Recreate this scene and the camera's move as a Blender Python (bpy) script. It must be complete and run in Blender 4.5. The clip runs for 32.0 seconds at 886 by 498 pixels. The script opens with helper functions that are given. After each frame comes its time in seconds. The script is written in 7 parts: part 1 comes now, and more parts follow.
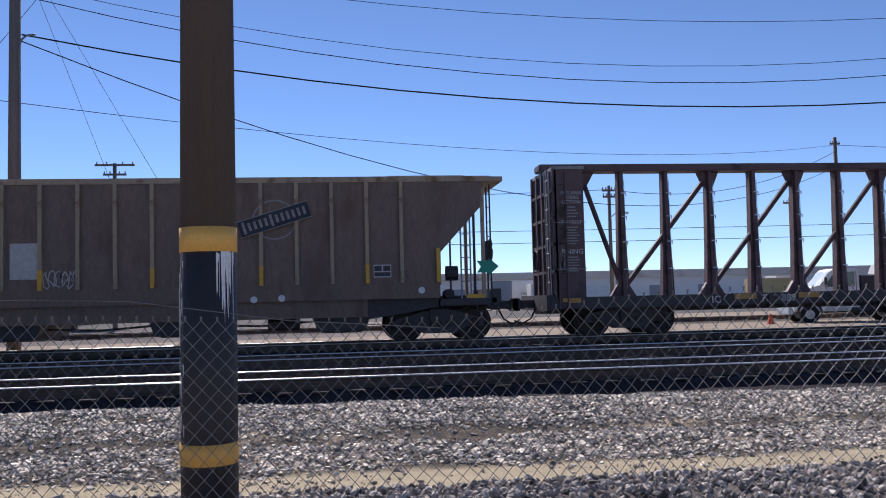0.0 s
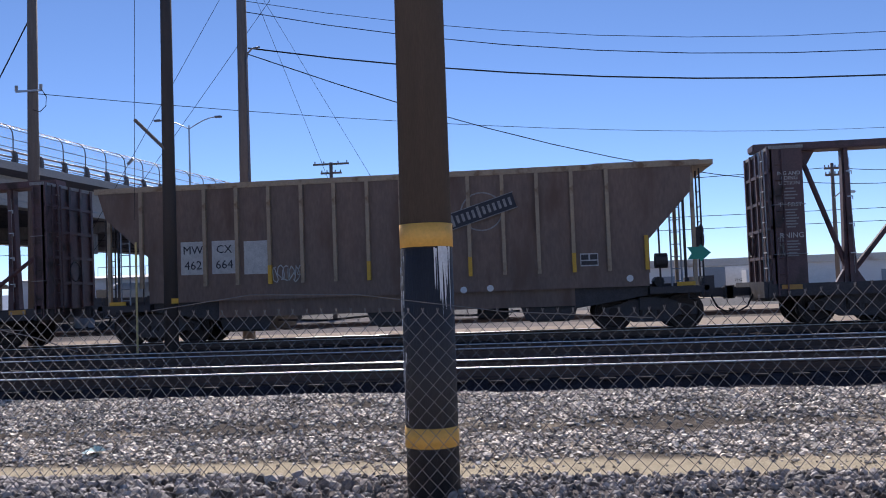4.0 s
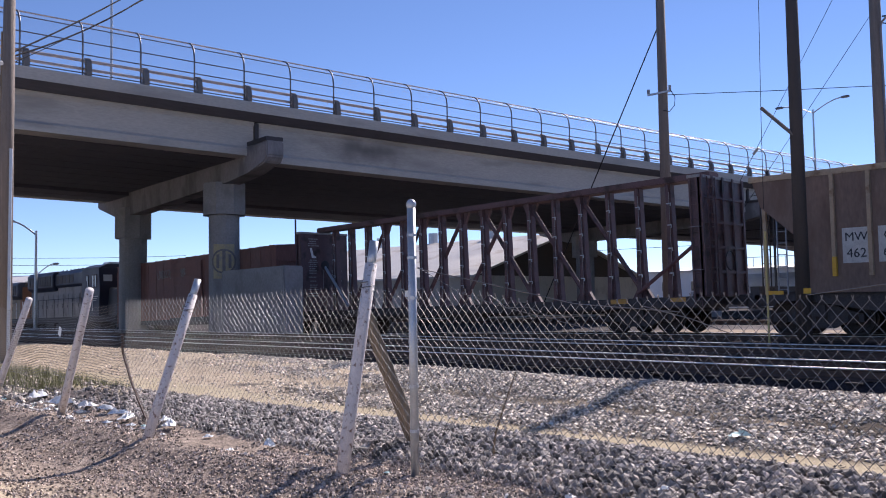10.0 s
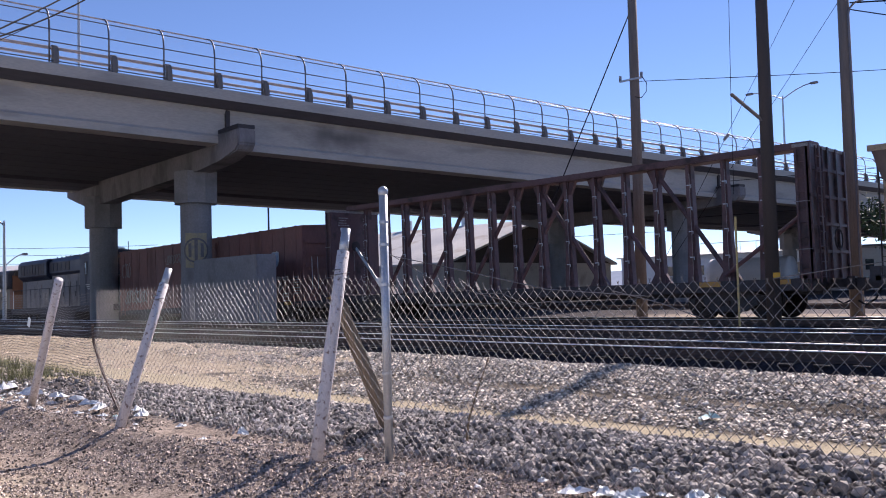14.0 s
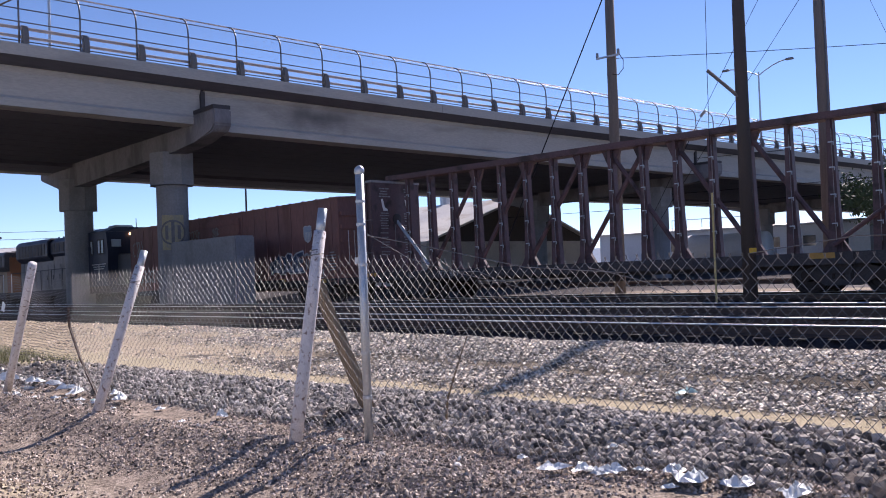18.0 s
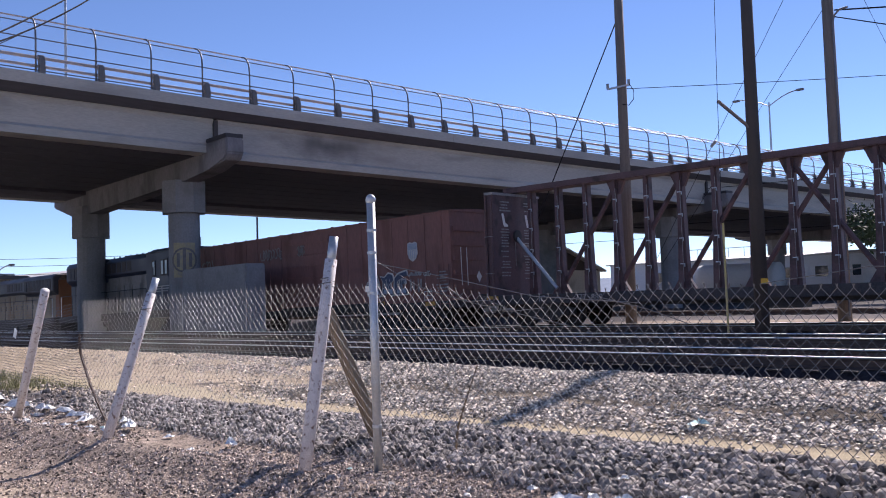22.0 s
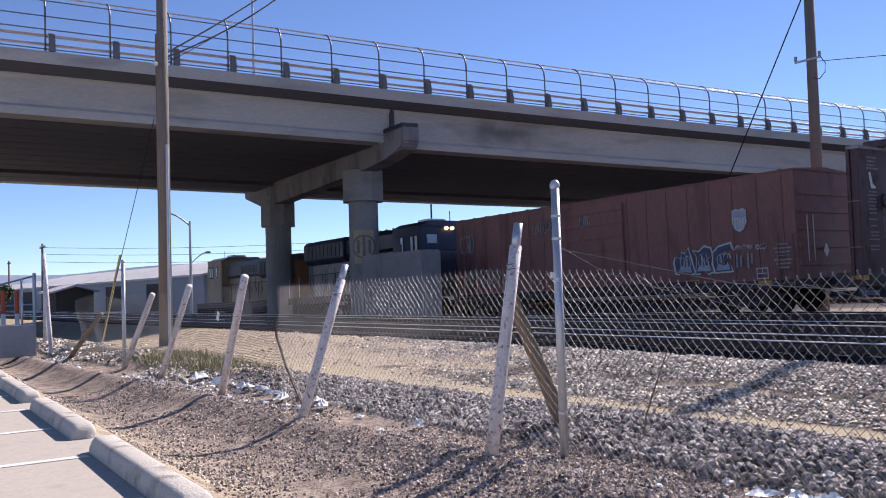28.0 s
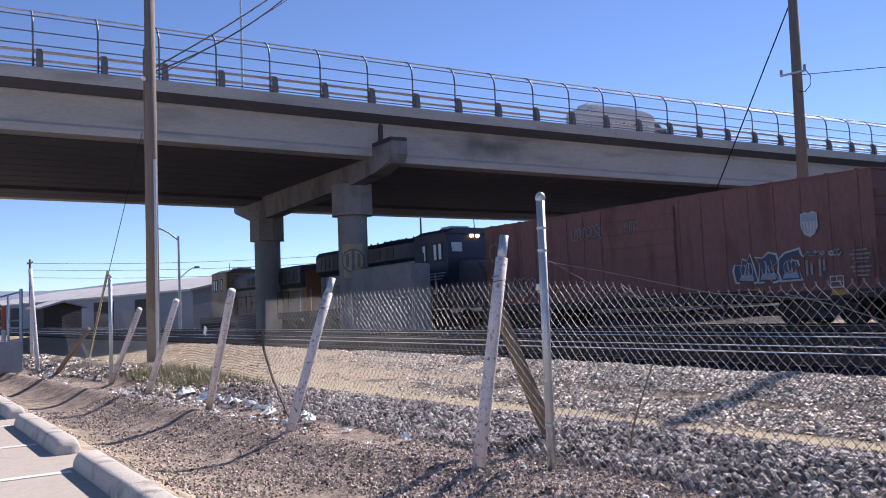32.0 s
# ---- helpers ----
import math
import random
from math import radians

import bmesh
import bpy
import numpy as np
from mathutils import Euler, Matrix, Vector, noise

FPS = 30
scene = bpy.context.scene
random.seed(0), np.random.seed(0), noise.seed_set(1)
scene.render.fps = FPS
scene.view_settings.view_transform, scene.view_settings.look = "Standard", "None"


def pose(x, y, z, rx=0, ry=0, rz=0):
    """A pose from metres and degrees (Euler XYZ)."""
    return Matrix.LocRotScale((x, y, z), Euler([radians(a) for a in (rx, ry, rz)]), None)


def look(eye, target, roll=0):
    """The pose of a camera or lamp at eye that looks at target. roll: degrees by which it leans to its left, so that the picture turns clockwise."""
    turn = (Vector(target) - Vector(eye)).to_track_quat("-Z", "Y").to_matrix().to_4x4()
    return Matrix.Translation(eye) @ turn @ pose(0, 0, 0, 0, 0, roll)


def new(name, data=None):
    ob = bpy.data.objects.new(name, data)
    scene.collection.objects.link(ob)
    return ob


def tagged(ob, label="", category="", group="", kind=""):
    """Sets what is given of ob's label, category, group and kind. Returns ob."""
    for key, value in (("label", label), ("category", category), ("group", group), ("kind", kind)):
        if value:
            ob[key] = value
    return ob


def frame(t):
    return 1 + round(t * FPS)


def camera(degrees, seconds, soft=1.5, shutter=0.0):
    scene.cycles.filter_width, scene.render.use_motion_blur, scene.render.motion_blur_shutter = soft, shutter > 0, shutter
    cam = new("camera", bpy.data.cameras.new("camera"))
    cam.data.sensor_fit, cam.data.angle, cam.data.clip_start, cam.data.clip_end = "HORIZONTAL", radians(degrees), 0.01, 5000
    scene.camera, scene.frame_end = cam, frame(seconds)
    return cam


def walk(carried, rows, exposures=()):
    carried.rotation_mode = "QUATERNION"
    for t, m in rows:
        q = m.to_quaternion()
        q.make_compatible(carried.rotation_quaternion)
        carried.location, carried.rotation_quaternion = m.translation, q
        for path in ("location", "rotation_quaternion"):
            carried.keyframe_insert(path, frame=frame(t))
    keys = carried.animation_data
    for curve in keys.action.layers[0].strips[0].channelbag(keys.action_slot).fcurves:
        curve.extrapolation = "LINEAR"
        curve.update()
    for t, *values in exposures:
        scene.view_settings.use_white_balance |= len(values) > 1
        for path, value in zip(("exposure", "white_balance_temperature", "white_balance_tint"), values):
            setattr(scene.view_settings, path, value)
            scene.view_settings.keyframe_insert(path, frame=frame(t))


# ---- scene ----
cam = camera(53.1, 32.0, soft=1.0)
PATH = [
    (0, (-0.154, 0.241, 1.367), (0.109, 2.381, 1.491), -1.4),
    (0.5, (-0.158, 0.243, 1.371), (0.121, 2.381, 1.494), -1.3),
    (1, (-0.150, 0.246, 1.369), (0.137, 2.384, 1.497), -1.2),
    (1.5, (-0.144, 0.233, 1.368), (0.134, 2.372, 1.500), -1.1),
    (2, (-0.139, 0.228, 1.372), (0.102, 2.371, 1.502), -0.9),
    (2.5, (-0.148, 0.197, 1.380), (0.014, 2.347, 1.506), -0.8),
    (4.5, (-0.194, 0.060, 1.384), (-0.525, 2.030, 1.485), -2.5),
    (5, (-0.189, 0.038, 1.387), (-0.634, 1.985, 1.490), -2.7),
    (5.5, (-0.210, 0.075, 1.379), (-0.888, 2.031, 1.486), -2.5),
    (6, (-0.293, 0.092, 1.375), (-1.265, 1.993, 1.487), -2.2),
    (6.5, (-0.348, 0.080, 1.361), (-1.552, 1.871, 1.476), -2.1),
    (7, (-0.346, 0.087, 1.355), (-1.718, 1.751, 1.475), -1.9),
    (7.5, (-0.295, 0.075, 1.361), (-1.801, 1.617, 1.490), -1.9),
    (8, (-0.314, 0.040, 1.362), (-1.901, 1.498, 1.502), -2.0),
    (8.5, (-0.313, 0.037, 1.356), (-1.938, 1.453, 1.507), -1.9),
    (9, (-0.313, 0.029, 1.353), (-1.927, 1.457, 1.501), -1.8),
    (9.5, (-0.339, 0.046, 1.342), (-1.909, 1.524, 1.482), -1.4),
    (10, (-0.355, 0.068, 1.344), (-1.878, 1.594, 1.474), -1.0),
    (10.5, (-0.355, 0.077, 1.344), (-1.844, 1.637, 1.468), -1.0),
    (11, (-0.352, 0.071, 1.336), (-1.828, 1.644, 1.462), -0.9),
    (11.5, (-0.347, 0.070, 1.346), (-1.820, 1.645, 1.469), -1.1),
    (12, (-0.352, 0.078, 1.342), (-1.828, 1.650, 1.463), -1.3),
    (12.5, (-0.348, 0.075, 1.334), (-1.826, 1.645, 1.450), -1.4),
    (13, (-0.348, 0.079, 1.338), (-1.828, 1.648, 1.446), -1.4),
    (13.5, (-0.346, 0.073, 1.334), (-1.826, 1.643, 1.436), -1.4),
    (14, (-0.339, 0.073, 1.338), (-1.819, 1.644, 1.436), -1.5),
    (14.5, (-0.339, 0.081, 1.338), (-1.818, 1.653, 1.431), -1.6),
    (16.5, (-0.340, 0.085, 1.340), (-1.797, 1.678, 1.401), -1.9),
    (17, (-0.339, 0.090, 1.336), (-1.792, 1.688, 1.391), -1.9),
    (17.5, (-0.346, 0.097, 1.333), (-1.794, 1.699, 1.383), -2.1),
    (18, (-0.339, 0.095, 1.335), (-1.784, 1.700, 1.381), -2.2),
    (18.5, (-0.340, 0.091, 1.340), (-1.783, 1.698, 1.385), -2.4),
    (19, (-0.338, 0.105, 1.336), (-1.792, 1.701, 1.387), -2.5),
    (19.5, (-0.333, 0.107, 1.334), (-1.804, 1.687, 1.400), -2.6),
    (20, (-0.302, 0.090, 1.346), (-1.790, 1.653, 1.431), -2.7),
    (20.5, (-0.289, 0.078, 1.346), (-1.769, 1.647, 1.452), -2.7),
    (21, (-0.349, 0.081, 1.340), (-1.803, 1.674, 1.454), -2.6),
    (21.5, (-0.333, 0.077, 1.344), (-1.771, 1.684, 1.460), -2.3),
    (22, (-0.335, 0.086, 1.335), (-1.795, 1.674, 1.452), -1.9),
    (22.5, (-0.320, 0.068, 1.340), (-1.836, 1.603, 1.449), -1.8),
    (23, (-0.365, 0.041, 1.339), (-1.944, 1.512, 1.435), -1.7),
    (23.5, (-0.394, 0.032, 1.335), (-2.020, 1.453, 1.417), -1.6),
    (24, (-0.386, 0.041, 1.335), (-2.025, 1.447, 1.400), -1.6),
    (24.5, (-0.355, 0.056, 1.327), (-1.985, 1.473, 1.376), -1.8),
    (26.5, (-0.354, 0.068, 1.336), (-1.986, 1.483, 1.402), -1.6),
    (27, (-0.346, 0.063, 1.338), (-2.031, 1.410, 1.427), -1.4),
    (27.5, (-0.345, 0.051, 1.359), (-2.068, 1.349, 1.452), -1.6),
    (28, (-0.405, 0.006, 1.344), (-2.143, 1.285, 1.439), -1.8),
    (28.5, (-0.438, 0.008, 1.352), (-2.177, 1.286, 1.448), -1.8),
    (29, (-0.421, 0.019, 1.344), (-2.158, 1.300, 1.452), -1.7),
    (29.5, (-0.415, 0.041, 1.344), (-2.151, 1.321, 1.464), -1.6),
    (30, (-0.399, 0.032, 1.338), (-2.135, 1.310, 1.475), -1.5),
    (30.5, (-0.382, 0.032, 1.337), (-2.118, 1.310, 1.483), -1.8),
    (31, (-0.373, 0.029, 1.332), (-2.104, 1.312, 1.480), -2.0),
    (31.5, (-0.388, 0.035, 1.347), (-2.114, 1.326, 1.485), -2.2),
    (32, (-0.383, 0.028, 1.331), (-2.105, 1.327, 1.459), -2.1),
]
EXPOSURES = [(0, 0.36, 6050, 19), (5, 0.43, 6000, 18.5), (7, 0.51, 6000, 19), (9, 0.62, 6150, 21.5), (12, 0.7, 6300, 24), (32, 0.7, 6200, 22.5)]
walk(cam, [(t, look(eye, target, roll)) for t, eye, target, roll in PATH], EXPOSURES)

# ---- light ----
SUN_AZ, SUN_EL = 11.5, 37.5          # degrees: left of the view across the tracks, above the horizon
world = bpy.data.worlds.new("world")
scene.world = world
world.use_nodes = True
wn = world.node_tree
sky = wn.nodes.new("ShaderNodeTexSky")
sky.sky_type, sky.sun_disc = "NISHITA", False
sky.sun_elevation, sky.sun_rotation = radians(SUN_EL), radians(-SUN_AZ)
sky.air_density, sky.dust_density, sky.ozone_density = 0.62, 0.0, 4.5
wn.links.new(sky.outputs[0], wn.nodes["Background"].inputs[0])
wn.nodes["Background"].inputs[1].default_value = 0.094
sun = new("sun", bpy.data.lights.new("sun", "SUN"))
sun.data.energy, sun.data.angle, sun.data.color = 5.0, radians(0.6), (1.0, 0.93, 0.82)
a, e = radians(SUN_AZ), radians(SUN_EL)
sun.matrix_world = look((-math.sin(a) * 60, math.cos(a) * 60, math.tan(e) * 60), (0, 0, 0))
scene.view_settings.exposure = 0.0

# ---- tools ----
def mat(name, col, rough=0.8, metal=0.0, var=0.25, s1=1.5, s2=30.0, bump=0.25, stretch=(1, 1, 1), stain=None, stain_at=0.6, rnd=0.0, spec=0.5):
    """A weathered surface: broad stains and fine grain over one base colour."""
    m = bpy.data.materials.new(name)
    m.use_nodes = True
    n, l = m.node_tree.nodes, m.node_tree.links
    b = n["Principled BSDF"]
    tc = n.new("ShaderNodeTexCoord")
    mp = n.new("ShaderNodeMapping")
    mp.inputs["Scale"].default_value = stretch
    l.new(tc.outputs["Object"], mp.inputs[0])
    big, fine = n.new("ShaderNodeTexNoise"), n.new("ShaderNodeTexNoise")
    big.inputs["Scale"].default_value, fine.inputs["Scale"].default_value = s1, s2
    big.inputs["Detail"].default_value, fine.inputs["Detail"].default_value = 5.0, 4.0
    l.new(mp.outputs[0], big.inputs[0])
    l.new(mp.outputs[0], fine.inputs[0])
    add = n.new("ShaderNodeMath")
    add.operation = "ADD"
    l.new(big.outputs[0], add.inputs[0])
    l.new(fine.outputs[0], add.inputs[1])
    ramp = n.new("ShaderNodeMapRange")
    ramp.inputs[1].default_value, ramp.inputs[2].default_value = 0.65, 1.35
    ramp.inputs[3].default_value, ramp.inputs[4].default_value = 1 - var, 1 + var
    l.new(add.outputs[0], ramp.inputs[0])
    value = ramp.outputs[0]
    if rnd:
        info = n.new("ShaderNodeObjectInfo")
        r2 = n.new("ShaderNodeMapRange")
        r2.inputs[3].default_value, r2.inputs[4].default_value = 1 - rnd, 1 + rnd
        l.new(info.outputs["Random"], r2.inputs[0])
        mul = n.new("ShaderNodeMath")
        mul.operation = "MULTIPLY"
        l.new(value, mul.inputs[0])
        l.new(r2.outputs[0], mul.inputs[1])
        value = mul.outputs[0]
    hue = n.new("ShaderNodeHueSaturation")
    hue.inputs["Color"].default_value = (*col, 1)
    l.new(value, hue.inputs["Value"])
    out = hue.outputs[0]
    if stain:
        st = n.new("ShaderNodeTexNoise")
        st.inputs["Scale"].default_value, st.inputs["Detail"].default_value = s1 * 1.7, 7.0
        l.new(mp.outputs[0], st.inputs[0])
        sr = n.new("ShaderNodeMapRange")
        sr.inputs[1].default_value, sr.inputs[2].default_value = stain_at - 0.06, stain_at + 0.1
        l.new(st.outputs[0], sr.inputs[0])
        mx = n.new("ShaderNodeMix")
        mx.data_type = "RGBA"
        l.new(sr.outputs[0], mx.inputs["Factor"])
        l.new(out, mx.inputs[6])
        mx.inputs[7].default_value = (*stain, 1)
        out = mx.outputs[2]
    l.new(out, b.inputs["Base Color"])
    rr = n.new("ShaderNodeMapRange")
    rr.inputs[1].default_value, rr.inputs[2].default_value = 0.3, 0.7
    rr.inputs[3].default_value, rr.inputs[4].default_value = max(0.05, rough - 0.12), min(1, rough + 0.1)
    l.new(big.outputs[0], rr.inputs[0])
    l.new(rr.outputs[0], b.inputs["Roughness"])
    b.inputs["Metallic"].default_value = metal
    b.inputs["Specular IOR Level"].default_value = spec
    if bump:
        bp = n.new("ShaderNodeBump")
        bp.inputs["Strength"].default_value, bp.inputs["Distance"].default_value = bump, 0.02
        l.new(fine.outputs[0], bp.inputs["Height"])
        l.new(bp.outputs[0], b.inputs["Normal"])
    return m


def glow(name, col, strength):
    m = bpy.data.materials.new(name)
    m.use_nodes = True
    b = m.node_tree.nodes["Principled BSDF"]
    b.inputs["Base Color"].default_value = (*col, 1)
    b.inputs["Emission Color"].default_value = (*col, 1)
    b.inputs["Emission Strength"].default_value = strength
    return m


def mesh_of(bm, material, name="mesh", smooth=False):
    me = bpy.data.meshes.new(name)
    bmesh.ops.recalc_face_normals(bm, faces=bm.faces)
    bm.to_mesh(me)
    bm.free()
    me.materials.append(material)
    if smooth:
        me.polygons.foreach_set("use_smooth", [True] * len(me.polygons))
    return me


def raw(name, verts, faces, material, smooth=False):
    me = bpy.data.meshes.new(name)
    me.from_pydata(verts, [], faces)
    me.materials.append(material)
    if smooth:
        me.polygons.foreach_set("use_smooth", [True] * len(me.polygons))
    return me


def part(name, bm, material, parent, label="", smooth=False, m=None):
    me = bm if isinstance(bm, bpy.types.Mesh) else mesh_of(bm, material, name, smooth)
    ob = new(name, me)
    ob.parent = parent
    if m is not None:
        ob.matrix_basis = m
    return tagged(ob, label)


def thing(name, m, label, category, group="", kind=""):
    ob = new(name)
    ob.empty_display_size = 0.2
    ob.matrix_basis = m
    return tagged(ob, label, category, group, kind)


def solo(name, bm, material, label, category, group="", kind="", m=None, smooth=False):
    me = bm if isinstance(bm, bpy.types.Mesh) else mesh_of(bm, material, name, smooth)
    ob = new(name, me)
    if m is not None:
        ob.matrix_basis = m
    return tagged(ob, label, category, group, kind)


def box(bm, x0, x1, y0, y1, z0, z1):
    v = [bm.verts.new(p) for p in ((x0, y0, z0), (x1, y0, z0), (x1, y1, z0), (x0, y1, z0), (x0, y0, z1), (x1, y0, z1), (x1, y1, z1), (x0, y1, z1))]
    for f in ((0, 3, 2, 1), (4, 5, 6, 7), (0, 1, 5, 4), (1, 2, 6, 5), (2, 3, 7, 6), (3, 0, 4, 7)):
        bm.faces.new([v[i] for i in f])
    return bm


def boxes(*rows):
    bm = bmesh.new()
    for r in rows:
        box(bm, *r)
    return bm


def soft_box(x0, x1, y0, y1, z0, z1, r=0.02, seg=2):
    bm = boxes((x0, x1, y0, y1, z0, z1))
    bmesh.ops.bevel(bm, geom=bm.edges[:], offset=r, segments=seg, affect="EDGES")
    return bm


def prism(bm, poly, axis, a, b):
    """A plane outline drawn out from a to b along an axis; the outline is in the two other axes, in order."""
    place = {"x": lambda u, v, w: (w, u, v), "y": lambda u, v, w: (u, w, v), "z": lambda u, v, w: (u, v, w)}[axis]
    lo = [bm.verts.new(place(u, v, a)) for u, v in poly]
    hi = [bm.verts.new(place(u, v, b)) for u, v in poly]
    n = len(poly)
    bm.faces.new(lo)
    bm.faces.new(hi[::-1])
    for i in range(n):
        bm.faces.new((lo[i], hi[i], hi[(i + 1) % n], lo[(i + 1) % n]))
    return bm


def tube(bm, pts, r, n=8, r_end=None, caps=True):
    """A round bar along the points."""
    pts = [Vector(p) for p in pts]
    rings, k = [], len(pts)
    for i, p in enumerate(pts):
        d = (pts[min(i + 1, k - 1)] - pts[max(i - 1, 0)]).normalized()
        u = d.cross(Vector((0, 0, 1)))
        u = Vector((1, 0, 0)) if u.length < 1e-4 else u.normalized()
        w = d.cross(u)
        rad = r + ((r_end if r_end is not None else r) - r) * i / max(1, k - 1)
        rings.append([bm.verts.new(p + (u * math.cos(2 * math.pi * j / n) + w * math.sin(2 * math.pi * j / n)) * rad) for j in range(n)])
    for a, b in zip(rings, rings[1:]):
        for j in range(n):
            bm.faces.new((a[j], a[(j + 1) % n], b[(j + 1) % n], b[j]))
    if caps:
        bm.faces.new(rings[0][::-1])
        bm.faces.new(rings[-1])
    return bm


def bar(p, q, r, n=8, r_end=None):
    return tube(bmesh.new(), [p, q], r, n, r_end)


def text_mesh(s, size, material, depth=0.004):
    c = bpy.data.curves.new("text", "FONT")
    c.body, c.size, c.extrude, c.align_x, c.align_y = s, size, depth, "CENTER", "CENTER"
    c.resolution_u = 2
    ob = bpy.data.objects.new("text", c)
    scene.collection.objects.link(ob)
    me = bpy.data.meshes.new_from_object(ob.evaluated_get(bpy.context.evaluated_depsgraph_get()))
    bpy.data.objects.remove(ob)
    me.materials.clear()
    me.materials.append(material)
    return me


def near(t, knots):
    """Straight steps between knots."""
    return float(np.interp(t, [k[0] for k in knots], [k[1] for k in knots]))


# ---- materials ----
CONCRETE = mat("weathered_concrete", (0.42, 0.40, 0.37), 0.85, var=0.16, s1=0.5, s2=14, bump=0.2, stretch=(1, 0.35, 1.6), stain=(0.31, 0.295, 0.275), stain_at=0.6)
# Shade under the deck is put into this near-black concrete colour.
SOFFIT = mat("shade_toned_concrete", (0.095, 0.092, 0.11), 0.95, var=0.2, s1=0.4, s2=8, bump=0.15, stretch=(1, 0.2, 1))
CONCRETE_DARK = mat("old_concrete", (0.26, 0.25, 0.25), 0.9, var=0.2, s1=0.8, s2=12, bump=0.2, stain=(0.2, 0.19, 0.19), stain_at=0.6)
# Cap concrete is darkened for the shade cast by the deck.
CAPCONCRETE = mat("shade_toned_cap_concrete", (0.2, 0.19, 0.195), 0.9, var=0.22, s1=0.7, s2=12, bump=0.2, stretch=(1, 1, 0.5), stain=(0.12, 0.115, 0.12), stain_at=0.55)
CURB = mat("wheel_stop_concrete", (0.5, 0.46, 0.4), 0.9, var=0.15, s1=3, s2=60, bump=0.4, stain=(0.28, 0.25, 0.21), stain_at=0.62)
GALV = mat("galvanised_steel", (0.46, 0.49, 0.52), 0.45, 0.6, var=0.15, s1=6, s2=60, bump=0.06)
WIRE = mat("fence_wire", (0.175, 0.17, 0.17), 0.55, 0.3, var=0.2, s1=2, s2=30, bump=0)
OLDPAINT = mat("flaking_white_paint", (0.6, 0.57, 0.57), 0.8, var=0.14, s1=18, s2=90, bump=0.4, stain=(0.17, 0.11, 0.09), stain_at=0.615)
WOODPOLE = mat("weathered_pole_wood", (0.165, 0.137, 0.118), 0.85, var=0.3, s1=3, s2=30, bump=0.5, stretch=(6, 6, 0.35), rnd=0.15)
TARPOLE = mat("black_tarred_wood", (0.022, 0.023, 0.028), 0.6, var=0.35, s1=4, s2=40, bump=0.4, stretch=(5, 5, 0.5))
BROWNPOLE = mat("brown_tarred_wood", (0.072, 0.057, 0.05), 0.8, var=0.3, s1=3, s2=40, bump=0.45, stretch=(6, 6, 0.4))
OLDWOOD = mat("grey_split_wood", (0.2, 0.15, 0.1), 0.9, var=0.3, s1=4, s2=30, bump=0.4, stretch=(7, 7, 0.35))
YELLOWBAND = mat("yellow_band_paint", (0.74, 0.42, 0.09), 0.6, var=0.12, s1=5, s2=50, bump=0.15, stain=(0.35, 0.22, 0.06), stain_at=0.66)
WHITEDRIP = mat("white_drip_paint", (0.66, 0.68, 0.7), 0.7, var=0.2, s1=9, s2=60, bump=0.2)
RUSTRAIL = mat("rusty_rail_steel", (0.1, 0.065, 0.05), 0.8, 0.2, var=0.3, s1=2, s2=40, bump=0.25, stretch=(0.3, 1, 1))
SHINYRAIL = mat("polished_rail_head", (0.8, 0.77, 0.73), 0.34, 0.55, var=0.12, s1=1.5, s2=20, bump=0.02, stretch=(0.3, 4, 4))
TIE = mat("dark_tie_wood", (0.055, 0.042, 0.035), 0.9, var=0.3, s1=3, s2=40, bump=0.4, rnd=0.25)
HOPPER = mat("brown_hopper_paint", (0.175, 0.115, 0.088), 0.6, var=0.28, s1=0.9, s2=16, bump=0.08, stretch=(1.2, 1, 0.35), stain=(0.13, 0.075, 0.052), stain_at=0.58)
RIB = mat("tan_rib_paint", (0.37, 0.275, 0.185), 0.65, var=0.2, s1=2, s2=20, bump=0.08, stain=(0.18, 0.1, 0.05), stain_at=0.6)
YELLOW = mat("safety_yellow_paint", (0.65, 0.36, 0.03), 0.55, var=0.15, s1=4, s2=30, bump=0.06)
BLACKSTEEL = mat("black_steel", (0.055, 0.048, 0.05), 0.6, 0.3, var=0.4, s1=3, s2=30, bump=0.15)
WHEEL = mat("brown_wheel_steel", (0.045, 0.034, 0.03), 0.6, 0.6, var=0.3, s1=4, s2=40, bump=0.1)
CENTERBEAM = mat("dark_red_flatcar_paint", (0.108, 0.06, 0.062), 0.6, var=0.3, s1=1.2, s2=20, bump=0.08, stain=(0.035, 0.02, 0.018), stain_at=0.58)
BOXRED = mat("boxcar_red_paint", (0.215, 0.098, 0.082), 0.65, var=0.22, s1=0.7, s2=14, bump=0.08, stretch=(1.2, 1, 0.3), stain=(0.15, 0.062, 0.047), stain_at=0.6)
LOCOGREY = mat("locomotive_grey_paint", (0.085, 0.085, 0.095), 0.55, var=0.2, s1=1, s2=20, bump=0.06, stain=(0.07, 0.065, 0.065), stain_at=0.58)
LOCOYELLOW = mat("faded_locomotive_yellow", (0.3, 0.23, 0.15), 0.6, var=0.2, s1=0.8, s2=16, bump=0.06, stretch=(1, 1, 0.4), stain=(0.24, 0.16, 0.09), stain_at=0.55)
LOCOORANGE = mat("locomotive_orange_paint", (0.28, 0.115, 0.05), 0.6, var=0.2, s1=0.8, s2=16, bump=0.06)
WHITEPAINT = mat("white_paint", (0.72, 0.71, 0.69), 0.6, var=0.1, s1=3, s2=30, bump=0.05)
LETTER = mat("faded_white_lettering", (0.5, 0.49, 0.47), 0.7, var=0.25, s1=6, s2=30, bump=0)
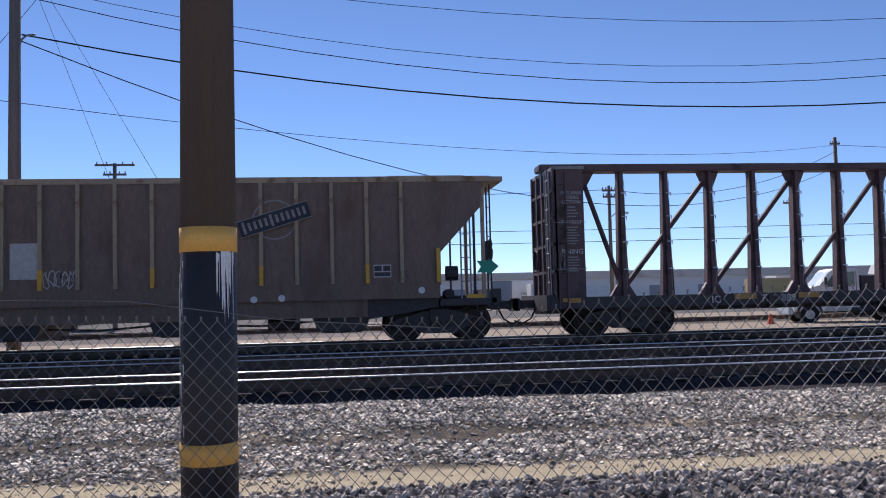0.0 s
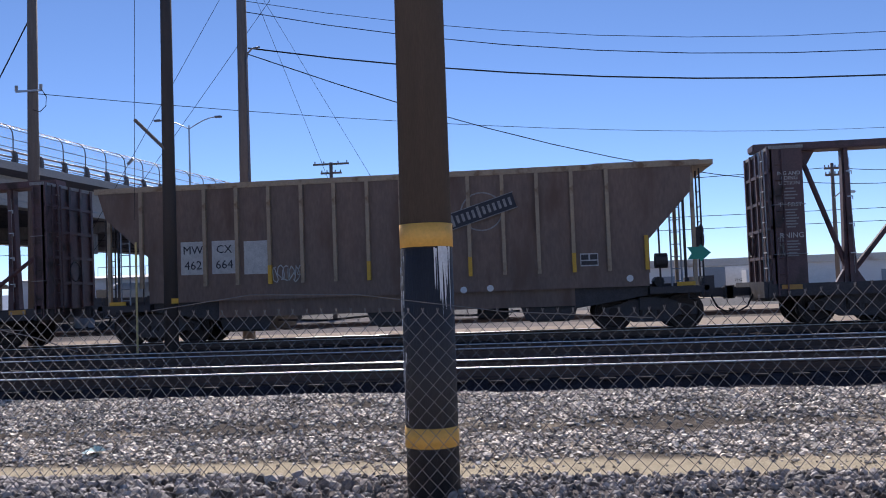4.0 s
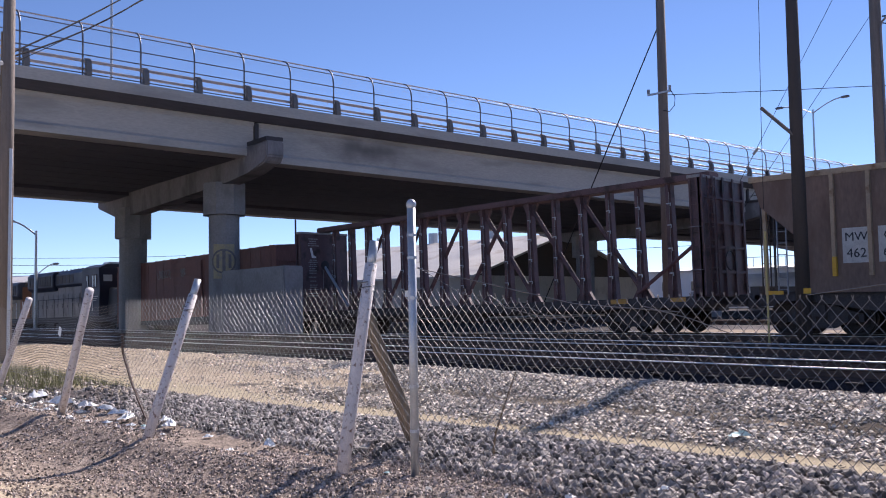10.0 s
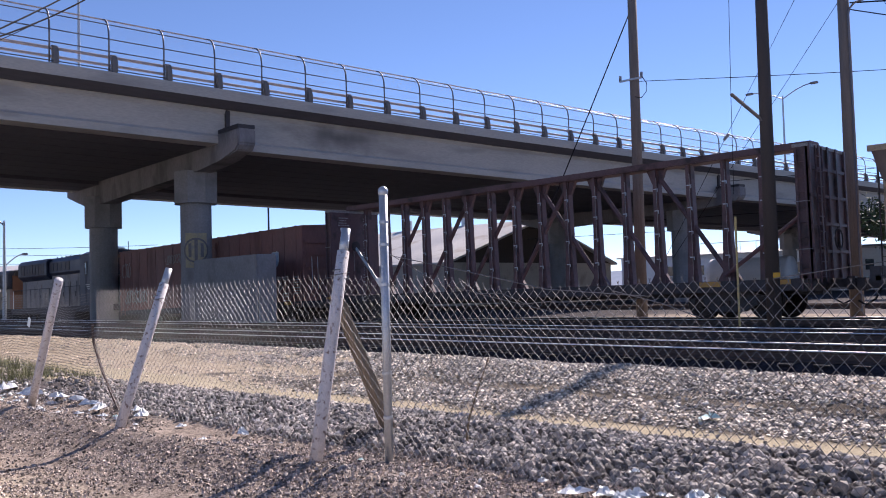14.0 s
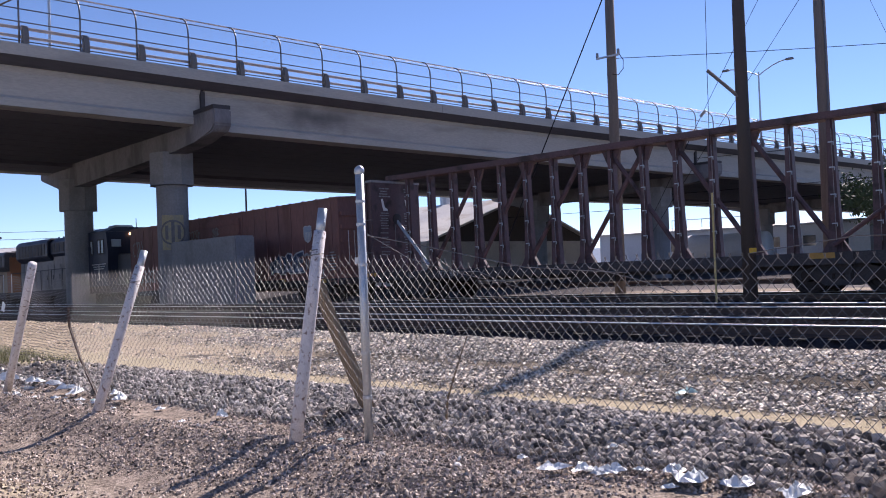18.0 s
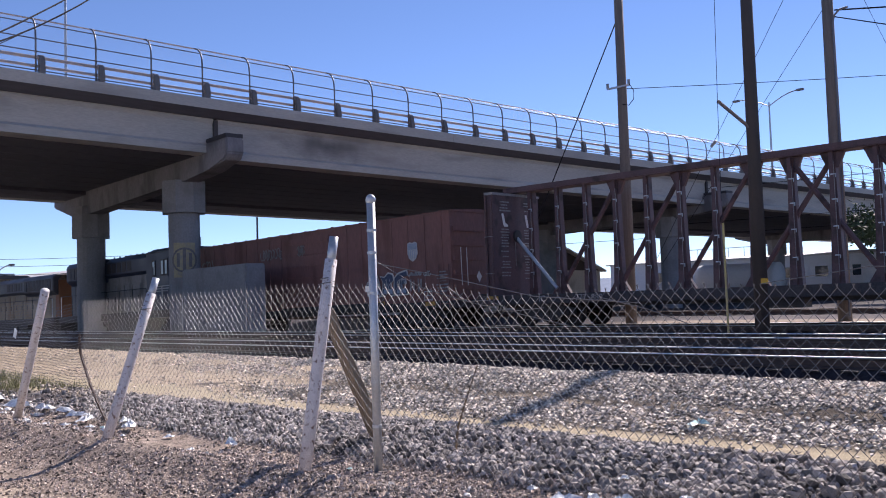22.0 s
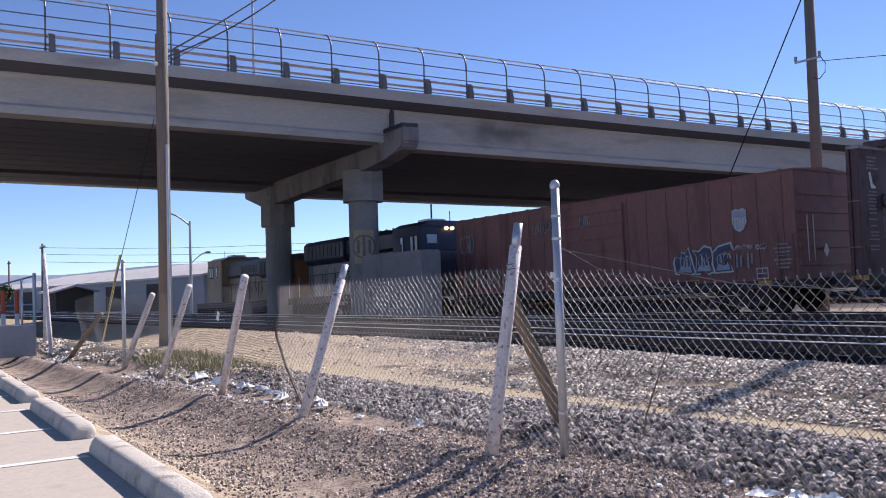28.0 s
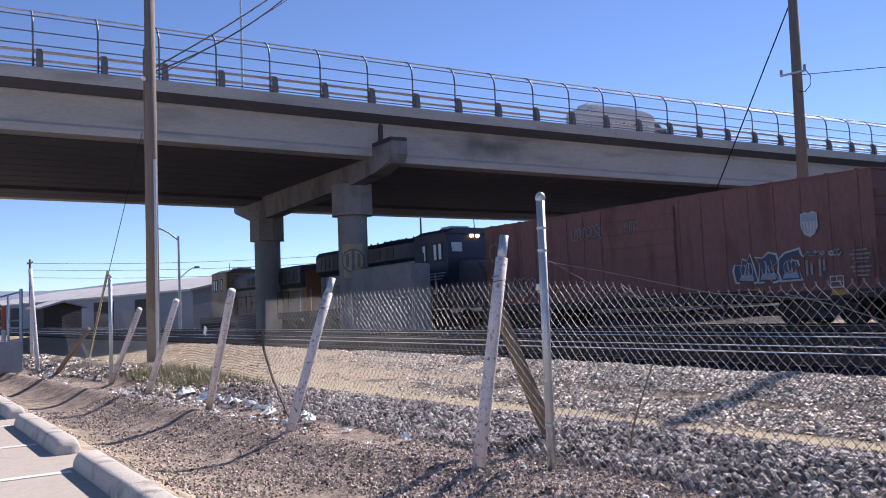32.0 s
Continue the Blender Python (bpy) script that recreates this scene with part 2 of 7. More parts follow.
LETTERWORN = mat("worn_grey_lettering", (0.27, 0.26, 0.25), 0.75, var=0.4, s1=9, s2=40, bump=0)
LETTERDARK = mat("black_lettering", (0.03, 0.03, 0.04), 0.7, var=0.2, bump=0)
DULLYELLOW = mat("faded_orange_stripe_paint", (0.47, 0.25, 0.06), 0.7, var=0.2, s1=6, s2=30, bump=0.05)
STAKEPAINT = mat("bleached_yellow_paint", (0.55, 0.42, 0.17), 0.7, var=0.15, s1=5, s2=40, bump=0.05)
SPRAYDARK = mat("dark_blue_grey_spray_paint", (0.07, 0.085, 0.13), 0.7, var=0.3, s1=5, s2=30, bump=0)
LIGHTBLUE = mat("pale_blue_spray_paint", (0.3, 0.34, 0.41), 0.6, var=0.2, s1=4, s2=30, bump=0)
GREEN = mat("green_paint", (0.03, 0.3, 0.2), 0.6, var=0.2, bump=0)
RAILTAN = mat("tan_bridge_rail_paint", (0.5, 0.44, 0.43), 0.5, 0.2, var=0.15, s1=1, s2=20, bump=0.04)
STUBGREY = mat("weathered_cast_post", (0.15, 0.145, 0.145), 0.7, var=0.25, s1=4, s2=30, bump=0.2)
RAILGREY = mat("grey_bridge_fence_steel", (0.17, 0.17, 0.19), 0.5, 0.5, var=0.2, s1=1, s2=20, bump=0.04)
ROOFTIN = mat("pale_metal_roof", (0.52, 0.5, 0.47), 0.6, 0.1, var=0.14, s1=0.3, s2=6, bump=0.1, stain=(0.36, 0.3, 0.24), stain_at=0.62)
WALLCREAM = mat("cream_shed_wall", (0.5, 0.45, 0.38), 0.8, var=0.15, s1=0.4, s2=8, bump=0.1, stain=(0.34, 0.29, 0.24), stain_at=0.6)
WALLWHITE = mat("white_warehouse_wall", (0.7, 0.7, 0.7), 0.7, var=0.08, s1=0.2, s2=5, bump=0.05)
SHEDGREY = mat("grey_sheet_metal", (0.26, 0.28, 0.31), 0.55, 0.3, var=0.14, s1=0.4, s2=10, bump=0.08)
DARKTRIM = mat("dark_brown_siding", (0.07, 0.052, 0.042), 0.85, var=0.25, s1=0.6, s2=12, bump=0.15)
CABLE = mat("black_cable", (0.02, 0.02, 0.024), 0.95, var=0.2, bump=0, spec=0.1)
LOCOBLUE = mat("dark_blue_locomotive_paint", (0.03, 0.035, 0.06), 0.5, var=0.2, s1=1, s2=20, bump=0.05)
LOCOPALE = mat("dusty_pale_locomotive_paint", (0.27, 0.245, 0.23), 0.65, var=0.25, s1=0.8, s2=16, bump=0.06, stretch=(1, 1, 0.4), stain=(0.15, 0.13, 0.12), stain_at=0.56)
LOCOTAN = mat("dirty_tan_locomotive_paint", (0.22, 0.17, 0.13), 0.6, var=0.25, s1=0.8, s2=16, bump=0.06, stretch=(1, 1, 0.4), stain=(0.12, 0.09, 0.07), stain_at=0.55)
TRAILERTAN = mat("tan_trailer_paint", (0.5, 0.37, 0.17), 0.6, var=0.12, s1=1, s2=12, bump=0.05)
RINGPAINT = mat("faded_dark_ring_paint", (0.17, 0.155, 0.15), 0.85, var=0.3, s1=6, s2=30, bump=0.1)
PATCHPAINT = mat("faded_yellow_patch_paint", (0.4, 0.33, 0.2), 0.85, var=0.2, s1=3, s2=20, bump=0.1, stain=(0.3, 0.27, 0.22), stain_at=0.55)
ORANGE = mat("orange_red_plastic", (0.6, 0.09, 0.03), 0.5, var=0.1, bump=0)
RUBBER = mat("tyre_rubber", (0.015, 0.015, 0.016), 0.85, var=0.3, bump=0.1)
GLASS = mat("dark_window_glass", (0.03, 0.04, 0.05), 0.08, var=0.1, bump=0, spec=0.8)
# Bright reflection in the panes is put into their pale base colour.
PANEWHITE = mat("glare_toned_pane", (0.55, 0.62, 0.66), 0.2, var=0.1, bump=0)
STONE = mat("grey_gravel_stone", (0.6, 0.525, 0.43), 0.78, var=0.45, s1=2.2, s2=25, bump=0.3)
STONEDARK = mat("dark_rock_stone", (0.325, 0.29, 0.255), 0.85, var=0.4, s1=2.2, s2=25, bump=0.3)
DIRTSTONE = mat("dark_dirt_gravel", (0.47, 0.395, 0.33), 0.85, var=0.4, s1=2.2, s2=25, bump=0.3)
STONEPALE = mat("pale_limestone", (0.66, 0.63, 0.58), 0.85, var=0.25, s1=2.2, s2=25, bump=0.3)
BALLAST = mat("dark_ballast_stone", (0.05, 0.043, 0.045), 0.85, var=0.4, s1=2.2, s2=25, bump=0.3)
LITTER = mat("white_litter", (0.75, 0.78, 0.78), 0.5, var=0.1, bump=0.05)
LITTERBLUE = mat("pale_green_litter", (0.5, 0.68, 0.64), 0.4, var=0.1, bump=0.05)
WEED = mat("dry_green_weed", (0.21, 0.21, 0.1), 0.8, var=0.3, s1=5, s2=30, bump=0)
LEAF = mat("tree_leaf", (0.055, 0.08, 0.03), 0.7, var=0.4, s1=1.5, s2=12, bump=0)
BARK = mat("tree_bark", (0.09, 0.07, 0.05), 0.9, var=0.3, s1=4, s2=30, bump=0.4)
STRIPE = mat("white_stripe_paint", (0.68, 0.66, 0.62), 0.8, var=0.15, s1=3, s2=40, bump=0.2)
# Distance haze is put into the hills' blue-grey base colour.
HILL = mat("haze_tinted_hill", (0.3, 0.36, 0.45), 1.0, var=0.12, s1=0.01, s2=0.08, bump=0)
soot_n, soot_l = CONCRETE.node_tree.nodes, CONCRETE.node_tree.links
soot_tc, soot_at, soot_len = soot_n.new("ShaderNodeTexCoord"), soot_n.new("ShaderNodeMapping"), soot_n.new("ShaderNodeVectorMath")
soot_at.inputs["Location"].default_value, soot_at.inputs["Scale"].default_value = (0.3, -5.6 * 0.3, -8.35), (0.4, 0.3, 1.0)
soot_len.operation = "LENGTH"
soot_l.new(soot_tc.outputs["Object"], soot_at.inputs[0])
soot_l.new(soot_at.outputs[0], soot_len.inputs[0])
soot_cloud, soot_sum, soot_map, soot_mix = soot_n.new("ShaderNodeTexNoise"), soot_n.new("ShaderNodeMath"), soot_n.new("ShaderNodeMapRange"), soot_n.new("ShaderNodeMix")
soot_cloud.inputs["Scale"].default_value = 0.9
soot_l.new(soot_tc.outputs["Object"], soot_cloud.inputs[0])
soot_l.new(soot_len.outputs["Value"], soot_sum.inputs[0])
soot_l.new(soot_cloud.outputs[0], soot_sum.inputs[1])
soot_map.inputs[1].default_value, soot_map.inputs[2].default_value, soot_map.inputs[3].default_value, soot_map.inputs[4].default_value = 0.55, 1.35, 0.75, 0.0
soot_l.new(soot_sum.outputs[0], soot_map.inputs[0])
soot_mix.data_type = "RGBA"
soot_b = soot_n["Principled BSDF"]
soot_l.new(soot_map.outputs[0], soot_mix.inputs["Factor"])
soot_l.new(soot_b.inputs["Base Color"].links[0].from_socket, soot_mix.inputs[6])
soot_mix.inputs[7].default_value = (0.07, 0.065, 0.07, 1)
soot_l.new(soot_mix.outputs[2], soot_b.inputs["Base Color"])
for pale in (STONE, STONEDARK, DIRTSTONE, BALLAST, STONEPALE):
    n_, l_ = pale.node_tree.nodes, pale.node_tree.links
    geo_ = n_.new("ShaderNodeNewGeometry")
    rng_ = n_.new("ShaderNodeMapRange")
    rng_.inputs[3].default_value, rng_.inputs[4].default_value = 0.16, 1.72
    info_ = n_.new("ShaderNodeObjectInfo")
    mix_ = n_.new("ShaderNodeMath")
    mix_.operation = "ADD"
    wrap_ = n_.new("ShaderNodeMath")
    wrap_.operation = "FRACT"
    l_.new(geo_.outputs["Random Per Island"], mix_.inputs[0])
    l_.new(info_.outputs["Random"], mix_.inputs[1])
    l_.new(mix_.outputs[0], wrap_.inputs[0])
    l_.new(wrap_.outputs[0], rng_.inputs[0])
    hs_ = [x for x in n_ if x.bl_idname == "ShaderNodeHueSaturation"][0]
    mu_ = n_.new("ShaderNodeMath")
    mu_.operation = "MULTIPLY"
    l_.new(hs_.inputs["Value"].links[0].from_socket, mu_.inputs[0])
    l_.new(rng_.outputs[0], mu_.inputs[1])
    l_.new(mu_.outputs[0], hs_.inputs["Value"])


# ---- ground ----
RAIL = 0.324                          # height of the rail heads


def track_drop(x):
    """The train's track falls gently towards the overpass and beyond."""
    return near(x, [(-260, -3.6), (-90, -1.3), (-50, -0.75), (-32, -0.33), (-25, -0.15), (-18, -0.03), (-8, 0), (60, 0)])


def lot_edge(x):
    return 1.3 - 0.075 * max(-45.0, min(45.0, x))


PROFILE = [(4.6, -0.02), (4.95, -0.03), (5.3, 0.05), (5.8, 0.12), (6.3, 0.1), (6.75, 0.03), (7.4, 0.025), (11.2, 0.0), (12.62, 0.0), (12.76, 0.14), (13.0, 0.14),
           (19.0, 0.13), (20.2, 0.09), (22.3, 0.13), (26.2, 0.13), (27.2, 0.08), (36.5, 0.06), (37.2, 0.1), (40.4, 0.1), (41.5, 0.03), (400, 0.0), (4000, -6)]
BERM = [(7.3, 0), (8.3, 0.22), (8.7, 0.3), (9.4, 0.72), (10.1, 0.97), (10.4, 1.0), (10.65, 0.95), (11.1, 0.3), (11.5, 0.0)]
CREST = [(-30, 0.31), (-20, 0.3), (-14, 0.27), (-8, 0.235), (-3, 0.225), (1, 0.2), (6, 0.145), (14, 0.13)]


def ground_z(x, y):
    e = lot_edge(x)
    if y <= e + 0.15:
        return 0.30
    if y < 4.6:
        u = (y - e - 0.15) / (4.6 - e - 0.15)
        z = near(u, [(0, 0.3), (0.1, 0.1), (0.22, -0.05), (0.36, -0.13), (0.55, -0.15), (0.72, -0.08), (0.86, 0.04), (0.92, 0.04), (1, -0.02)])
        return z + 0.03 * noise.noise((x * 0.9, y * 1.3, 3.0)) * min(1, u * 4)
    z = near(y, PROFILE)
    if 7.3 < y < 11.5:
        z += near(x, CREST) * near(y, BERM)
    if x < -14 and 4.6 <= y < 6.8:
        z += 0.16 * min(1, (-14 - x) / 4) * math.sin(math.pi * (y - 4.6) / 2.2) * (0.8 + 0.4 * noise.noise((x * 0.7, 3, 3)))
    if 18.9 < y < 40:
        z += track_drop(x) * min(1, (y - 18.9) / 2.5) * max(0, min(1, (36 - y) / 6))
    if 4.6 <= y < 12.6:
        rough = 0.03 if y > 7.6 or y < 6.2 else 0.012
        z += rough * (noise.noise((x * 1.1, y * 1.4, 0)) + 0.5 * noise.noise((x * 3.3, y * 3.5, 5)))
    return z


def ground_material():
    m = bpy.data.materials.new("yard_ground")
    m.use_nodes = True
    n, l = m.node_tree.nodes, m.node_tree.links
    b = n["Principled BSDF"]
    geo = n.new("ShaderNodeNewGeometry")
    sep = n.new("ShaderNodeSeparateXYZ")
    l.new(geo.outputs["Position"], sep.inputs[0])

    def nz(scale, detail=5.0):
        t = n.new("ShaderNodeTexNoise")
        t.inputs["Scale"].default_value, t.inputs["Detail"].default_value = scale, detail
        l.new(geo.outputs["Position"], t.inputs[0])
        return t.outputs[0]

    def calc(op, p, q):
        t = n.new("ShaderNodeMath")
        t.operation = op
        for i, v in enumerate((p, q)):
            if isinstance(v, (int, float)):
                t.inputs[i].default_value = v
            else:
                l.new(v, t.inputs[i])
        return t.outputs[0]

    def ramp(v, lo, hi, a=0.0, z=1.0):
        t = n.new("ShaderNodeMapRange")
        t.interpolation_type = "SMOOTHSTEP"
        for i, w in enumerate((lo, hi, a, z)):
            t.inputs[i + 1].default_value = w
        l.new(v, t.inputs[0])
        return t.outputs[0]

    def blend(f, p, q):
        t = n.new("ShaderNodeMix")
        t.data_type = "RGBA"
        l.new(f, t.inputs["Factor"])
        for i, v in ((6, p), (7, q)):
            if isinstance(v, tuple):
                t.inputs[i].default_value = (*v, 1)
            else:
                l.new(v, t.inputs[i])
        return t.outputs[2]

    wob = calc("MULTIPLY", calc("SUBTRACT", nz(0.7), 0.5), 0.7)
    fine, mid, grit = nz(38), nz(6), nz(140, 2.0)
    y = calc("ADD", sep.outputs[1], wob)
    edge = calc("ADD", sep.outputs[1], calc("MULTIPLY", sep.outputs[0], 0.075))

    def speckle(c, lo=0.62, hi=1.45):
        t = n.new("ShaderNodeHueSaturation")
        t.inputs["Color"].default_value = (*c, 1)
        l.new(ramp(calc("ADD", calc("MULTIPLY", fine, 0.6), calc("MULTIPLY", mid, 0.4)), 0.3, 0.7, lo, hi), t.inputs["Value"])
        return t.outputs[0]

    lot = blend(ramp(mid, 0.5, 0.75), speckle((0.45, 0.405, 0.345), 0.92, 1.07), (0.39, 0.35, 0.3))
    dirt = blend(ramp(nz(0.9), 0.42, 0.6), speckle((0.33, 0.27, 0.205), 0.45, 1.55), speckle((0.48, 0.41, 0.295), 0.6, 1.35))
    strewn = speckle((0.32, 0.262, 0.215), 0.35, 1.7)
    # Rock and gravel ground is dark to carry the shade between stones.
    rock = speckle((0.15, 0.13, 0.12))
    sand = speckle((0.42, 0.355, 0.245), 0.85, 1.15)
    gravel = blend(ramp(calc("ADD", nz(1.2), ramp(sep.outputs[0], -15, -8, 0.3, 0.0)), 0.52, 0.66), speckle((0.1, 0.084, 0.068), 0.4, 1.7), speckle((0.42, 0.345, 0.25), 0.6, 1.4))
    bed = speckle((0.05, 0.043, 0.045))
    yard = speckle((0.33, 0.275, 0.215), 0.8, 1.2)
    c = blend(ramp(edge, 1.31, 1.4), lot, dirt)
    c = blend(ramp(calc("ADD", y, calc("MULTIPLY", nz(1.7), 1.2)), 3.0, 4.0), c, strewn)
    c = blend(ramp(sep.outputs[1], 5.05, 5.3), c, rock)
    c = blend(ramp(calc("ADD", y, calc("MULTIPLY", ramp(sep.outputs[0], -14, -9, 1.0, 0.0), 0.6)), 6.25, 6.55), c, sand)
    c = blend(ramp(calc("SUBTRACT", y, ramp(sep.outputs[0], -13, -8, 0.4, 0.0)), 7.2, 7.5), c, gravel)
    c = blend(ramp(sep.outputs[1], 10.62, 10.75), c, bed)
    c = blend(ramp(y, 26.0, 26.9), c, yard)
    c = blend(calc("MULTIPLY", ramp(y, 36.6, 37.2), ramp(y, 40.2, 41.2, 1.0, 0.0)), c, speckle((0.16, 0.14, 0.12)))
    c = blend(calc("MULTIPLY", ramp(y, 33.0, 34.5), ramp(sep.outputs[0], -4, 6, 1.0, 0.0)), c, speckle((0.15, 0.135, 0.13)))
    c = blend(ramp(sep.outputs[1], 58, 61), c, speckle((0.13, 0.125, 0.12)))
    c = blend(ramp(sep.outputs[1], 98, 102), c, yard)
    # Overpass shade on the western yard, put into the ground colour.
    west_shade = calc("MULTIPLY", ramp(calc("ADD", sep.outputs[0], wob), -22, -17, 1.0, 0.0), ramp(sep.outputs[1], 18.5, 20.5))
    c = blend(west_shade, c, speckle((0.075, 0.068, 0.068)))
    l.new(c, b.inputs["Base Color"])
    b.inputs["Roughness"].default_value = 0.95
    b.inputs["Specular IOR Level"].default_value = 0.03
    bp = n.new("ShaderNodeBump")
    bp.inputs["Distance"].default_value = 0.03
    l.new(ramp(edge, 1.31, 1.4, 0.12, 0.6), bp.inputs["Strength"])
    l.new(calc("ADD", fine, calc("MULTIPLY", grit, 0.5)), bp.inputs["Height"])
    l.new(bp.outputs[0], b.inputs["Normal"])
    return m


def steps(*spans):
    out = []
    for a, b, d in spans:
        k = max(1, round((b - a) / d))
        out += [a + (b - a) * i / k for i in range(k)]
    return out + [spans[-1][1]]


gx = steps((-4000, -400, 900), (-400, -60, 40), (-60, -30, 1.0), (-30, 10, 0.22), (10, 40, 1.5), (40, 400, 40), (400, 4000, 900))
gy = steps((-4000, -40, 990), (-40, 0, 5), (0, 1.0, 0.25), (1.0, 12.28, 0.12), (12.28, 13.2, 0.06), (13.2, 28, 0.5), (28, 44, 1.0), (44, 100, 8), (100, 400, 60), (400, 4000, 900))
gv = [(x, y, ground_z(x, y)) for y in gy for x in gx]
w_ = len(gx)
gf = [(j * w_ + i, j * w_ + i + 1, (j + 1) * w_ + i + 1, (j + 1) * w_ + i) for j in range(len(gy) - 1) for i in range(w_ - 1)]
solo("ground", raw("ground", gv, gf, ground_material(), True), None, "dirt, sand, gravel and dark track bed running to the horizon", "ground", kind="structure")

# ---- tracks ----
RAIL_X = (-260, -90, -50, -32, -25, -18, -8, 60, 160)
RAIL_FOOT = [(-0.075, -0.172), (0.075, -0.172), (0.075, -0.16), (0.012, -0.135), (0.01, -0.05), (0.036, -0.035), (0.036, -0.019), (-0.036, -0.019), (-0.036, -0.035), (-0.01, -0.05), (-0.012, -0.135), (-0.075, -0.16)]
RAIL_TOP = [(-0.0365, -0.018), (0.0365, -0.018), (0.0365, -0.012), (0.031, -0.005), (0.02, -0.001), (0, 0), (-0.02, -0.001), (-0.031, -0.005), (-0.0365, -0.012)]


def rail_mesh(outline, fall):
    """One outline of a rail drawn along its track, with the track's grade."""
    bm = bmesh.new()
    rings = [[bm.verts.new((x, u, v + fall * track_drop(x))) for u, v in outline] for x in RAIL_X]
    n = len(outline)
    bm.faces.new(rings[0])
    bm.faces.new(rings[-1][::-1])
    for a, b in zip(rings, rings[1:]):
        for j in range(n):
            bm.faces.new((a[j], b[j], b[(j + 1) % n], a[(j + 1) % n]))
    return bm


def track(y0, name, label, shiny=True, fall=0, lift=0.0):
    t = thing(name, pose(0, 0, RAIL + lift), label, "railway track", "tracks of the yard", "structure")
    for y in (y0, y0 + 1.505):
        r = part("rail", rail_mesh(RAIL_FOOT, fall), RUSTRAIL, t, m=pose(0, y, 0))
        part("rail_head", rail_mesh(RAIL_TOP, fall), SHINYRAIL if shiny else RUSTRAIL, r, "polished running surface" if shiny else "", smooth=True)
    me = mesh_of(soft_box(-0.115, 0.115, -1.05, 1.05, -0.2, -0.174, 0.01, 1), TIE, "tie")
    for k in range(86 if shiny else 40):
        x = -30 + k * 0.52 + random.uniform(-0.03, 0.03)
        part("tie", me, None, t, m=pose(x, y0 + 0.7525, fall * track_drop(x) + random.uniform(-0.006, 0.004), 0, 0, random.uniform(-1.5, 1.5)))
    return t


track(12.97, "track_front", "main track with two polished steel rails")
track(17.42, "track_middle", "second yard track with polished rails")
track(23.2, "track_train", "yard track under the standing freight train", fall=1)
track(38.0, "track_back", "rusty unused track across the yard road behind the freight train", shiny=False, lift=-0.02)


# ---- stones ----
ICO = bmesh.new()
bmesh.ops.create_icosphere(ICO, subdivisions=1, radius=1)
ICO_V = np.array([v.co[:] for v in ICO.verts])
ICO_F = np.array([[v.index for v in f.verts] for f in ICO.faces])
ICO.free()
CUBE_V = np.array([(x, y, z) for x in (-0.62, 0.62) for y in (-0.62, 0.62) for z in (-0.62, 0.62)])
CUBE_F = np.array([(0, 1, 3, 2), (4, 6, 7, 5), (0, 4, 5, 1), (2, 3, 7, 6), (1, 5, 7, 3)])   # no underside


def stones(name, n, spot, size, material, label, seed, flat=0.65, sink=0.25, skew=2.2, patchy=0.0, shape=None, ragged=0.3, tilt=1.1, smooth=False, keep=None):
    """Loose broken stones lying on the ground; spot(u, v) gives a place."""
    g = np.random.RandomState(seed)
    V, F = [], []
    base_v, base_f = shape or (ICO_V, ICO_F)
    xy = []
    while len(xy) < n:
        p = spot(*g.rand(2))
        if keep and g.rand() > keep(*p):
            continue
        if not patchy or noise.noise((p[0] * 0.55, p[1] * 1.3, seed)) + 0.35 * noise.noise((p[0] * 2.1, p[1] * 2.6, seed)) > g.rand() * 0.5 - patchy:
            xy.append(p)
    s = size[0] + (size[1] - size[0]) * g.rand(n) ** skew
    for k, (x, y) in enumerate(xy):
        a = g.rand(3) * 6.28
        r = np.array(Euler((tilt * (a[0] / 3.14 - 1), tilt * (a[1] / 3.14 - 1), a[2])).to_matrix())
        v = base_v * (1 - ragged + 2 * ragged * g.rand(len(base_v), 1)) * (np.array([1.0, 0.75, flat]) * s[k])
        v = v @ r.T
        V.append(v + (x, y, ground_z(x, y) + s[k] * (0.75 * flat - sink * 0.5)))
        F.append(base_f + len(base_v) * k)
    return solo(name, raw(name, np.concatenate(V).tolist(), np.concatenate(F).tolist(), material, smooth), None, label, "gravel", kind="stuff")


def berm_cover(x, y):
    """Less gravel in the wheel ruts, on the sand and far along the fence."""
    rut = 1 - 0.88 * math.exp(-((y - 8.75 - 0.2 * noise.noise((x * 0.3, 4, 4))) / 0.27) ** 2) - 0.5 * math.exp(-((y - 9.75 - 0.2 * noise.noise((x * 0.3, 9, 4))) / 0.14) ** 2)
    edge = max(0.03, min(1, (y - 7.2 - 0.2 * noise.noise((x * 0.6, 2, 9))) / 0.4))
    return rut * edge * max(0.05, min(1, 1 + (x + near(y, [(7, 7.0), (8.6, 8.5), (9.3, 12.5), (11, 14.0)])) / 5))


stones("berm_gravel", 105000, lambda u, v: (11 - 39 * u ** 1.25, 6.75 + 3.95 * v ** 0.85), (0.008, 0.036), STONE, "loose grey railway gravel on the low berm beside the tracks", 1, flat=0.42, patchy=0.7, shape=(CUBE_V, CUBE_F), ragged=0.4, tilt=0.6, sink=0.1, skew=2.3, keep=berm_cover)
stones("sand_pebbles", 2600, lambda u, v: (-26 + 36 * u, 6.2 + 1.0 * v), (0.007, 0.022), STONE, "scattered pebbles on the sandy service road", 2, patchy=0.25)
stones("bank_rocks", 7400, lambda u, v: (-7.6 + 5.2 * u, 5.12 + 1.43 * v), (0.014, 0.046), STONEDARK, "grey broken rocks on the bank behind the fence", 3, sink=0.0, skew=1.6, flat=0.8, ragged=0.3, patchy=0.55)
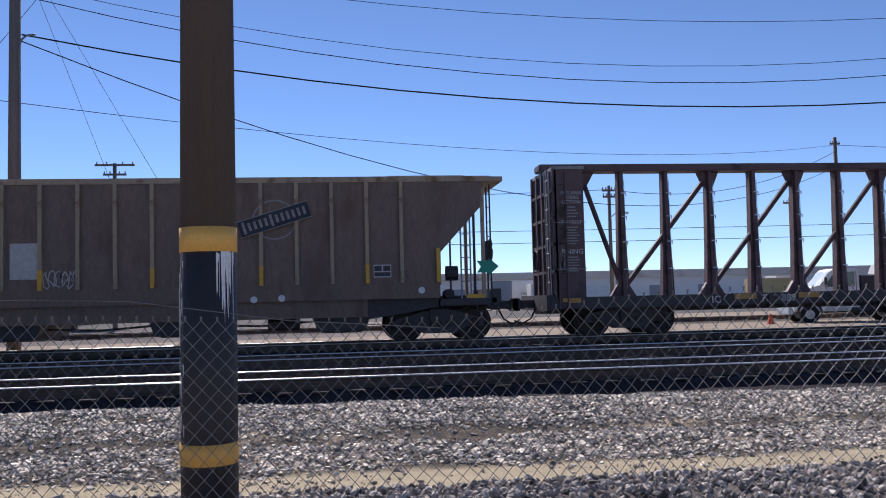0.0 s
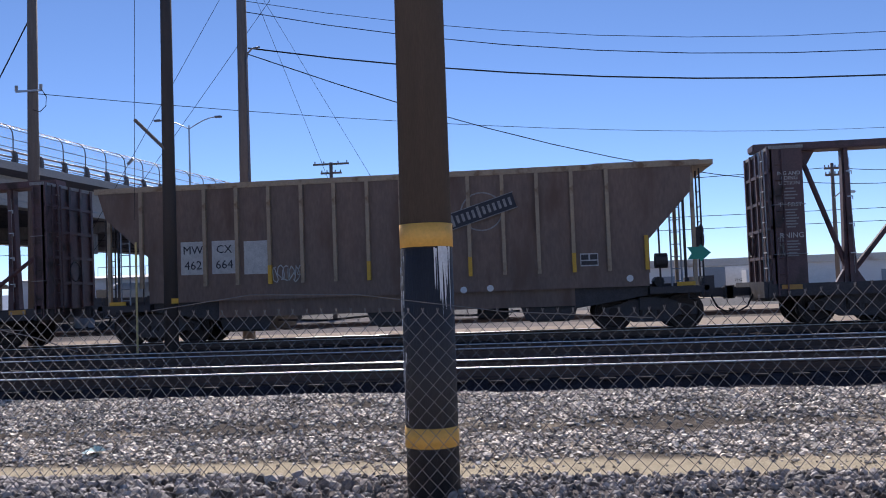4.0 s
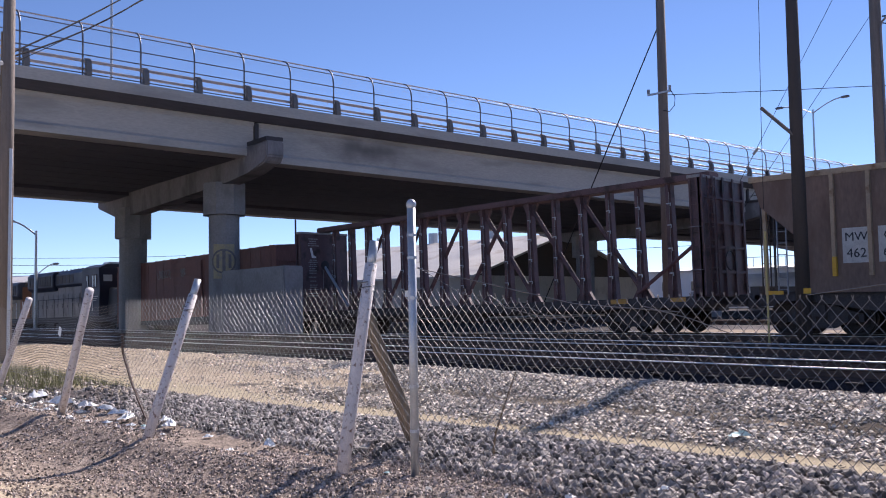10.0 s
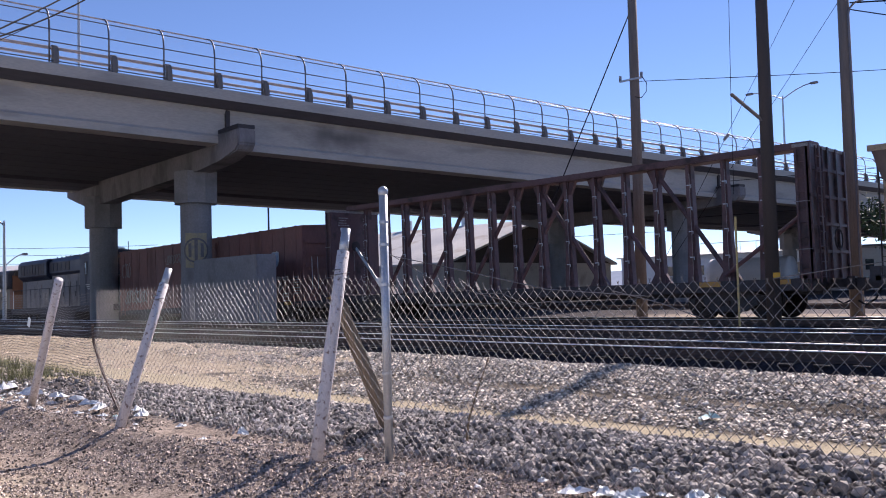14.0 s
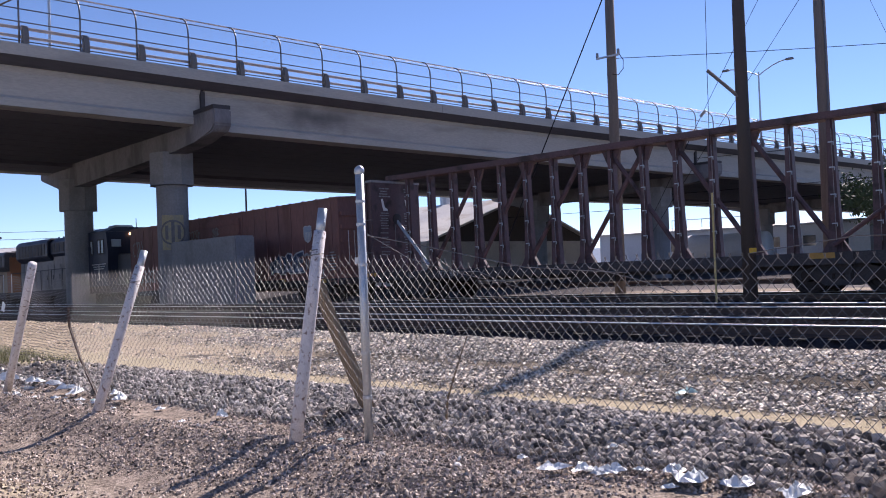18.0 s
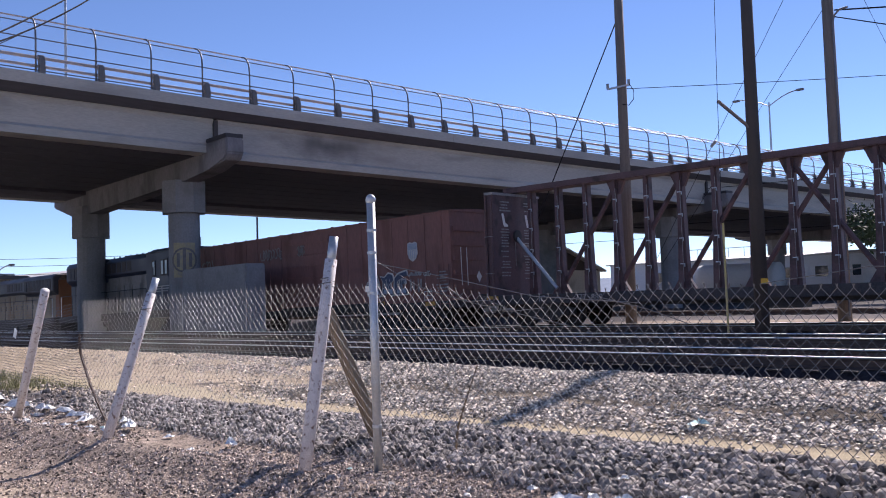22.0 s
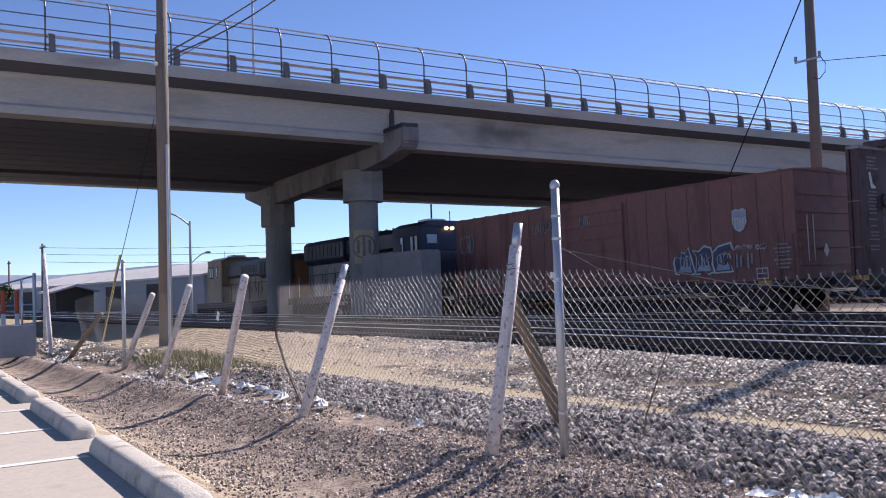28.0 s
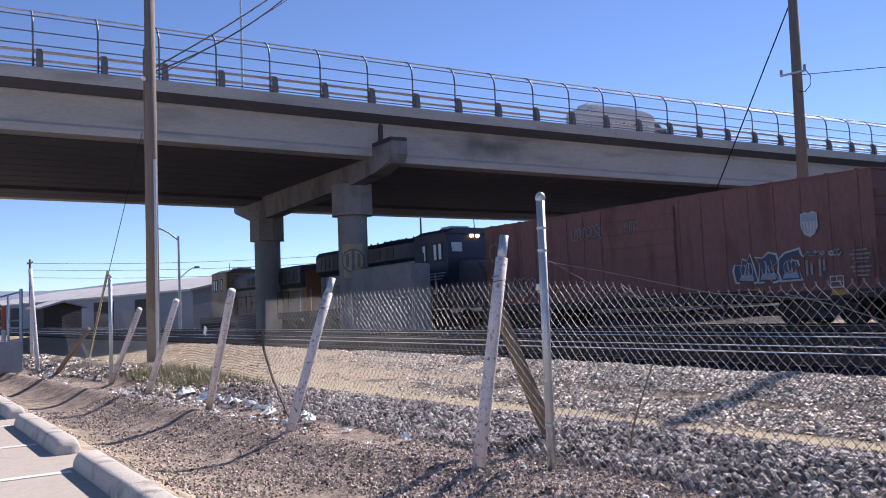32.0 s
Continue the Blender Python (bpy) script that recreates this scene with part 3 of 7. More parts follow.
stones("bank_rubble", 5200, lambda u, v: (-14.5 + 8.5 * u, 5.1 + 1.4 * v), (0.014, 0.046), STONEDARK, "grey broken rubble on the bank behind the fence", 9, sink=0.12, flat=0.7, keep=lambda x, y: max(0.2, min(1, 1 + (x + 10) / 4)))
stones("bank_gravel", 9000, lambda u, v: (-2.9 + 11 * u, 5.1 + 1.35 * v), (0.012, 0.042), STONEDARK, "dark broken gravel on the bank behind the fence", 8, flat=0.6)
stones("bank_rocks_far", 4200, lambda u, v: (-28 + 14 * u, 5.0 + 1.3 * v), (0.014, 0.06), STONE, "grey broken rocks along the far part of the fence", 4, patchy=0.2, shape=(CUBE_V, CUBE_F), ragged=0.45, flat=0.5)
stones("pale_rocks", 1100, lambda u, v: (-25 + 23 * u, 4.5 + 1.0 * v ** 1.5), (0.01, 0.045), STONEPALE, "pale broken concrete and limestone pieces by the fence", 5, flat=0.5, patchy=0.05, keep=lambda x, y: max(0.2, min(1, (-6 - x) / 5)))
stones("dirt_gravel", 62000, lambda u, v: (-15 + 17 * u, 2.0 + 3.25 * v ** 0.6), (0.006, 0.019), DIRTSTONE, "fine dark gravel strewn over the dirt in front of the fence", 6, flat=0.7, patchy=0.5, shape=(CUBE_V, CUBE_F), ragged=0.45, keep=lambda x, y: max(0.3, min(1, 1 + (x + 5.5) / 5)))
stones("track_ballast", 9000, lambda u, v: (-26 + 36 * u, 12.95 + 1.65 * v), (0.015, 0.035), BALLAST, "very dark ballast along the front track", 7)

# the larger stones that lie nearest, each by itself
def loose_stones(name, label, n, spot, size, material, seed, flat):
    g = np.random.RandomState(seed)
    kinds = []
    for k in range(10):
        v = ICO_V * (0.72 + 0.56 * g.rand(len(ICO_V), 1)) * np.array([1.0, 0.8, flat])
        kinds.append(raw("stone", v.tolist(), ICO_F.tolist(), material))
    bank = thing(name, pose(0, 0, 0), label, "stones", kind="structure")
    for k in range(n):
        x, y = spot(*g.rand(2))
        s = size[0] + (size[1] - size[0]) * g.rand() ** 1.6
        m = pose(x, y, ground_z(x, y) + s * flat * 0.6, g.uniform(-30, 30), g.uniform(-30, 30), g.uniform(0, 360)) @ Matrix.Scale(s, 4)
        part("stone", kinds[k % 10], None, bank, m=m)


loose_stones("rock_bank", "grey broken rocks heaped on the bank behind the fence", 300, lambda u, v: (-6.6 + 5.2 * u, 5.15 + 1.3 * v), (0.035, 0.065), STONEDARK, 31, 0.8)
loose_stones("gravel_berm", "larger grey stones lying on the gravel berm", 300, lambda u, v: (-6 + 10 * u, 7.6 + 2.7 * v), (0.024, 0.05), STONE, 32, 0.36)


# ---- train ----
def wheelset_meshes():
    bm = bmesh.new()
    prof = [(0.0, 0.12), (0.1, 0.12), (0.16, 0.05), (0.38, 0.05), (0.4, 0.0), (0.5, 0.0), (0.5, 0.03), (0.457, 0.04), (0.45, 0.135), (0.37, 0.14), (0.35, 0.1), (0.16, 0.09), (0.1, 0.15), (0.0, 0.15)]
    n = 28
    rings = [[bm.verts.new((r * math.cos(2 * math.pi * j / n), y, r * math.sin(2 * math.pi * j / n))) for j in range(n)] if r else [bm.verts.new((0, y, 0))] for r, y in prof]
    for a, b in zip(rings, rings[1:]):
        for j in range(n):
            f = [a[j % len(a)], a[(j + 1) % len(a)], b[(j + 1) % len(b)], b[j % len(b)]]
            f = list(dict.fromkeys(f))
            if len(f) > 2:
                bm.faces.new(f)
    return mesh_of(bm, WHEEL, "wheel", False)


WHEEL_ME = wheelset_meshes()
AXLE_ME = mesh_of(bar((0, -0.8, 0), (0, 0.8, 0), 0.08, 10), WHEEL, "axle")
_s = bmesh.new()
prism(_s, [(-1.15, 0.56), (-1.15, 0.36), (-0.7, 0.36), (-0.42, 0.2), (0.42, 0.2), (0.7, 0.36), (1.15, 0.36), (1.15, 0.56), (0.75, 0.66), (0.45, 0.78), (-0.45, 0.78), (-0.75, 0.66)], "y", -0.07, 0.07)
SIDEFRAME_ME = mesh_of(_s, BLACKSTEEL, "side_frame")
BOLSTER_ME = mesh_of(boxes((-0.25, 0.25, -1.2, 1.2, 0.5, 0.82)), BLACKSTEEL, "bolster")
_s = bmesh.new()
for k in range(3):
    tube(_s, [(-0.22 + 0.22 * k, 0, 0.36), (-0.22 + 0.22 * k, 0, 0.62)], 0.085, 10)
SPRING_ME = mesh_of(_s, WHEEL, "spring_pack")
_s = bmesh.new()
tube(_s, [(0, -0.09, 0), (0, 0.09, 0)], 0.13, 12)
BEARING_ME = mesh_of(_s, WHEEL, "axle_bearing")


def truck(car, x):
    """A four-wheel truck under a car: flat level with its parts."""
    b = part("bolster", BOLSTER_ME, None, car, m=pose(x, 0, 0))
    for s in (-1, 1):
        f = part("side_frame", SIDEFRAME_ME, None, car, m=pose(x, s * 1.02, 0))
        part("spring_pack", SPRING_ME, None, f)
        for w in (-0.89, 0.89):
            part("wheel", WHEEL_ME, None, car, m=pose(x + w, s * 0.72, 0.457, 0, 0, 0 if s > 0 else 180))
            part("axle_bearing", BEARING_ME, None, f, m=pose(w, 0, 0.457))
    for w in (-0.89, 0.89):
        part("axle", AXLE_ME, None, car, m=pose(x + w, 0, 0.457))


def coupler(car, x, s):
    c = part("coupler", boxes((min(x, x + s * 0.75), max(x, x + s * 0.75), -0.09, 0.09, 0.76, 0.98)), BLACKSTEEL, car)
    part("knuckle", soft_box(x + s * 0.75 - 0.14, x + s * 0.75 + 0.14, -0.16, 0.16, 0.7, 1.04, 0.04), BLACKSTEEL, c)
    part("air_hose", tube(bmesh.new(), [(x + s * 0.2, -0.35, 0.8), (x + s * 0.35, -0.36, 0.5), (x + s * 0.6, -0.3, 0.35), (x + s * 0.8, -0.25, 0.45)], 0.025, 6), RUBBER, car)


def ladder(car, x, y, z0, z1, w, along, material=None, gap=0.38):
    """Two stiles and rungs; along 'x' or 'y'."""
    material = material or BLACKSTEEL
    bm = bmesh.new()
    d = (w, 0) if along == "x" else (0, w)
    tube(bm, [(x, y, z0), (x, y, z1)], 0.022, 6)
    tube(bm, [(x + d[0], y + d[1], z0), (x + d[0], y + d[1], z1)], 0.022, 6)
    lad = part("ladder", bm, material, car)
    z = z0 + 0.15
    while z < z1:
        part("rung", bar((x, y, z), (x + d[0], y + d[1], z), 0.014, 6), material, lad)
        z += gap


def plate_on_side(car, name, me_or_bm, material, x, z, y, label="", tilt=0):
    """A flat mark on the near side (facing -y)."""
    return part(name, me_or_bm, material, car, label, m=pose(x, y, z, 90, 0, 0) @ pose(0, 0, 0, 0, 0, tilt))


def rect(w, h, d=0.003):
    return boxes((-w / 2, w / 2, -h / 2, h / 2, -d, d))


def scrawl(w, h, seed, r=0.035, strokes=9):
    """Spray-can strokes, flat on a wall."""
    g = random.Random(seed)
    bm = bmesh.new()
    for k in range(strokes):
        x = -w / 2 + w * (k + 0.5) / strokes
        a, pts = g.uniform(0, 6.28), []
        for i in range(9):
            t = a + i * g.uniform(0.5, 0.9)
            pts.append((x + math.cos(t) * w / strokes * 0.75, math.sin(t) * h * g.uniform(0.28, 0.48), 0.002))
        for p, q in zip(pts, pts[1:]):
            d = Vector((q[0] - p[0], q[1] - p[1], 0))
            if d.length < 1e-3:
                continue
            n = Vector((-d.y, d.x, 0)).normalized() * r
            vs = [bm.verts.new(Vector(c)) for c in (Vector(p) - n, Vector(q) - n, Vector(q) + n, Vector(p) + n)]
            bm.faces.new(vs)
    return bm


def hopper_car(x0):
    L, H, W = 7.85, 4.15, 1.6
    car = thing("covered_hopper_car", pose(x0, 23.95, RAIL), "brown covered hopper railcar with tan side ribs and grey number patches", "railcar", "cars of the freight train")
    bm = bmesh.new()
    side = [(-L, H), (L - 0.3, H), (L - 0.36, 3.38), (6.45, 2.25), (6.45, 1.42), (-6.45, 1.42), (-6.45, 2.32), (-L + 0.25, 3.35)]
    prism(bm, side, "y", -W, W)
    part("body", bm, HOPPER, car)
    part("top_chord", boxes((-L - 0.05, L - 0.1, -W - 0.03, -W + 0.1, H - 0.12, H + 0.02), (-L - 0.05, L - 0.1, W - 0.1, W + 0.03, H - 0.12, H + 0.02)), RIB, car)
    part("running_board", boxes((-L - 0.3, L + 0.25, -0.35, 0.35, H + 0.12, H + 0.17), (5.2, 7.2, -0.9, 0.9, H, H + 0.14)), GALV, car)
    part("end_board", boxes((6.9, L + 0.25, -1.5, 1.5, H - 0.1, H + 0.02)), RIB, car, "tan end platform under the running board")
    for k in range(6):
        part("roof_hatch", soft_box(-6 + 2.3 * k - 0.5, -6 + 2.3 * k + 0.5, -0.5, 0.5, H, H + 0.1, 0.03), HOPPER, car)
    part("side_sill", boxes((-6.42, 6.42, -W - 0.02, -W + 0.16, 1.1, 1.42), (-6.42, 6.42, W - 0.16, W + 0.02, 1.1, 1.42)), HOPPER, car)
    rib = mesh_of(boxes((-0.045, 0.045, -0.1, 0, 1.5, 4.03)), RIB, "side_rib")
    foot = mesh_of(boxes((-0.047, 0.047, -0.104, 0, 1.5, 1.98)), YELLOW, "rib_foot")
    end_rib = mesh_of(boxes((-0.045, 0.045, -0.1, 0, 1.5, 2.35)), YELLOW, "short_rib")
    for k in range(15):
        x = 5.47 - k * 0.862
        r = part("side_rib", rib, None, car, m=pose(x, -W, 0))
        part("side_rib", rib, None, car, m=pose(x, W + 0.1, 0))
        if k % 3 == 1:
            part("rib_foot", foot, None, r, "yellow painted foot")
    part("side_rib", end_rib, None, car, "short yellow rib", m=pose(6.38, -W, 0))
    # slope sheets and discharge bays
    for s in (-1, 1):
        sl = bmesh.new()
        pts = [(s * (L - 0.4), 3.35), (s * 4.3, 0.75), (s * 4.1, 0.75), (s * 6.2, 2.6)]
        prism(sl, pts if s < 0 else pts[::-1], "y", -1.35, 1.35)
        part("slope_sheet", sl, HOPPER, car, "sloping end sheet")
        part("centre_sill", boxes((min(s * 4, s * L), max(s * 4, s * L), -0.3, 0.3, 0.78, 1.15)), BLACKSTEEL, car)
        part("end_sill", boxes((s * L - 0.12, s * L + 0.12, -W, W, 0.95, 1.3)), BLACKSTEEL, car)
        for yy in (-1.5, 1.5):
            part("corner_post", boxes((s * (L - 0.3) - 0.045, s * (L - 0.3) + 0.045, yy - 0.05, yy + 0.05, 1.05, H - 0.1)), RIB, car, "tan corner post")
        part("end_pipe", bar((s * (L - 0.52), -1.45, 1.05), (s * (L - 0.52), -1.45, 3.6), 0.035, 8), BLACKSTEEL, car, "dark upright pipe")
        part("end_pipe", bar((s * (L - 1.12), -1.3, 1.05), (s * (L - 1.12), -1.3, 3.05), 0.025, 8), BLACKSTEEL, car, "dark upright pipe")
        ladder(car, s * (L - 0.64), -1.56, 1.05, 3.3, -s * 0.24, "x", SHEDGREY, 0.3)
        ladder(car, s * (L - 0.05), -1.2, 1.0, 4.0, 0.5, "y", BLACKSTEEL)
        part("sill_step", tube(bmesh.new(), [(s * (L - 0.5), -1.58, 1.25), (s * (L - 0.5), -1.6, 0.75), (s * (L - 0.15), -1.6, 0.75), (s * (L - 0.15), -1.58, 1.25)], 0.018, 6), BLACKSTEEL, car)
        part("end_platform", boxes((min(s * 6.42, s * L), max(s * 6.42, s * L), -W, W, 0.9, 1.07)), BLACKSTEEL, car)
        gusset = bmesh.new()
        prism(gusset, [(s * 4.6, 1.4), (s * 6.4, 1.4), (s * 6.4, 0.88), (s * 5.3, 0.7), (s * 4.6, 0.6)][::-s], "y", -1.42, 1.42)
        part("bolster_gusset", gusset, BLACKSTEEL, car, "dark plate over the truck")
        part("air_reservoir", tube(bmesh.new(), [(s * 6.75, -0.9, 1.2), (s * 6.75, -0.3, 1.2)], 0.13, 10), BLACKSTEEL, car)
        part("yellow_grab", boxes((s * 7.3 - 0.22, s * 7.3 + 0.22, -W - 0.02, -W + 0.02, 1.075, 1.17)), YELLOW, car, "yellow edge stripe")
        coupler(car, s * (L + 0.05), s)
        truck(car, s * 6.45 if s > 0 else -6.45)
    part("side_skirt", boxes((-4.6, 4.6, -1.47, 1.47, 0.67, 1.42)), HOPPER, car, "brown skirt plate over the discharge bays")
    # Black on the bays carries the shade and dirt under the car.
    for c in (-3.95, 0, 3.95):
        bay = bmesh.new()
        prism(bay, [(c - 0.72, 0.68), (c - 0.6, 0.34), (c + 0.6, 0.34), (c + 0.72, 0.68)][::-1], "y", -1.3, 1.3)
        part("discharge_bay", bay, BLACKSTEEL, car, "sloping discharge bay, black for shade and dirt under the car")
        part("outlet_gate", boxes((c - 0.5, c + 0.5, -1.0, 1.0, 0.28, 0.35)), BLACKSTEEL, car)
    for xa, xb in ((-3.2, -0.65), (0.65, 3.2)):
        part("brake_rod", tube(bmesh.new(), [(xa, -0.9, 0.55), ((xa + xb) / 2, -0.9, 0.5), (xb, -0.9, 0.58)], 0.03, 6), BLACKSTEEL, car)
    part("air_tank", tube(bmesh.new(), [(2.1, -0.8, 0.52), (2.2, -0.8, 0.52), (2.8, -0.8, 0.52), (2.9, -0.8, 0.52)], 0.15, 10), BLACKSTEEL, car)
    part("brake_cylinder", tube(bmesh.new(), [(6.62, -1.2, 1.72), (6.7, -1.2, 1.72), (6.86, -1.2, 1.72), (6.92, -1.2, 1.72)], 0.19, 14), BLACKSTEEL, car)
    part("brake_wheel", tube(bmesh.new(), [(7.86, -0.75 + 0.3 * math.cos(q * 0.5236), 2.3 + 0.3 * math.sin(q * 0.5236)) for q in range(13)], 0.028, 6), BLACKSTEEL, car)
    part("brake_housing", soft_box(7.68, 7.84, -0.95, -0.55, 2.05, 2.55, 0.03), BLACKSTEEL, car)
    flag = bmesh.new()
    prism(flag, [(-0.26, 0.15), (0.02, 0.15), (0.06, 0.21), (0.3, 0.0), (0.06, -0.21), (0.02, -0.15), (-0.26, -0.15), (-0.16, 0.0)], "y", -0.01, 0.01)
    part("route_marker", flag, GREEN, car, "green marker plate", m=pose(7.62, -1.62, 1.86))
    # number patches
    for x, s1, s2 in ((-5.22, "MW", "462"), (-4.38, "CX", "664")):
        p = plate_on_side(car, "number_patch", rect(0.66, 0.86), LETTER, x, 2.24, -W - 0.006, "grey patch with hand-painted characters")
        part("painted_mark", text_mesh(s1, 0.3, LETTERDARK), None, p, m=pose(0, 0.2, 0.006))
        part("painted_mark", text_mesh(s2, 0.32, LETTERDARK), None, p, m=pose(0, -0.2, 0.006))
    plate_on_side(car, "blank_patch", rect(0.66, 0.86), LETTER, -3.52, 2.2, -W - 0.006, "blank grey patch")
    sign = plate_on_side(car, "painted_sign", rect(1.75, 0.4), LETTERDARK, 2.35, 3.12, -W - 0.108, "tilted dark sign with worn pale lettering", 17)
    for k, h in enumerate((0.3, 0.2, 0.2, 0.2, 0.2, 0.3, 0.2, 0.2, 0.2, 0.2, 0.2, 0.2)):
        part("letter_bar", rect(0.07, h), LETTERWORN, sign, m=pose(-0.76 + k * 0.138, 0, 0.004))
    part("sign_edge", boxes((-0.9, 0.9, 0.19, 0.21, 0, 0.008), (-0.9, 0.9, -0.21, -0.19, 0, 0.008)), LETTERWORN, sign)
    halo = bmesh.new()
    for k in range(28):
        a0, a1 = k * math.tau / 28, (k + 1) * math.tau / 28
        halo.faces.new([halo.verts.new((math.cos(a) * r, math.sin(a) * r * 0.92, 0)) for a, r in ((a0, 0.5), (a1, 0.5), (a1, 0.54), (a0, 0.54))])
    plate_on_side(car, "emblem_ring", halo, LETTERWORN, 2.35, 3.12, -W - 0.012, "worn pale ring behind the sign")
    q = plate_on_side(car, "stencil_box", rect(0.44, 0.32), LETTER, 4.98, 1.8, -W - 0.006, "stencilled box")
    part("stencil_field", boxes((-0.2, -0.02, 0, 0.13, 0.004, 0.006), (0.02, 0.2, 0, 0.13, 0.004, 0.006), (-0.2, 0.2, -0.13, -0.03, 0.004, 0.006)), BLACKSTEEL, q)
    for x, z in ((1.83, 1.16), (2.5, 1.18), (5.95, 1.3)):
        # White dots paint the daylight that shows through holes.
        plate_on_side(car, "bright_hole_dot", tube(bmesh.new(), [(0, 0, -0.003), (0, 0, 0.003)], 0.085, 14), WHITEPAINT, x, z, -W - 0.03, "round white dot standing for a bright see-through hole")
    plate_on_side(car, "graffiti", scrawl(0.8, 0.5, 3, 0.012, 6), LETTER, -2.68, 1.75, -W - 0.01, "thin pale graffiti")
    return car


def centerbeam_car(x0, L, xs, rising, falling, ends, short):
    H, W = 4.66, 1.55
    car = thing("centerbeam_flatcar", pose(x0, 23.95, RAIL), "empty dark red centerbeam flatcar with braced posts and bulkheads", "railcar", "cars of the freight train")
    part("deck", boxes((-L, L, -W, W, 0.91, 1.01)), CENTERBEAM, car)
    part("side_sill", boxes((-L, L, -W - 0.03, -W + 0.1, 0.73, 1.03)), BLACKSTEEL, car)
    part("side_sill", boxes((-L, L, W - 0.1, W + 0.03, 0.73, 1.03)), BLACKSTEEL, car)
    part("centre_sill", boxes((-L, L, -0.3, 0.3, 0.6, 0.92)), BLACKSTEEL, car)
    part("top_chord", soft_box(-L + 0.1, L - 0.1, -0.3, 0.3, H - 0.2, H, 0.03), CENTERBEAM, car)
    for xp in xs:
        bm = bmesh.new()
        prism(bm, [(-0.175, 1.0), (0.175, 1.0), (0.125, 2.2), (0.085, 3.9), (0.08, H - 0.2), (-0.08, H - 0.2), (-0.085, 3.9), (-0.125, 2.2)], "y", -0.11, 0.11)
        p = part("post", bm, CENTERBEAM, car, m=pose(xp, 0, 0))
        part("post_flange", boxes((-0.05, 0.05, -0.2, -0.11, 1.01, H - 0.2)), CENTERBEAM, p)
        for z in (1.75, 2.5, 3.2, 3.85):
            part("tie_down_hook", boxes((-0.02, 0.12, -0.22, -0.2, z, z + 0.03), (0.1, 0.12, -0.22, -0.2, z - 0.07, z)), GALV, p)
        # Added pale strip paints the sun's highlight along the post edge.
        part("edge_highlight_strip", boxes((0.06, 0.072, -0.21, -0.195, 1.25, H - 0.45)), LETTERWORN, p, "pale strip standing for the sunlit post edge")
    for low, high in [(k, k + 2) for k in rising] + [(k, k - 2) for k in falling]:
        part("diagonal_brace", bar((xs[low], 0, 1.2), (xs[high], 0, H - 0.32), 0.075, 8), CENTERBEAM, car)
        g = bmesh.new()
        xx = xs[high]
        prism(g, [(xx - 0.32, H - 0.2), (xx + 0.32, H - 0.2), (xx + 0.14, H - 0.62), (xx - 0.14, H - 0.62)], "y", -0.06, 0.06)
        part("gusset", g, CENTERBEAM, car)
        g = bmesh.new()
        xx = xs[low]
        prism(g, [(xx - 0.38, 1.0), (xx + 0.38, 1.0), (xx + 0.1, 1.45), (xx - 0.1, 1.45)], "y", -0.07, 0.07)
        part("gusset", g, CENTERBEAM, car)
    for s in (-1, 1):
        a, b = ends[0] if s < 0 else ends[1]
        inner, outer = (b, a) if s < 0 else (a, b)
        if short:
            # Left brace is pale because the sunlight on it is put into its material.
            part("end_brace", bar((inner, -0.3, 2.95), (xs[1] if s < 0 else xs[-2], -0.3, 1.2), 0.06, 8), GALV if s < 0 else CENTERBEAM, car, "end brace coloured pale for the sun on it" if s < 0 else "")
            part("brace_hub", bar((inner, -0.3, 3.0), (inner - s * 0.06, -0.3, 3.0), 0.2, 16), BLACKSTEEL, car, "round black brace anchor")
        else:
            part("end_brace", bar((inner - s * 0.4, 0, H - 0.3), (xs[0] if s < 0 else xs[-1], 0, 1.2), 0.07, 8), CENTERBEAM, car)
            g = bmesh.new()
            prism(g, [(inner - s * 0.08, H - 0.2), (inner - s * 0.75, H - 0.2), (inner - s * 0.55, H - 0.55), (inner - s * 0.2, H - 0.6)], "y", -0.06, 0.06)
            part("gusset", g, CENTERBEAM, car)
        bh = part("bulkhead", boxes((a, b, -W, W - 0.6, 1.01, H - 0.33)), CENTERBEAM, car, "full-width end bulkhead with worn white lettering")
        # The rim light on the cap is put into its pale material.
        part("bulkhead_cap", boxes((a - 0.03, b + 0.03, -W - 0.03, W - 0.57, H - 0.33, H - 0.25)), LETTERWORN, bh, "cap coloured pale for its sunlit rim")
        for yy in (-1.5, -0.9, -0.3, 0.3, 0.9):
            part("end_stiffener", boxes((outer - 0.06, outer + 0.06, yy - 0.05, yy + 0.05, 1.01, H - 0.25)), CENTERBEAM, bh)
        for zz in (1.7, 2.4, 3.1, 3.8):
            part("end_stiffener", boxes((outer - 0.05, outer + 0.05, -W, W - 0.6, zz - 0.04, zz + 0.04)), CENTERBEAM, bh)
        mid = (a + b) / 2
        plates = [(3.72, 0.1, "ING AND"), (3.6, 0.1, "ADING"), (3.48, 0.1, "UCTION"), (2.95, 0.11, "TY FIRST"), (2.2, 0.14, "RNING")]
        if s < 0 and not short:
            for z, h, w in plates:
                plate_on_side(bh, "lettering", text_mesh(w, h * 1.3, LETTER), None, mid + 0.05, z, -W - 0.006)
            for k in range(17):
                z = (3.35, 3.27, 3.19, 3.11, 2.83, 2.76, 2.69, 2.62, 2.55, 2.48, 2.41, 2.06, 1.99, 1.92, 1.85, 1.78, 1.71)[k]
                plate_on_side(bh, "letter_bar", rect(0.2 + 0.2 * ((k * 7) % 5) / 5, 0.032, 0.004), LETTERWORN, mid + 0.05, z, -W - 0.006)
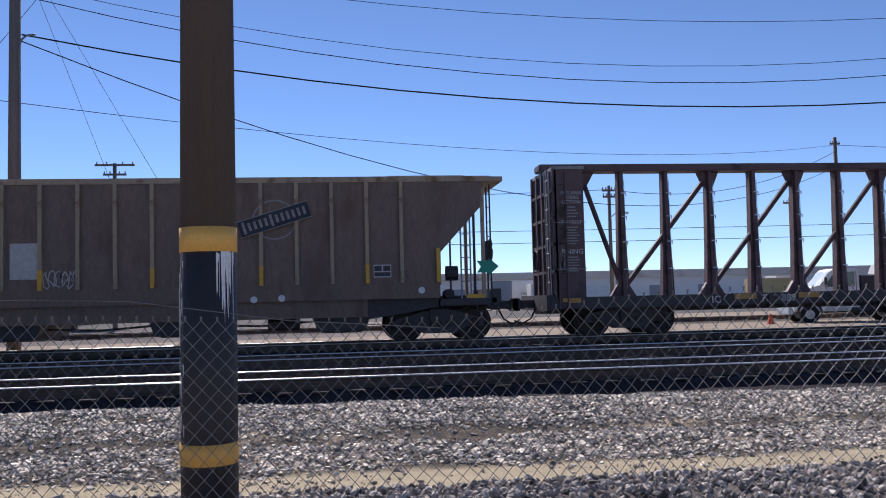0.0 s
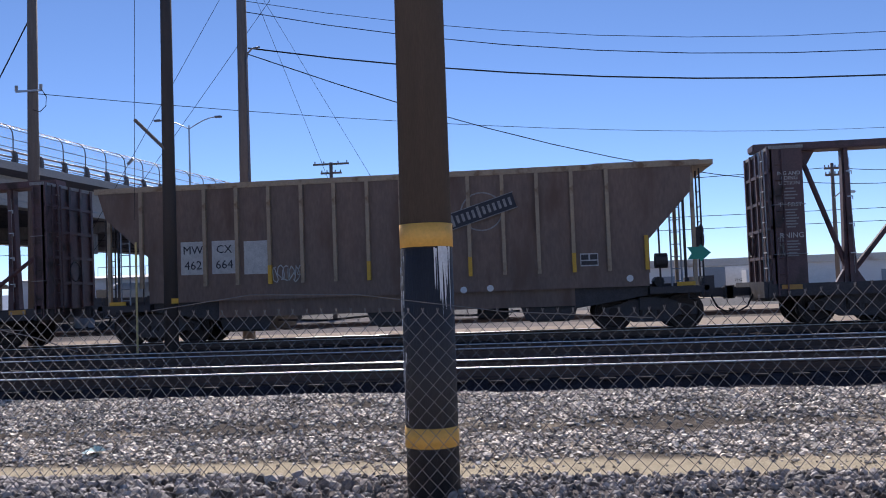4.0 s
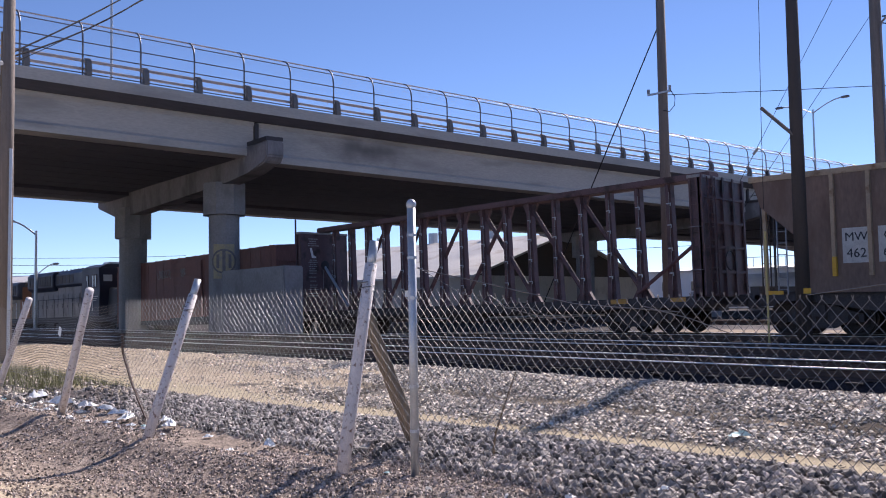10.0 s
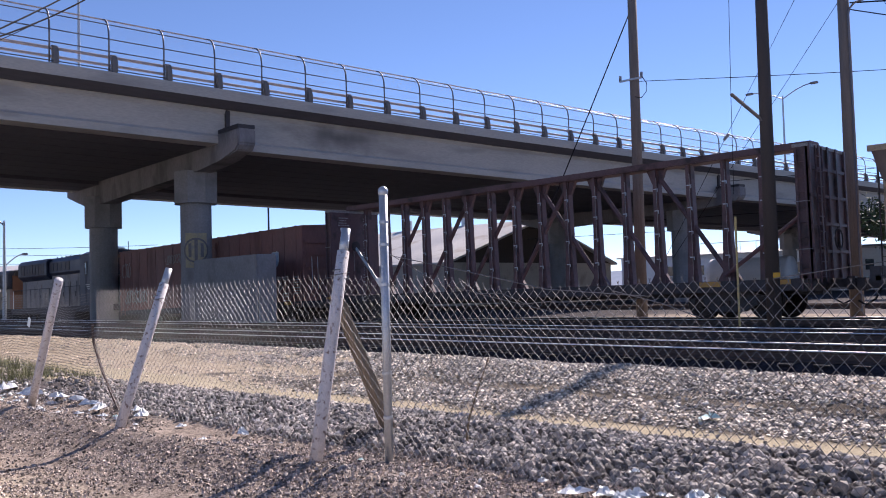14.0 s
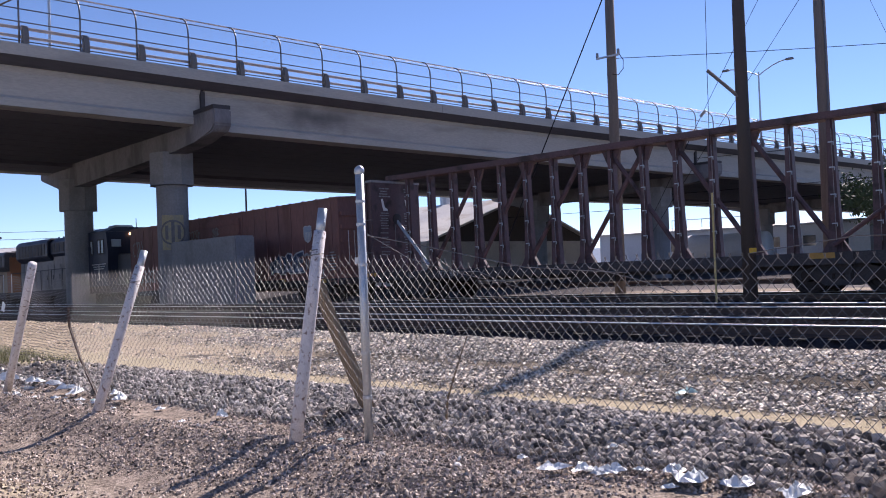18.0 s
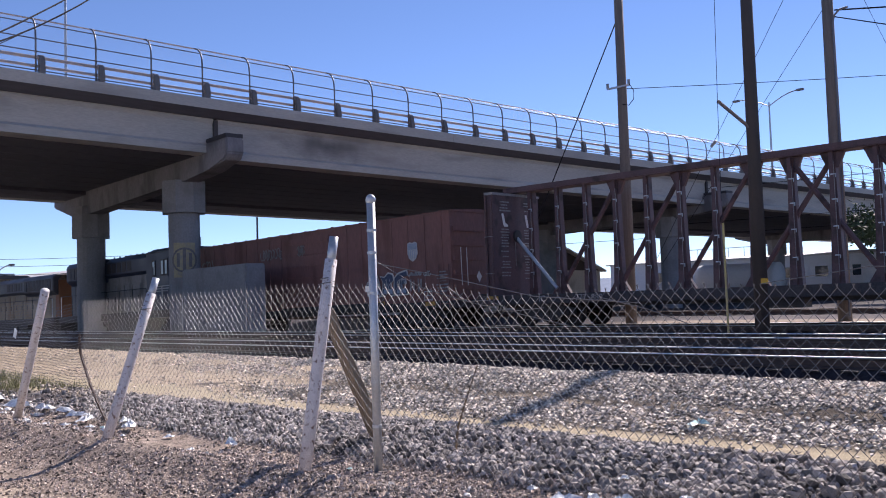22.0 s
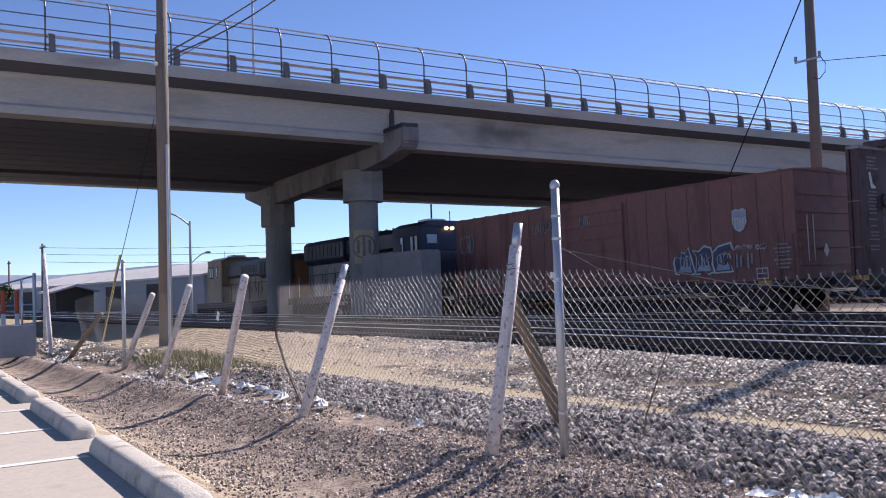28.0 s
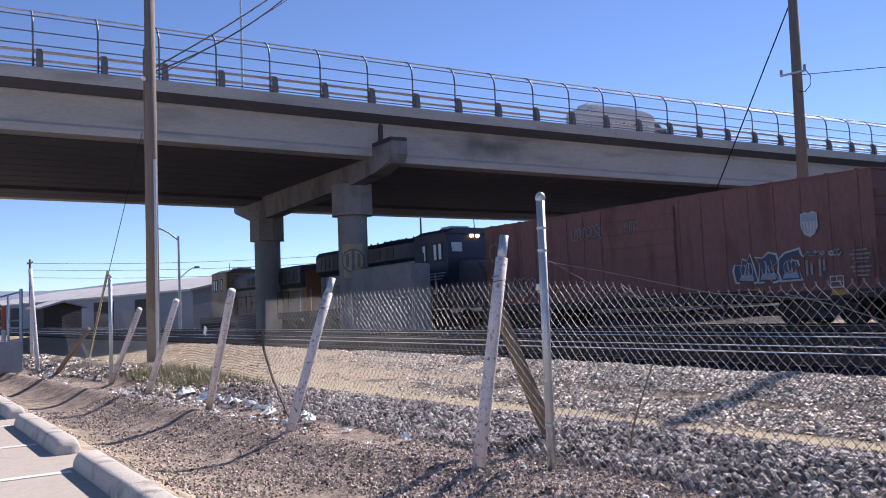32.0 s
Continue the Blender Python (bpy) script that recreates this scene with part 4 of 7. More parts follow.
            plate_on_side(bh, "tall_mark", scrawl(0.18, 0.7, 8, 0.012, 3), LETTERWORN, mid - 0.2, 1.95, -W - 0.006, "thin pale scrawl")
        if s < 0 and short:
            # two columns of small lettering under a boot-shaped pictogram each, on the inner face
            g = random.Random(17)
            for yy in (-0.95, 0.3):
                boot = bmesh.new()
                prism(boot, [(yy - 0.13, 3.72), (yy - 0.03, 3.74), (yy + 0.06, 3.42), (yy + 0.2, 3.36), (yy + 0.2, 3.3), (yy - 0.02, 3.3), (yy - 0.06, 3.42)], "x", b, b + 0.007)
                part("warning_pictogram", boot, WHITEPAINT, bh, "small white boot pictogram")
                z = 4.12
                while z > 1.55:
                    if not 3.25 < z < 3.8:
                        w, q = g.uniform(0.28, 0.5), 0.0
                        while q < w:
                            step = g.uniform(0.05, 0.16)
                            u = yy - w / 2 + q
                            part("letter_bar", boxes((b, b + 0.006, u, u + step * 0.8, z - 0.02, z + 0.02)), LETTERWORN, bh)
                            q += step
                    z -= g.choice((0.08, 0.09, 0.1, 0.17))
            part("tall_mark", boxes((b, b + 0.006, -0.4, -0.38, 2.0, 2.8)), LETTERWORN, bh)
        for zz in (1.75, 2.95):
            part("grab_iron", tube(bmesh.new(), [(outer, -W - 0.02, zz), (outer, -W - 0.1, zz), (inner, -W - 0.1, zz), (inner, -W - 0.02, zz)], 0.012, 6), LETTERWORN, bh)
        ladder(car, outer - s * 0.05, -W - 0.06, 0.75, 4.3, -s * 0.22, "x", CENTERBEAM)
        ladder(car, outer + s * 0.1, -1.3, 0.9, 4.35, 0.42, "y", GALV if s < 0 else CENTERBEAM)
        part("brake_wheel", tube(bmesh.new(), [(outer + s * 0.32, -0.6 + 0.27 * math.cos(q * 0.5236), 2.0 + 0.27 * math.sin(q * 0.5236)) for q in range(13)], 0.02, 6), BLACKSTEEL, car)
        coupler(car, s * (L - 0.1), s)
        truck(car, s * (L - 2.2))
        part("end_sill", boxes((s * L - 0.1, s * L + 0.1, -W, W, 0.7, 1.1)), BLACKSTEEL, car)
        part("yellow_stripe", boxes((s * (L - 0.55) - 0.24, s * (L - 0.55) + 0.24, -W - 0.045, -W - 0.03, 0.89, 1.01)), DULLYELLOW, car, "yellow reflective edge stripe")
    for x in (-6.17, -4.4, 5.6) if x0 > 0 else (7.0,):
        part("yellow_stripe", boxes((x - 0.3, x + 0.3, -W - 0.045, -W - 0.03, 0.88, 1.02)), DULLYELLOW, car, "yellow reflective edge stripe")
        part("stake_pocket", boxes((x + 0.6, x + 0.75, -W - 0.12, -W - 0.03, 0.72, 1.01)), BLACKSTEEL, car)
    for s, x in (("IC", -6.98), ("777", -5.55), ("889", -4.98)):
        plate_on_side(car, "lettering", text_mesh(s, 0.27, LETTER if x0 > 0 else LETTERWORN), None, x, 0.88, -W - 0.036)
    part("equipment_box", boxes((-0.8, 0.8, -0.9, -0.4, 0.45, 0.8)), BLACKSTEEL, car)
    return car


def boxcar(x0):
    L, H, W = 7.75, 4.0, 1.55
    car = thing("boxcar", pose(x0, 23.95, RAIL), "faded red steel boxcar with white-edged graffiti", "railcar", "cars of the freight train")
    part("body", boxes((-L, L, -W, W, 0.95, H)), BOXRED, car)
    roof = bmesh.new()
    prism(roof, [(-W - 0.04, H), (W + 0.04, H), (W + 0.04, H + 0.035), (0, H + 0.13), (-W - 0.04, H + 0.035)], "x", -L - 0.05, L + 0.05)
    part("roof", roof, BOXRED, car, "faded red ribbed metal roof")
    seam = mesh_of(boxes((-0.03, 0.03, -W - 0.045, W + 0.045, H + 0.03, H + 0.06)), BOXRED, "roof_seam")
    rib = mesh_of(boxes((-0.03, 0.03, -0.022, 0, 1.05, H - 0.1)), BOXRED, "side_rib")
    for k in range(19):
        x = -L + 0.4 + k * (2 * L - 0.8) / 18
        part("roof_seam", seam, None, car, m=pose(x, 0, 0))
        if abs(x) > 1.6:
            part("side_rib", rib, None, car, m=pose(x, -W, 0))
            part("side_rib", rib, None, car, m=pose(x, W + 0.022, 0))
    d = part("sliding_door", soft_box(-1.5, 1.5, -W - 0.09, -W - 0.02, 1.05, H - 0.2, 0.02), BOXRED, car, "ribbed sliding door")
    for k in range(6):
        part("door_rib", boxes((-1.45, 1.45, -W - 0.12, -W - 0.09, 1.3 + k * 0.45, 1.36 + k * 0.45)), BOXRED, d)
    part("door_track", boxes((-1.6, 4.4, -W - 0.1, -W, 0.93, 1.03)), BLACKSTEEL, car)
    part("side_sill", boxes((-L, L, -W - 0.02, -W + 0.1, 0.72, 0.95)), BLACKSTEEL, car)
    for s in (-1, 1):
        for z in (1.4, 1.9, 2.4, 2.9, 3.4):
            part("end_rib", boxes((s * L - 0.06, s * L + 0.06, -W + 0.1, W - 0.1, z - 0.08, z + 0.08)), BOXRED, car)
        ladder(car, s * (L - 0.1), -W - 0.07, 0.7, 3.7 if s < 0 else 2.2, -s * 0.45, "x", BOXRED)
        coupler(car, s * (L - 0.1), s)
        truck(car, s * (L - 2.0))
        part("end_sill", boxes((s * L - 0.1, s * L + 0.1, -W, W, 0.7, 0.95)), BLACKSTEEL, car)
    part("centre_sill", boxes((-L, L, -0.3, 0.3, 0.65, 0.95)), BLACKSTEEL, car)
    sh = bmesh.new()
    prism(sh, [(-0.24, 0.28), (-0.12, 0.33), (0, 0.29), (0.12, 0.33), (0.24, 0.28), (0.25, -0.1), (0.14, -0.29), (0, -0.36), (-0.14, -0.29), (-0.25, -0.1)], "z", -0.003, 0.003)
    q = plate_on_side(car, "shield_emblem", sh, LETTER, L - 1.77, 2.76, -W - 0.056, "worn white and blue shield emblem")
    part("emblem_band", boxes((-0.22, 0.22, 0.06, 0.27, 0.004, 0.006)), LIGHTBLUE, q, "faded blue upper field")
    for k in range(5):
        part("emblem_stripe", boxes((-0.2 + 0.09 * k, -0.165 + 0.09 * k, -0.25, 0.04, 0.004, 0.006)), LIGHTBLUE, q)
    # three angular graffiti letters: blue-grey fields with jagged white edges
    shapes = ([(-0.34, -0.34), (-0.22, -0.36), (-0.1, -0.12), (0.1, -0.1), (0.2, -0.36), (0.34, -0.32), (0.2, 0.12), (0.1, 0.42), (-0.02, 0.24), (-0.14, 0.3), (-0.18, 0.12), (-0.38, 0.14), (-0.42, -0.02)],
              [(-0.3, -0.36), (-0.12, -0.36), (-0.1, -0.08), (0.12, -0.38), (0.32, -0.34), (0.08, 0.02), (0.3, 0.16), (0.26, 0.36), (0.04, 0.42), (-0.16, 0.28), (-0.36, 0.32), (-0.24, 0.12)],
              [(-0.28, -0.34), (0.3, -0.36), (0.26, -0.16), (0.0, -0.16), (0.02, -0.02), (0.26, 0.0), (0.22, 0.14), (0.0, 0.14), (0.08, 0.26), (0.34, 0.26), (0.32, 0.44), (-0.1, 0.38), (-0.3, 0.24), (-0.34, -0.1)])
    for k, outline in enumerate(shapes):
        x = L - 3.78 + k * 0.68
        edge = bmesh.new()
        prism(edge, [(u * 1.16 + 0.02 * math.sin(9 * v), v * 1.14) for u, v in outline], "z", -0.002, 0.002)
        q = plate_on_side(car, "graffiti_edge", edge, LETTER, x, 1.63, -W - 0.056, "white graffiti edge", -3 + 3 * k)
        field = bmesh.new()
        prism(field, outline, "z", 0.002, 0.005)
        part("graffiti_field", field, SPRAYDARK, q, "dark blue-grey spray-painted field")
        low = bmesh.new()
        prism(low, [(-0.26, -0.3), (0.24, -0.32), (0.2, -0.14), (0.02, -0.18), (-0.18, -0.13)], "z", 0.005, 0.007)
        part("graffiti_fade", low, LIGHTBLUE, q, "pale blue lower fade")
        part("graffiti_stroke", scrawl(0.34, 0.5, 60 + k, 0.01, 3), LETTER, q, m=pose(0, 0, 0.009))
    tag = plate_on_side(car, "graffiti", scrawl(0.62, 0.14, 9, 0.022, 6), LETTER, L - 1.72, 1.95, -W - 0.06, "thin white graffiti tag")
    part("graffiti_stroke", scrawl(0.3, 0.2, 12, 0.02, 3), LETTER, tag, m=pose(0.62, -0.02, 0))
    for u, v, h in ((-0.2, -0.38, 0.42), (-0.06, -0.4, 0.34), (0.18, -0.4, 0.46), (0.3, -0.34, 0.3)):
        part("letter_bar", boxes((u - 0.035, u + 0.035, v - h / 2, v + h / 2, 0.0, 0.003)), LETTERWORN, tag)
    plate_on_side(car, "graffiti", scrawl(2.2, 0.8, 11, 0.03, 9), LETTERWORN, -L + 1.7, 1.6, -W - 0.06, "thin worn graffiti tag")
    plate_on_side(car, "graffiti", scrawl(0.8, 0.9, 21, 0.03, 4), LETTERWORN, -L + 0.75, 3.0, -W - 0.06, "pale scribble near the car end")
    for u, w in ((-2.6, 0.7), (-1.75, 0.9), (-0.2, 0.45)):
        plate_on_side(car, "worn_letter", scrawl(w, 0.55, int(60 + u * 7), 0.018, 5), LETTERWORN, u, 3.3, -W - 0.125 if abs(u) < 1.6 else -W - 0.06, "almost worn-away white letter")
    frame_ = boxes((-0.19, 0.19, 0.13, 0.16, 0, 0.004), (-0.19, 0.19, -0.16, -0.13, 0, 0.004), (-0.19, -0.165, -0.13, 0.13, 0, 0.004), (0.165, 0.19, -0.13, 0.13, 0, 0.004), (-0.165, 0.165, -0.01, 0.01, 0, 0.004), (-0.01, 0.01, 0.01, 0.13, 0, 0.004))
    plate_on_side(car, "stencil_box", frame_, LETTER, L - 1.1, 1.16, -W - 0.056, "white stencilled frame")
    for k in range(7):
        plate_on_side(car, "letter_bar", rect(0.36 + 0.1 * ((k * 5) % 3), 0.045), LETTERWORN, L - 0.42, 1.95 - 0.11 * k, -W - 0.056)
    plate_on_side(car, "yellow_stripe", rect(0.45, 0.14), DULLYELLOW, L - 1.05, 0.88, -W - 0.03)
    plate_on_side(car, "yellow_stripe", rect(0.4, 0.12), DULLYELLOW, L - 3.5, 1.0, -W - 0.056)
    dia = bmesh.new()
    prism(dia, [(0, 0.2), (0.14, 0), (0, -0.2), (-0.14, 0)], "x", L + 0.062, L + 0.068)
    part("hazard_placard", dia, WHITEPAINT, car, "white diamond placard on the end", m=pose(0, -0.2, 1.75))
    for y in (-1.15, -0.85):
        part("end_grab", bar((L + 0.1, y, 1.45), (L + 0.1, y, 2.75), 0.016, 6), LETTER, car, "pale upright grab iron")
    return car


LAMP = glow("headlight_glow", (1.0, 0.55, 0.28), 2.5)


def locomotive(x0, name, label, turned, cab_mat, hood_mat, top_mat, nose_mat, door_mat, end_mat, hood_top, stretch):
    """Hood unit: nose, cab, long hood, walkway, tanks and trucks. Front at +x."""
    L = 7.2
    car = thing(name, pose(x0, 23.95, RAIL, 0, 0, 180 if turned else 0), label, "locomotive", "locomotives behind the cars")
    near_side = 1 if turned else -1
    part("frame", boxes((-L, L, -1.5, 1.5, 1.0, 1.35)), BLACKSTEEL, car)
    nose = bmesh.new()
    prism(nose, [(L - 2.3, 1.35), (L - 0.5, 1.35), (L - 0.5, 2.45), (L - 0.8, 2.75), (L - 2.3, 2.9)], "y", -0.95, 0.95)
    bmesh.ops.bevel(nose, geom=nose.edges[:], offset=0.06, segments=2, affect="EDGES")
    part("nose", nose, nose_mat, car, "short low nose")
    cab = bmesh.new()
    prism(cab, [(L - 4.5, 1.35), (L - 2.2, 1.35), (L - 2.05, 3.0), (L - 2.2, 4.0), (L - 4.5, 4.0)], "y", -1.5, 1.5)
    cab_part = part("cab", cab, cab_mat, car)
    roof = bmesh.new()
    prism(roof, [(-1.55, 3.95), (1.55, 3.95), (1.0, 4.17), (-1.0, 4.17)], "x", L - 4.6, L - 2.1)
    part("cab_roof", roof, top_mat, car)
    part("roof_cooler", soft_box(L - 3.9, L - 3.0, -0.5, 0.5, 4.15, 4.34, 0.04), GALV, car, "grey roof cooler")
    for k, y in enumerate((-0.15, 0.0, 0.15)):
        part("air_horn", bar((L - 4.4, y, 4.25), (L - 3.95 + 0.1 * k, y, 4.28), 0.03, 8, 0.07), GALV, car)
    part("antenna", bar((L - 2.7, 0.5, 4.1), (L - 2.7, 0.5, 4.65), 0.02, 6), BLACKSTEEL, car)
    part("cab_door", boxes((L - 4.42, L - 3.75, near_side * 1.515 - 0.012, near_side * 1.515 + 0.012, 1.4, 3.3)), cab_mat, cab_part, "side cab door")
    for x in (L - 3.75, L - 2.95, L - 2.6):
        for y in (-1.51, 1.51):
            w = part("cab_window", boxes((x - 0.1, x + 0.1, y - 0.012, y + 0.012, 2.95, 3.55)), PANEWHITE, car, "bright cab side window")
            part("window_frame", boxes((x - 0.16, x + 0.16, y - 0.02, y + 0.02, 2.88, 2.95), (x - 0.16, x + 0.16, y - 0.02, y + 0.02, 3.55, 3.62), (x - 0.16, x - 0.1, y - 0.02, y + 0.02, 2.95, 3.55), (x + 0.1, x + 0.16, y - 0.02, y + 0.02, 2.95, 3.55)), BLACKSTEEL, w)
    for y in (-1.0, 1.0):
        part("windshield", boxes((L - 2.14, L - 2.07, y - 0.26, y + 0.26, 3.22, 3.58)), PANEWHITE, car, "front cab window")
    for y in (-0.16, 0.16):
        part("headlight", tube(bmesh.new(), [(L - 2.2, y, 3.85), (L - 2.04, y, 3.85)], 0.07, 12), LAMP if not turned else GALV, car, "round headlight")
    T = hood_top
    hood = bmesh.new()
    prism(hood, [(-0.95, 1.35), (0.95, 1.35), (0.95, T - 1.1), (0.95, T - 0.25), (0.7, T), (-0.7, T), (-0.95, T - 0.25)], "x", -L + 0.6, L - 4.5)
    part("long_hood", hood, hood_mat, car)
    part("hood_end", boxes((-L + 0.5, -L + 1.0, -0.97, 0.97, 1.35, T - 0.3)), end_mat, car, "painted hood end")
    rad = bmesh.new()
    prism(rad, [(-0.96, T - 1.15), (-1.3, T - 0.9), (-1.3, T - 0.15), (-1.1, T + 0.04), (1.1, T + 0.04), (1.3, T - 0.15), (1.3, T - 0.9), (0.96, T - 1.15)], "x", -L + 0.6, -L + 4.9)
    bmesh.ops.bevel(rad, geom=rad.edges[:], offset=0.05, segments=1, affect="EDGES")
    part("radiator_section", rad, top_mat, car, "flared dark radiator section")
    for k in range(9):
        part("radiator_louvre", boxes((-L + 0.9 + 0.42 * k, -L + 1.22 + 0.42 * k, near_side * 1.31 - 0.012, near_side * 1.31 + 0.012, T - 0.82, T - 0.22)), BLACKSTEEL, car)
    for k in range(3):
        part("radiator_fan", tube(bmesh.new(), [(-L + 1.4 + 1.2 * k, 0, T + 0.02), (-L + 1.4 + 1.2 * k, 0, T + 0.1)], 0.5, 16), BLACKSTEEL, car)
    up = bmesh.new()
    prism(up, [(-0.97, T - 0.95), (-1.12, T - 0.8), (-1.12, T - 0.2), (-0.8, T + 0.03), (0.8, T + 0.03), (1.12, T - 0.2), (1.12, T - 0.8), (0.97, T - 0.95)], "x", -L + 4.9, L - 4.52)
    part("upper_hood", up, top_mat, car, "dark upper hood with intake panels")
    for k in range(5):
        part("intake_panel", boxes((-L + 5.1 + 0.55 * k, -L + 5.5 + 0.55 * k, near_side * 1.125 - 0.012, near_side * 1.125 + 0.012, T - 0.72, T - 0.26)), BLACKSTEEL, car)
    part("exhaust_housing", soft_box(-1.2, 0.8, -0.6, 0.6, T, T + 0.1, 0.04), top_mat, car)
    for k in range(7):
        part("lifting_lug", boxes((-L + 5.2 + 0.6 * k, -L + 5.26 + 0.6 * k, near_side * 0.75 - 0.03, near_side * 0.75 + 0.03, T, T + 0.1)), top_mat, car)
    for k in range(10):
        x = -L + 1.8 + k * 0.82
        if x + 0.74 < L - 4.5:
            d = part("hood_door", boxes((x, x + 0.74, near_side * 0.967 - 0.02, near_side * 0.967 + 0.02, 1.5, 2.7)), door_mat, car, "access door panel")
            part("door_latch", boxes((x + 0.6, x + 0.66, near_side * 0.99 - 0.015, near_side * 0.99 + 0.015, 1.9, 2.15)), BLACKSTEEL, d)
    part("fuel_tank", soft_box(-1.7, 1.7, -1.35, 1.35, 0.35, 1.0, 0.12), BLACKSTEEL, car)
    part("air_reservoir", bar((-3.2, near_side * 1.2, 0.85), (-1.9, near_side * 1.2, 0.85), 0.18, 12), BLACKSTEEL, car)
    for x in np.linspace(-L + 0.3, L - 4.6, 8):
        part("handrail_post", bar((x, near_side * 1.48, 1.35), (x, near_side * 1.48, 2.4), 0.02, 6), WHITEPAINT if x < -L + 1 else BLACKSTEEL, car)
    part("handrail", bar((-L + 0.3, near_side * 1.48, 2.4), (L - 4.6, near_side * 1.48, 2.4), 0.02, 6), BLACKSTEEL, car)
    for s in (-1, 1):
        coupler(car, s * (L - 0.1), s)
        truck(car, s * 4.4)
        part("pilot", boxes((s * L - 0.08, s * L + 0.08, -1.45, 1.45, 0.35, 1.35)), BLACKSTEEL, car)
    if not turned:
        wing = bmesh.new()
        for k in range(3):
            box(wing, -0.75 + 0.12 * k, 0.75 - 0.12 * k, 0.12 - 0.12 * k, 0.17 - 0.12 * k, -0.003, 0.003)
        box(wing, -0.05, 0.05, -0.7, 0.15, -0.003, 0.003)
        plate_on_side(car, "wing_emblem", wing, LETTER, L - 3.0, 2.35, -1.53, "worn white wing emblem")
    # full height over the walkway
    for p in car.children_recursive:
        if p.name.split(".")[0] not in ("wheel", "axle", "side_frame", "bolster", "spring_pack", "axle_bearing", "wing_emblem"):
            for v in p.data.vertices:
                if v.co.z > 1.35:
                    v.co.z = 1.35 + (v.co.z - 1.35) * stretch
    return car


hopper = hopper_car(-3.95)
beam_front = centerbeam_car(5.3 + 11.39, 11.39, [1.28 * k for k in range(-7, 8)], (0, 2, 4), (14, 12, 10), ((-11.2, -10.44), (10.6, 11.3)), False)
beam_rear = centerbeam_car(-32.5 + 9.5, 9.5, [-8.38 + 1.0875 * k for k in range(16)], (1, 3, 5, 7), (14, 12, 10), ((-9.14, -8.86), (9.42, 9.76)), True)
box_red = boxcar(-33.68 - 7.75)
loco_front = locomotive(-49.6 - 7.2, "locomotive", "dark blue-grey diesel locomotive with lit headlights behind the boxcar", False, LOCOBLUE, LOCOPALE, LOCOBLUE, LOCOGREY, LOCOPALE, LOCOGREY, 4.05, 1.08)
loco_rear = locomotive(-49.6 - 7.2 - 15.0, "locomotive", "faded tan and orange diesel locomotive at the tail", True, LOCOYELLOW, LOCOYELLOW, LOCOGREY, LOCOTAN, LOCOYELLOW, LOCOORANGE, 3.75, 1.04)


# ---- overpass ----
BR = pose(-31.0, 20.5, 0, 0, 0, -math.degrees(math.atan(0.116)))   # +y runs along the bridge, -x across it
WIDE = 19.9


def bz(y):
    """Height of the kerb's lower edge along the bridge."""
    return near(y, [(-80, 10.6), (-15, 9.48), (-7, 9.35), (0, 9.22), (8, 9.1), (16, 9.0), (25, 8.92), (35, 8.86), (60, 8.8), (150, 8.3)])


def along(bm, poly, y0, y1, step=4.0):
    """An outline in x and in height over the kerb's lower edge, drawn along the bridge with its grade."""
    k = max(1, round((y1 - y0) / step))
    rings = []
    for i in range(k + 1):
        y = y0 + (y1 - y0) * i / k
        rings.append([bm.verts.new((u, y, bz(y) + v)) for u, v in poly])
    n = len(poly)
    bm.faces.new(rings[0])
    bm.faces.new(rings[-1][::-1])
    for a, b in zip(rings, rings[1:]):
        for j in range(n):
            bm.faces.new((a[j], b[j], b[(j + 1) % n], a[(j + 1) % n]))
    return bm


bridge = thing("road_overpass", BR, "concrete road overpass on round columns crossing over the tracks", "bridge", kind="")
Y0, Y1 = -70.0, 150.0
# The slab takes the dark soffit colour to carry the overhang's shade.
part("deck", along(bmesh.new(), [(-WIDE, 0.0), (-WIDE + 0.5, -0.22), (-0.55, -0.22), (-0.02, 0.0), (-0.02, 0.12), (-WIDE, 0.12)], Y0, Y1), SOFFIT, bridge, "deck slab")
for s in (0, 1):
    y = Y0
    while y < Y1:
        o = -WIDE + 0.42 if s else 0.0
        part("kerb", along(bmesh.new(), [(o - 0.42, 0.0), (o, 0.0), (o, 0.42), (o - 0.03, 0.44), (o - 0.42, 0.44)], y + 0.012, y + 27.5 - 0.012), CONCRETE, bridge, "concrete edge kerb" if not s else "")
        y += 27.5
EDGE = [(-0.66, -0.22), (-0.66, -1.0), (0.26, -1.0), (0.26, -0.72), (0.12, -0.6), (0.12, -0.42), (0.2, -0.3), (0.2, -0.22)]
BOXBEAM = [(-0.76, -0.25), (-0.76, -1.0), (0.76, -1.0), (0.76, -0.25)]
SPANS = [(-70, -36.4), (-36, -0.08), (0.08, 35.9), (36.1, 71.9), (72.1, 107.6)]
for ya, yb in SPANS:
    deep = 0.68 if yb < 1 else 0.86
    for k in range(12):
        o = -0.95 - k * 1.636
        if k == 9:
            deep += 0.17                  # the far beams are deeper
        prof = EDGE if k == 0 else [(-u, v) for u, v in EDGE][::-1] if k == 11 else BOXBEAM
        part("girder", along(bmesh.new(), [(o + u, v - deep if v < -0.55 else v) for u, v in prof], ya, yb), CONCRETE if k in (0, 11) else SOFFIT, bridge, "pale precast edge girder" if k in (0, 11) else "box girder coloured dark for the shade below the deck")


def ring_prism(cx, cy, r, z0, z1, n=16, r1=None):
    bm = bmesh.new()
    tube(bm, [(cx, cy, z0), (cx, cy, z1)], r, n, r1)
    return bm


